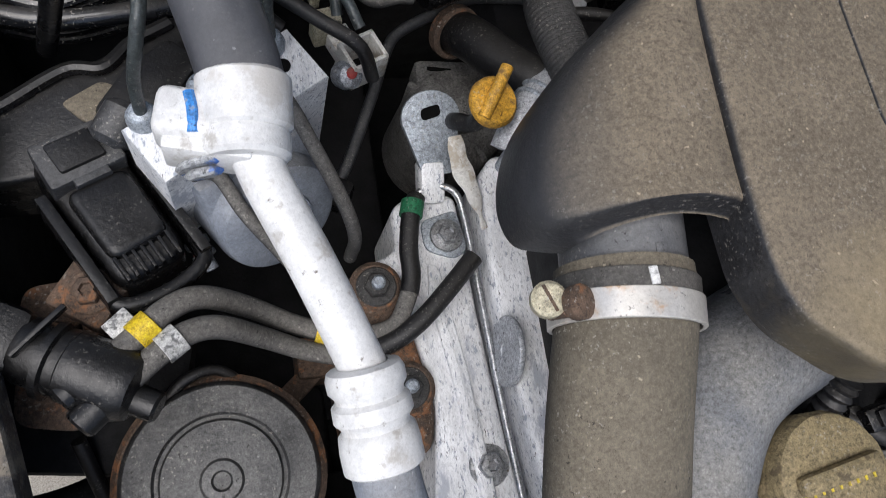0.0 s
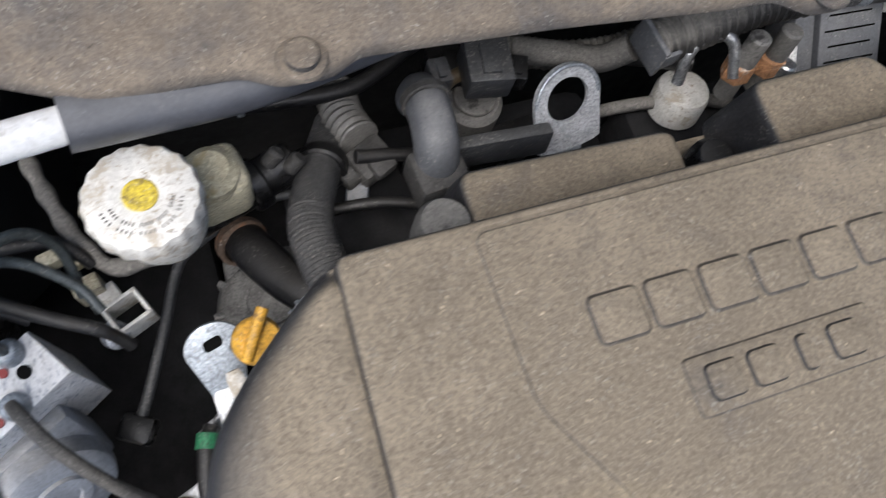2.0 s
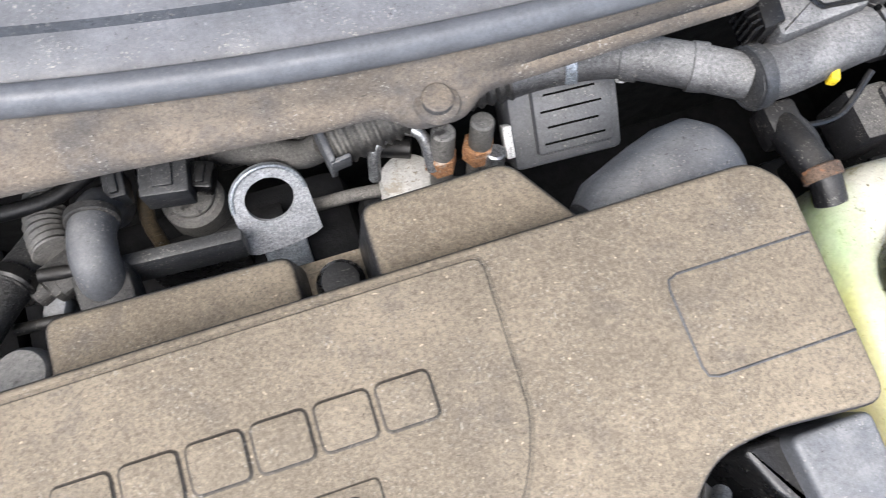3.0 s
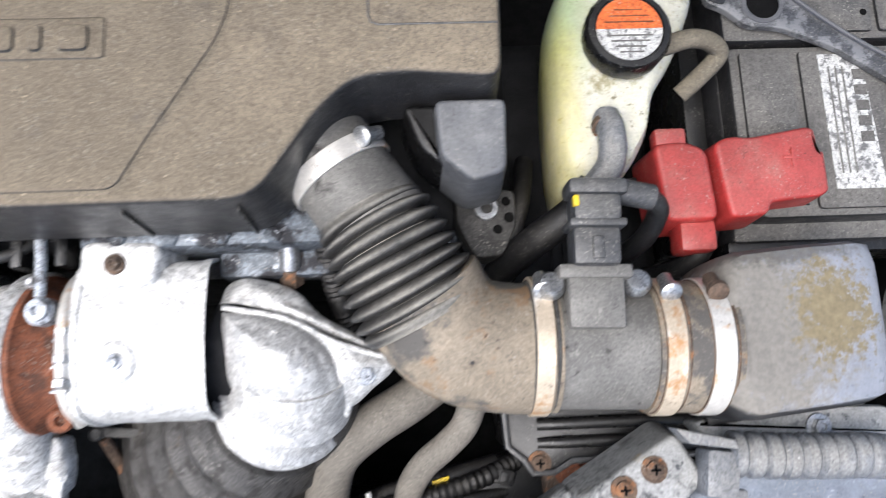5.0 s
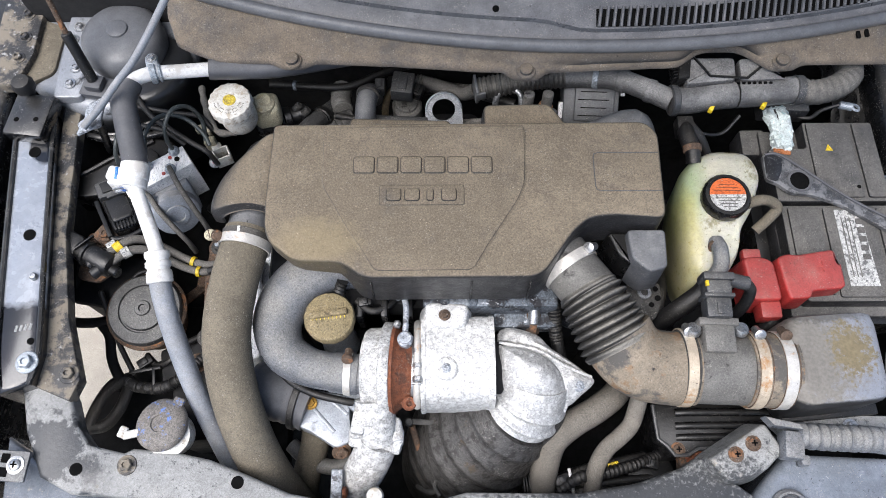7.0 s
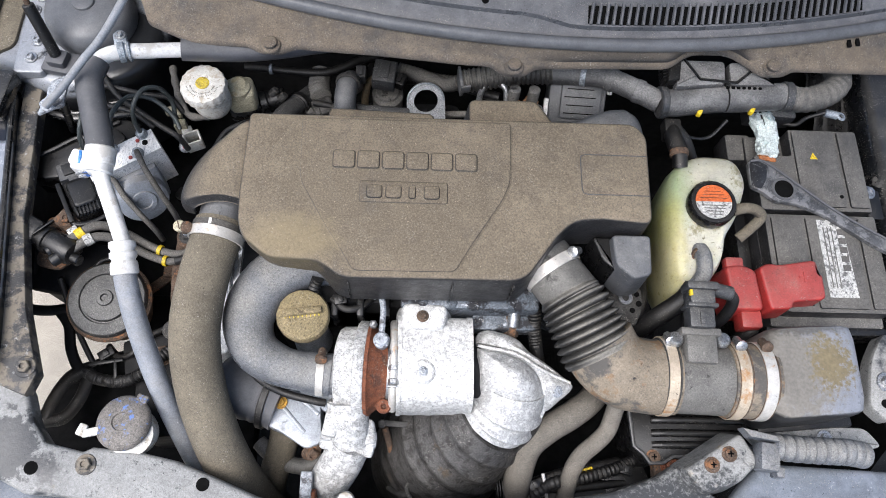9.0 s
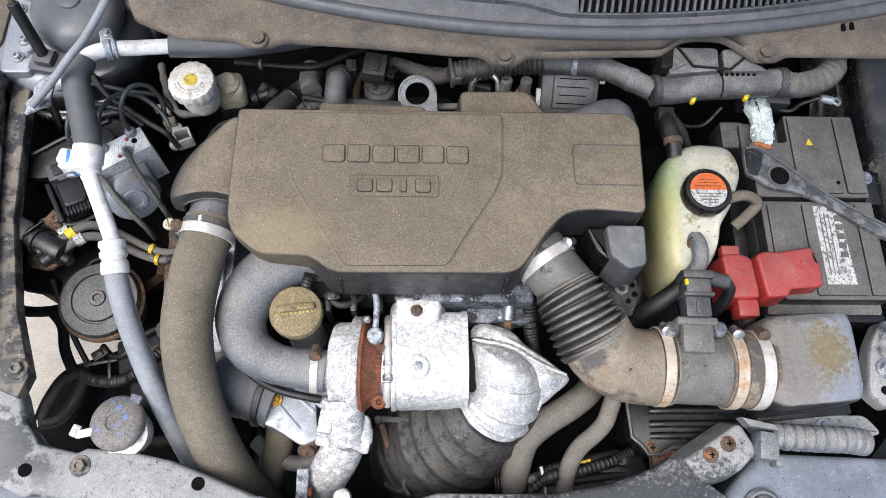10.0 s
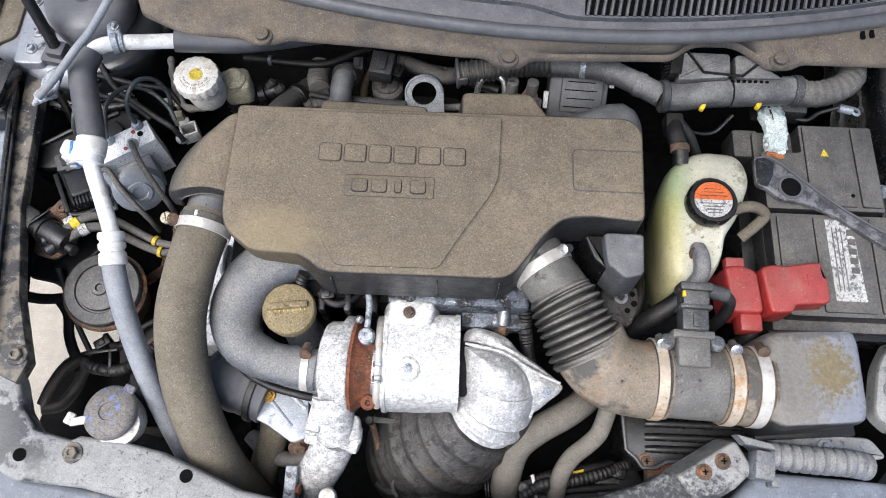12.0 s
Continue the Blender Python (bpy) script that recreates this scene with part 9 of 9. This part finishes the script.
ep = thing("end_plate", (0.06, 0.12, 0.74), "grimy alloy end plate behind the intake duct", "plate")
bm = bmn()
prism(bm, [(0.045, 0.155), (0.165, 0.160), (0.190, 0.130), (0.150, 0.085), (0.110, 0.060), (0.060, 0.075)], 0.70, 0.735, bev=0.005, seg=2, rad=0.012)
epp = part("plate", bm, M_ALUBLUE, ep)
for x, y in ((0.150, 0.140), (0.172, 0.128), (0.128, 0.085), (0.075, 0.090)):
    washer_bolt("bolt", (x, y, 0.735), (0, 0, 1), 0.006, M_ALT, epp)
wire("reservoir_return", [(0.215, 0.16, 0.72), (0.205, 0.12, 0.755), (0.195, 0.085, 0.76), (0.19, 0.05, 0.74)], 0.009, M_RUBBER, "black return hose beside the reservoir", "hose")
wire("thin_cable", [(0.06, 0.42, 0.76), (0.05, 0.40, 0.77), (0.055, 0.385, 0.775), (0.075, 0.375, 0.77)], 0.0035, M_RUBBER, "thin black cable loop near the unions", "cable")
wire("horn_lead", [(-0.62, 0.15, 0.69), (-0.605, 0.165, 0.70), (-0.585, 0.17, 0.695), (-0.565, 0.155, 0.68)], 0.0035, M_RUBBER, "thin black horn lead", "cable")

fr = thing("fuel_rail", (-0.19, 0.41, 0.68), "black fuel rail strip behind the engine cover", "fuel rail")
bm = bmn()
box(bm, (-0.190, 0.412, 0.742), (0.090, 0.012, 0.030), rz=-3, rx=-10, bev=0.003)
part("strip", bm, M_SATIN, fr)
bm = bmn()
box(bm, (-0.190, 0.420, 0.70), (0.080, 0.010, 0.07), rz=-3, bev=0.003)
part("web", bm, M_BLACK, fr)
wire("rear_conduit", [(-0.165, 0.496, 0.742), (-0.140, 0.490, 0.742), (-0.108, 0.482, 0.738), (-0.066, 0.474, 0.744), (-0.03, 0.474, 0.752)], 0.0125, M_RIB, "dusty black ribbed conduit behind the lifting eye", ribbed=0.006)
small_plug((-0.186, 0.468, 0.768), (0.036, 0.040, 0.028), -8, M_SATIN, "large dusty black sensor plug behind the cover")
small_plug((-0.162, 0.462, 0.762), (0.018, 0.022, 0.018), -20, M_BLACK, "black plug end on a ribbed conduit")
small_plug((-0.224, 0.470, 0.764), (0.016, 0.022, 0.022), 0, M_SATIN, "upright dusty black connector below the cowl")
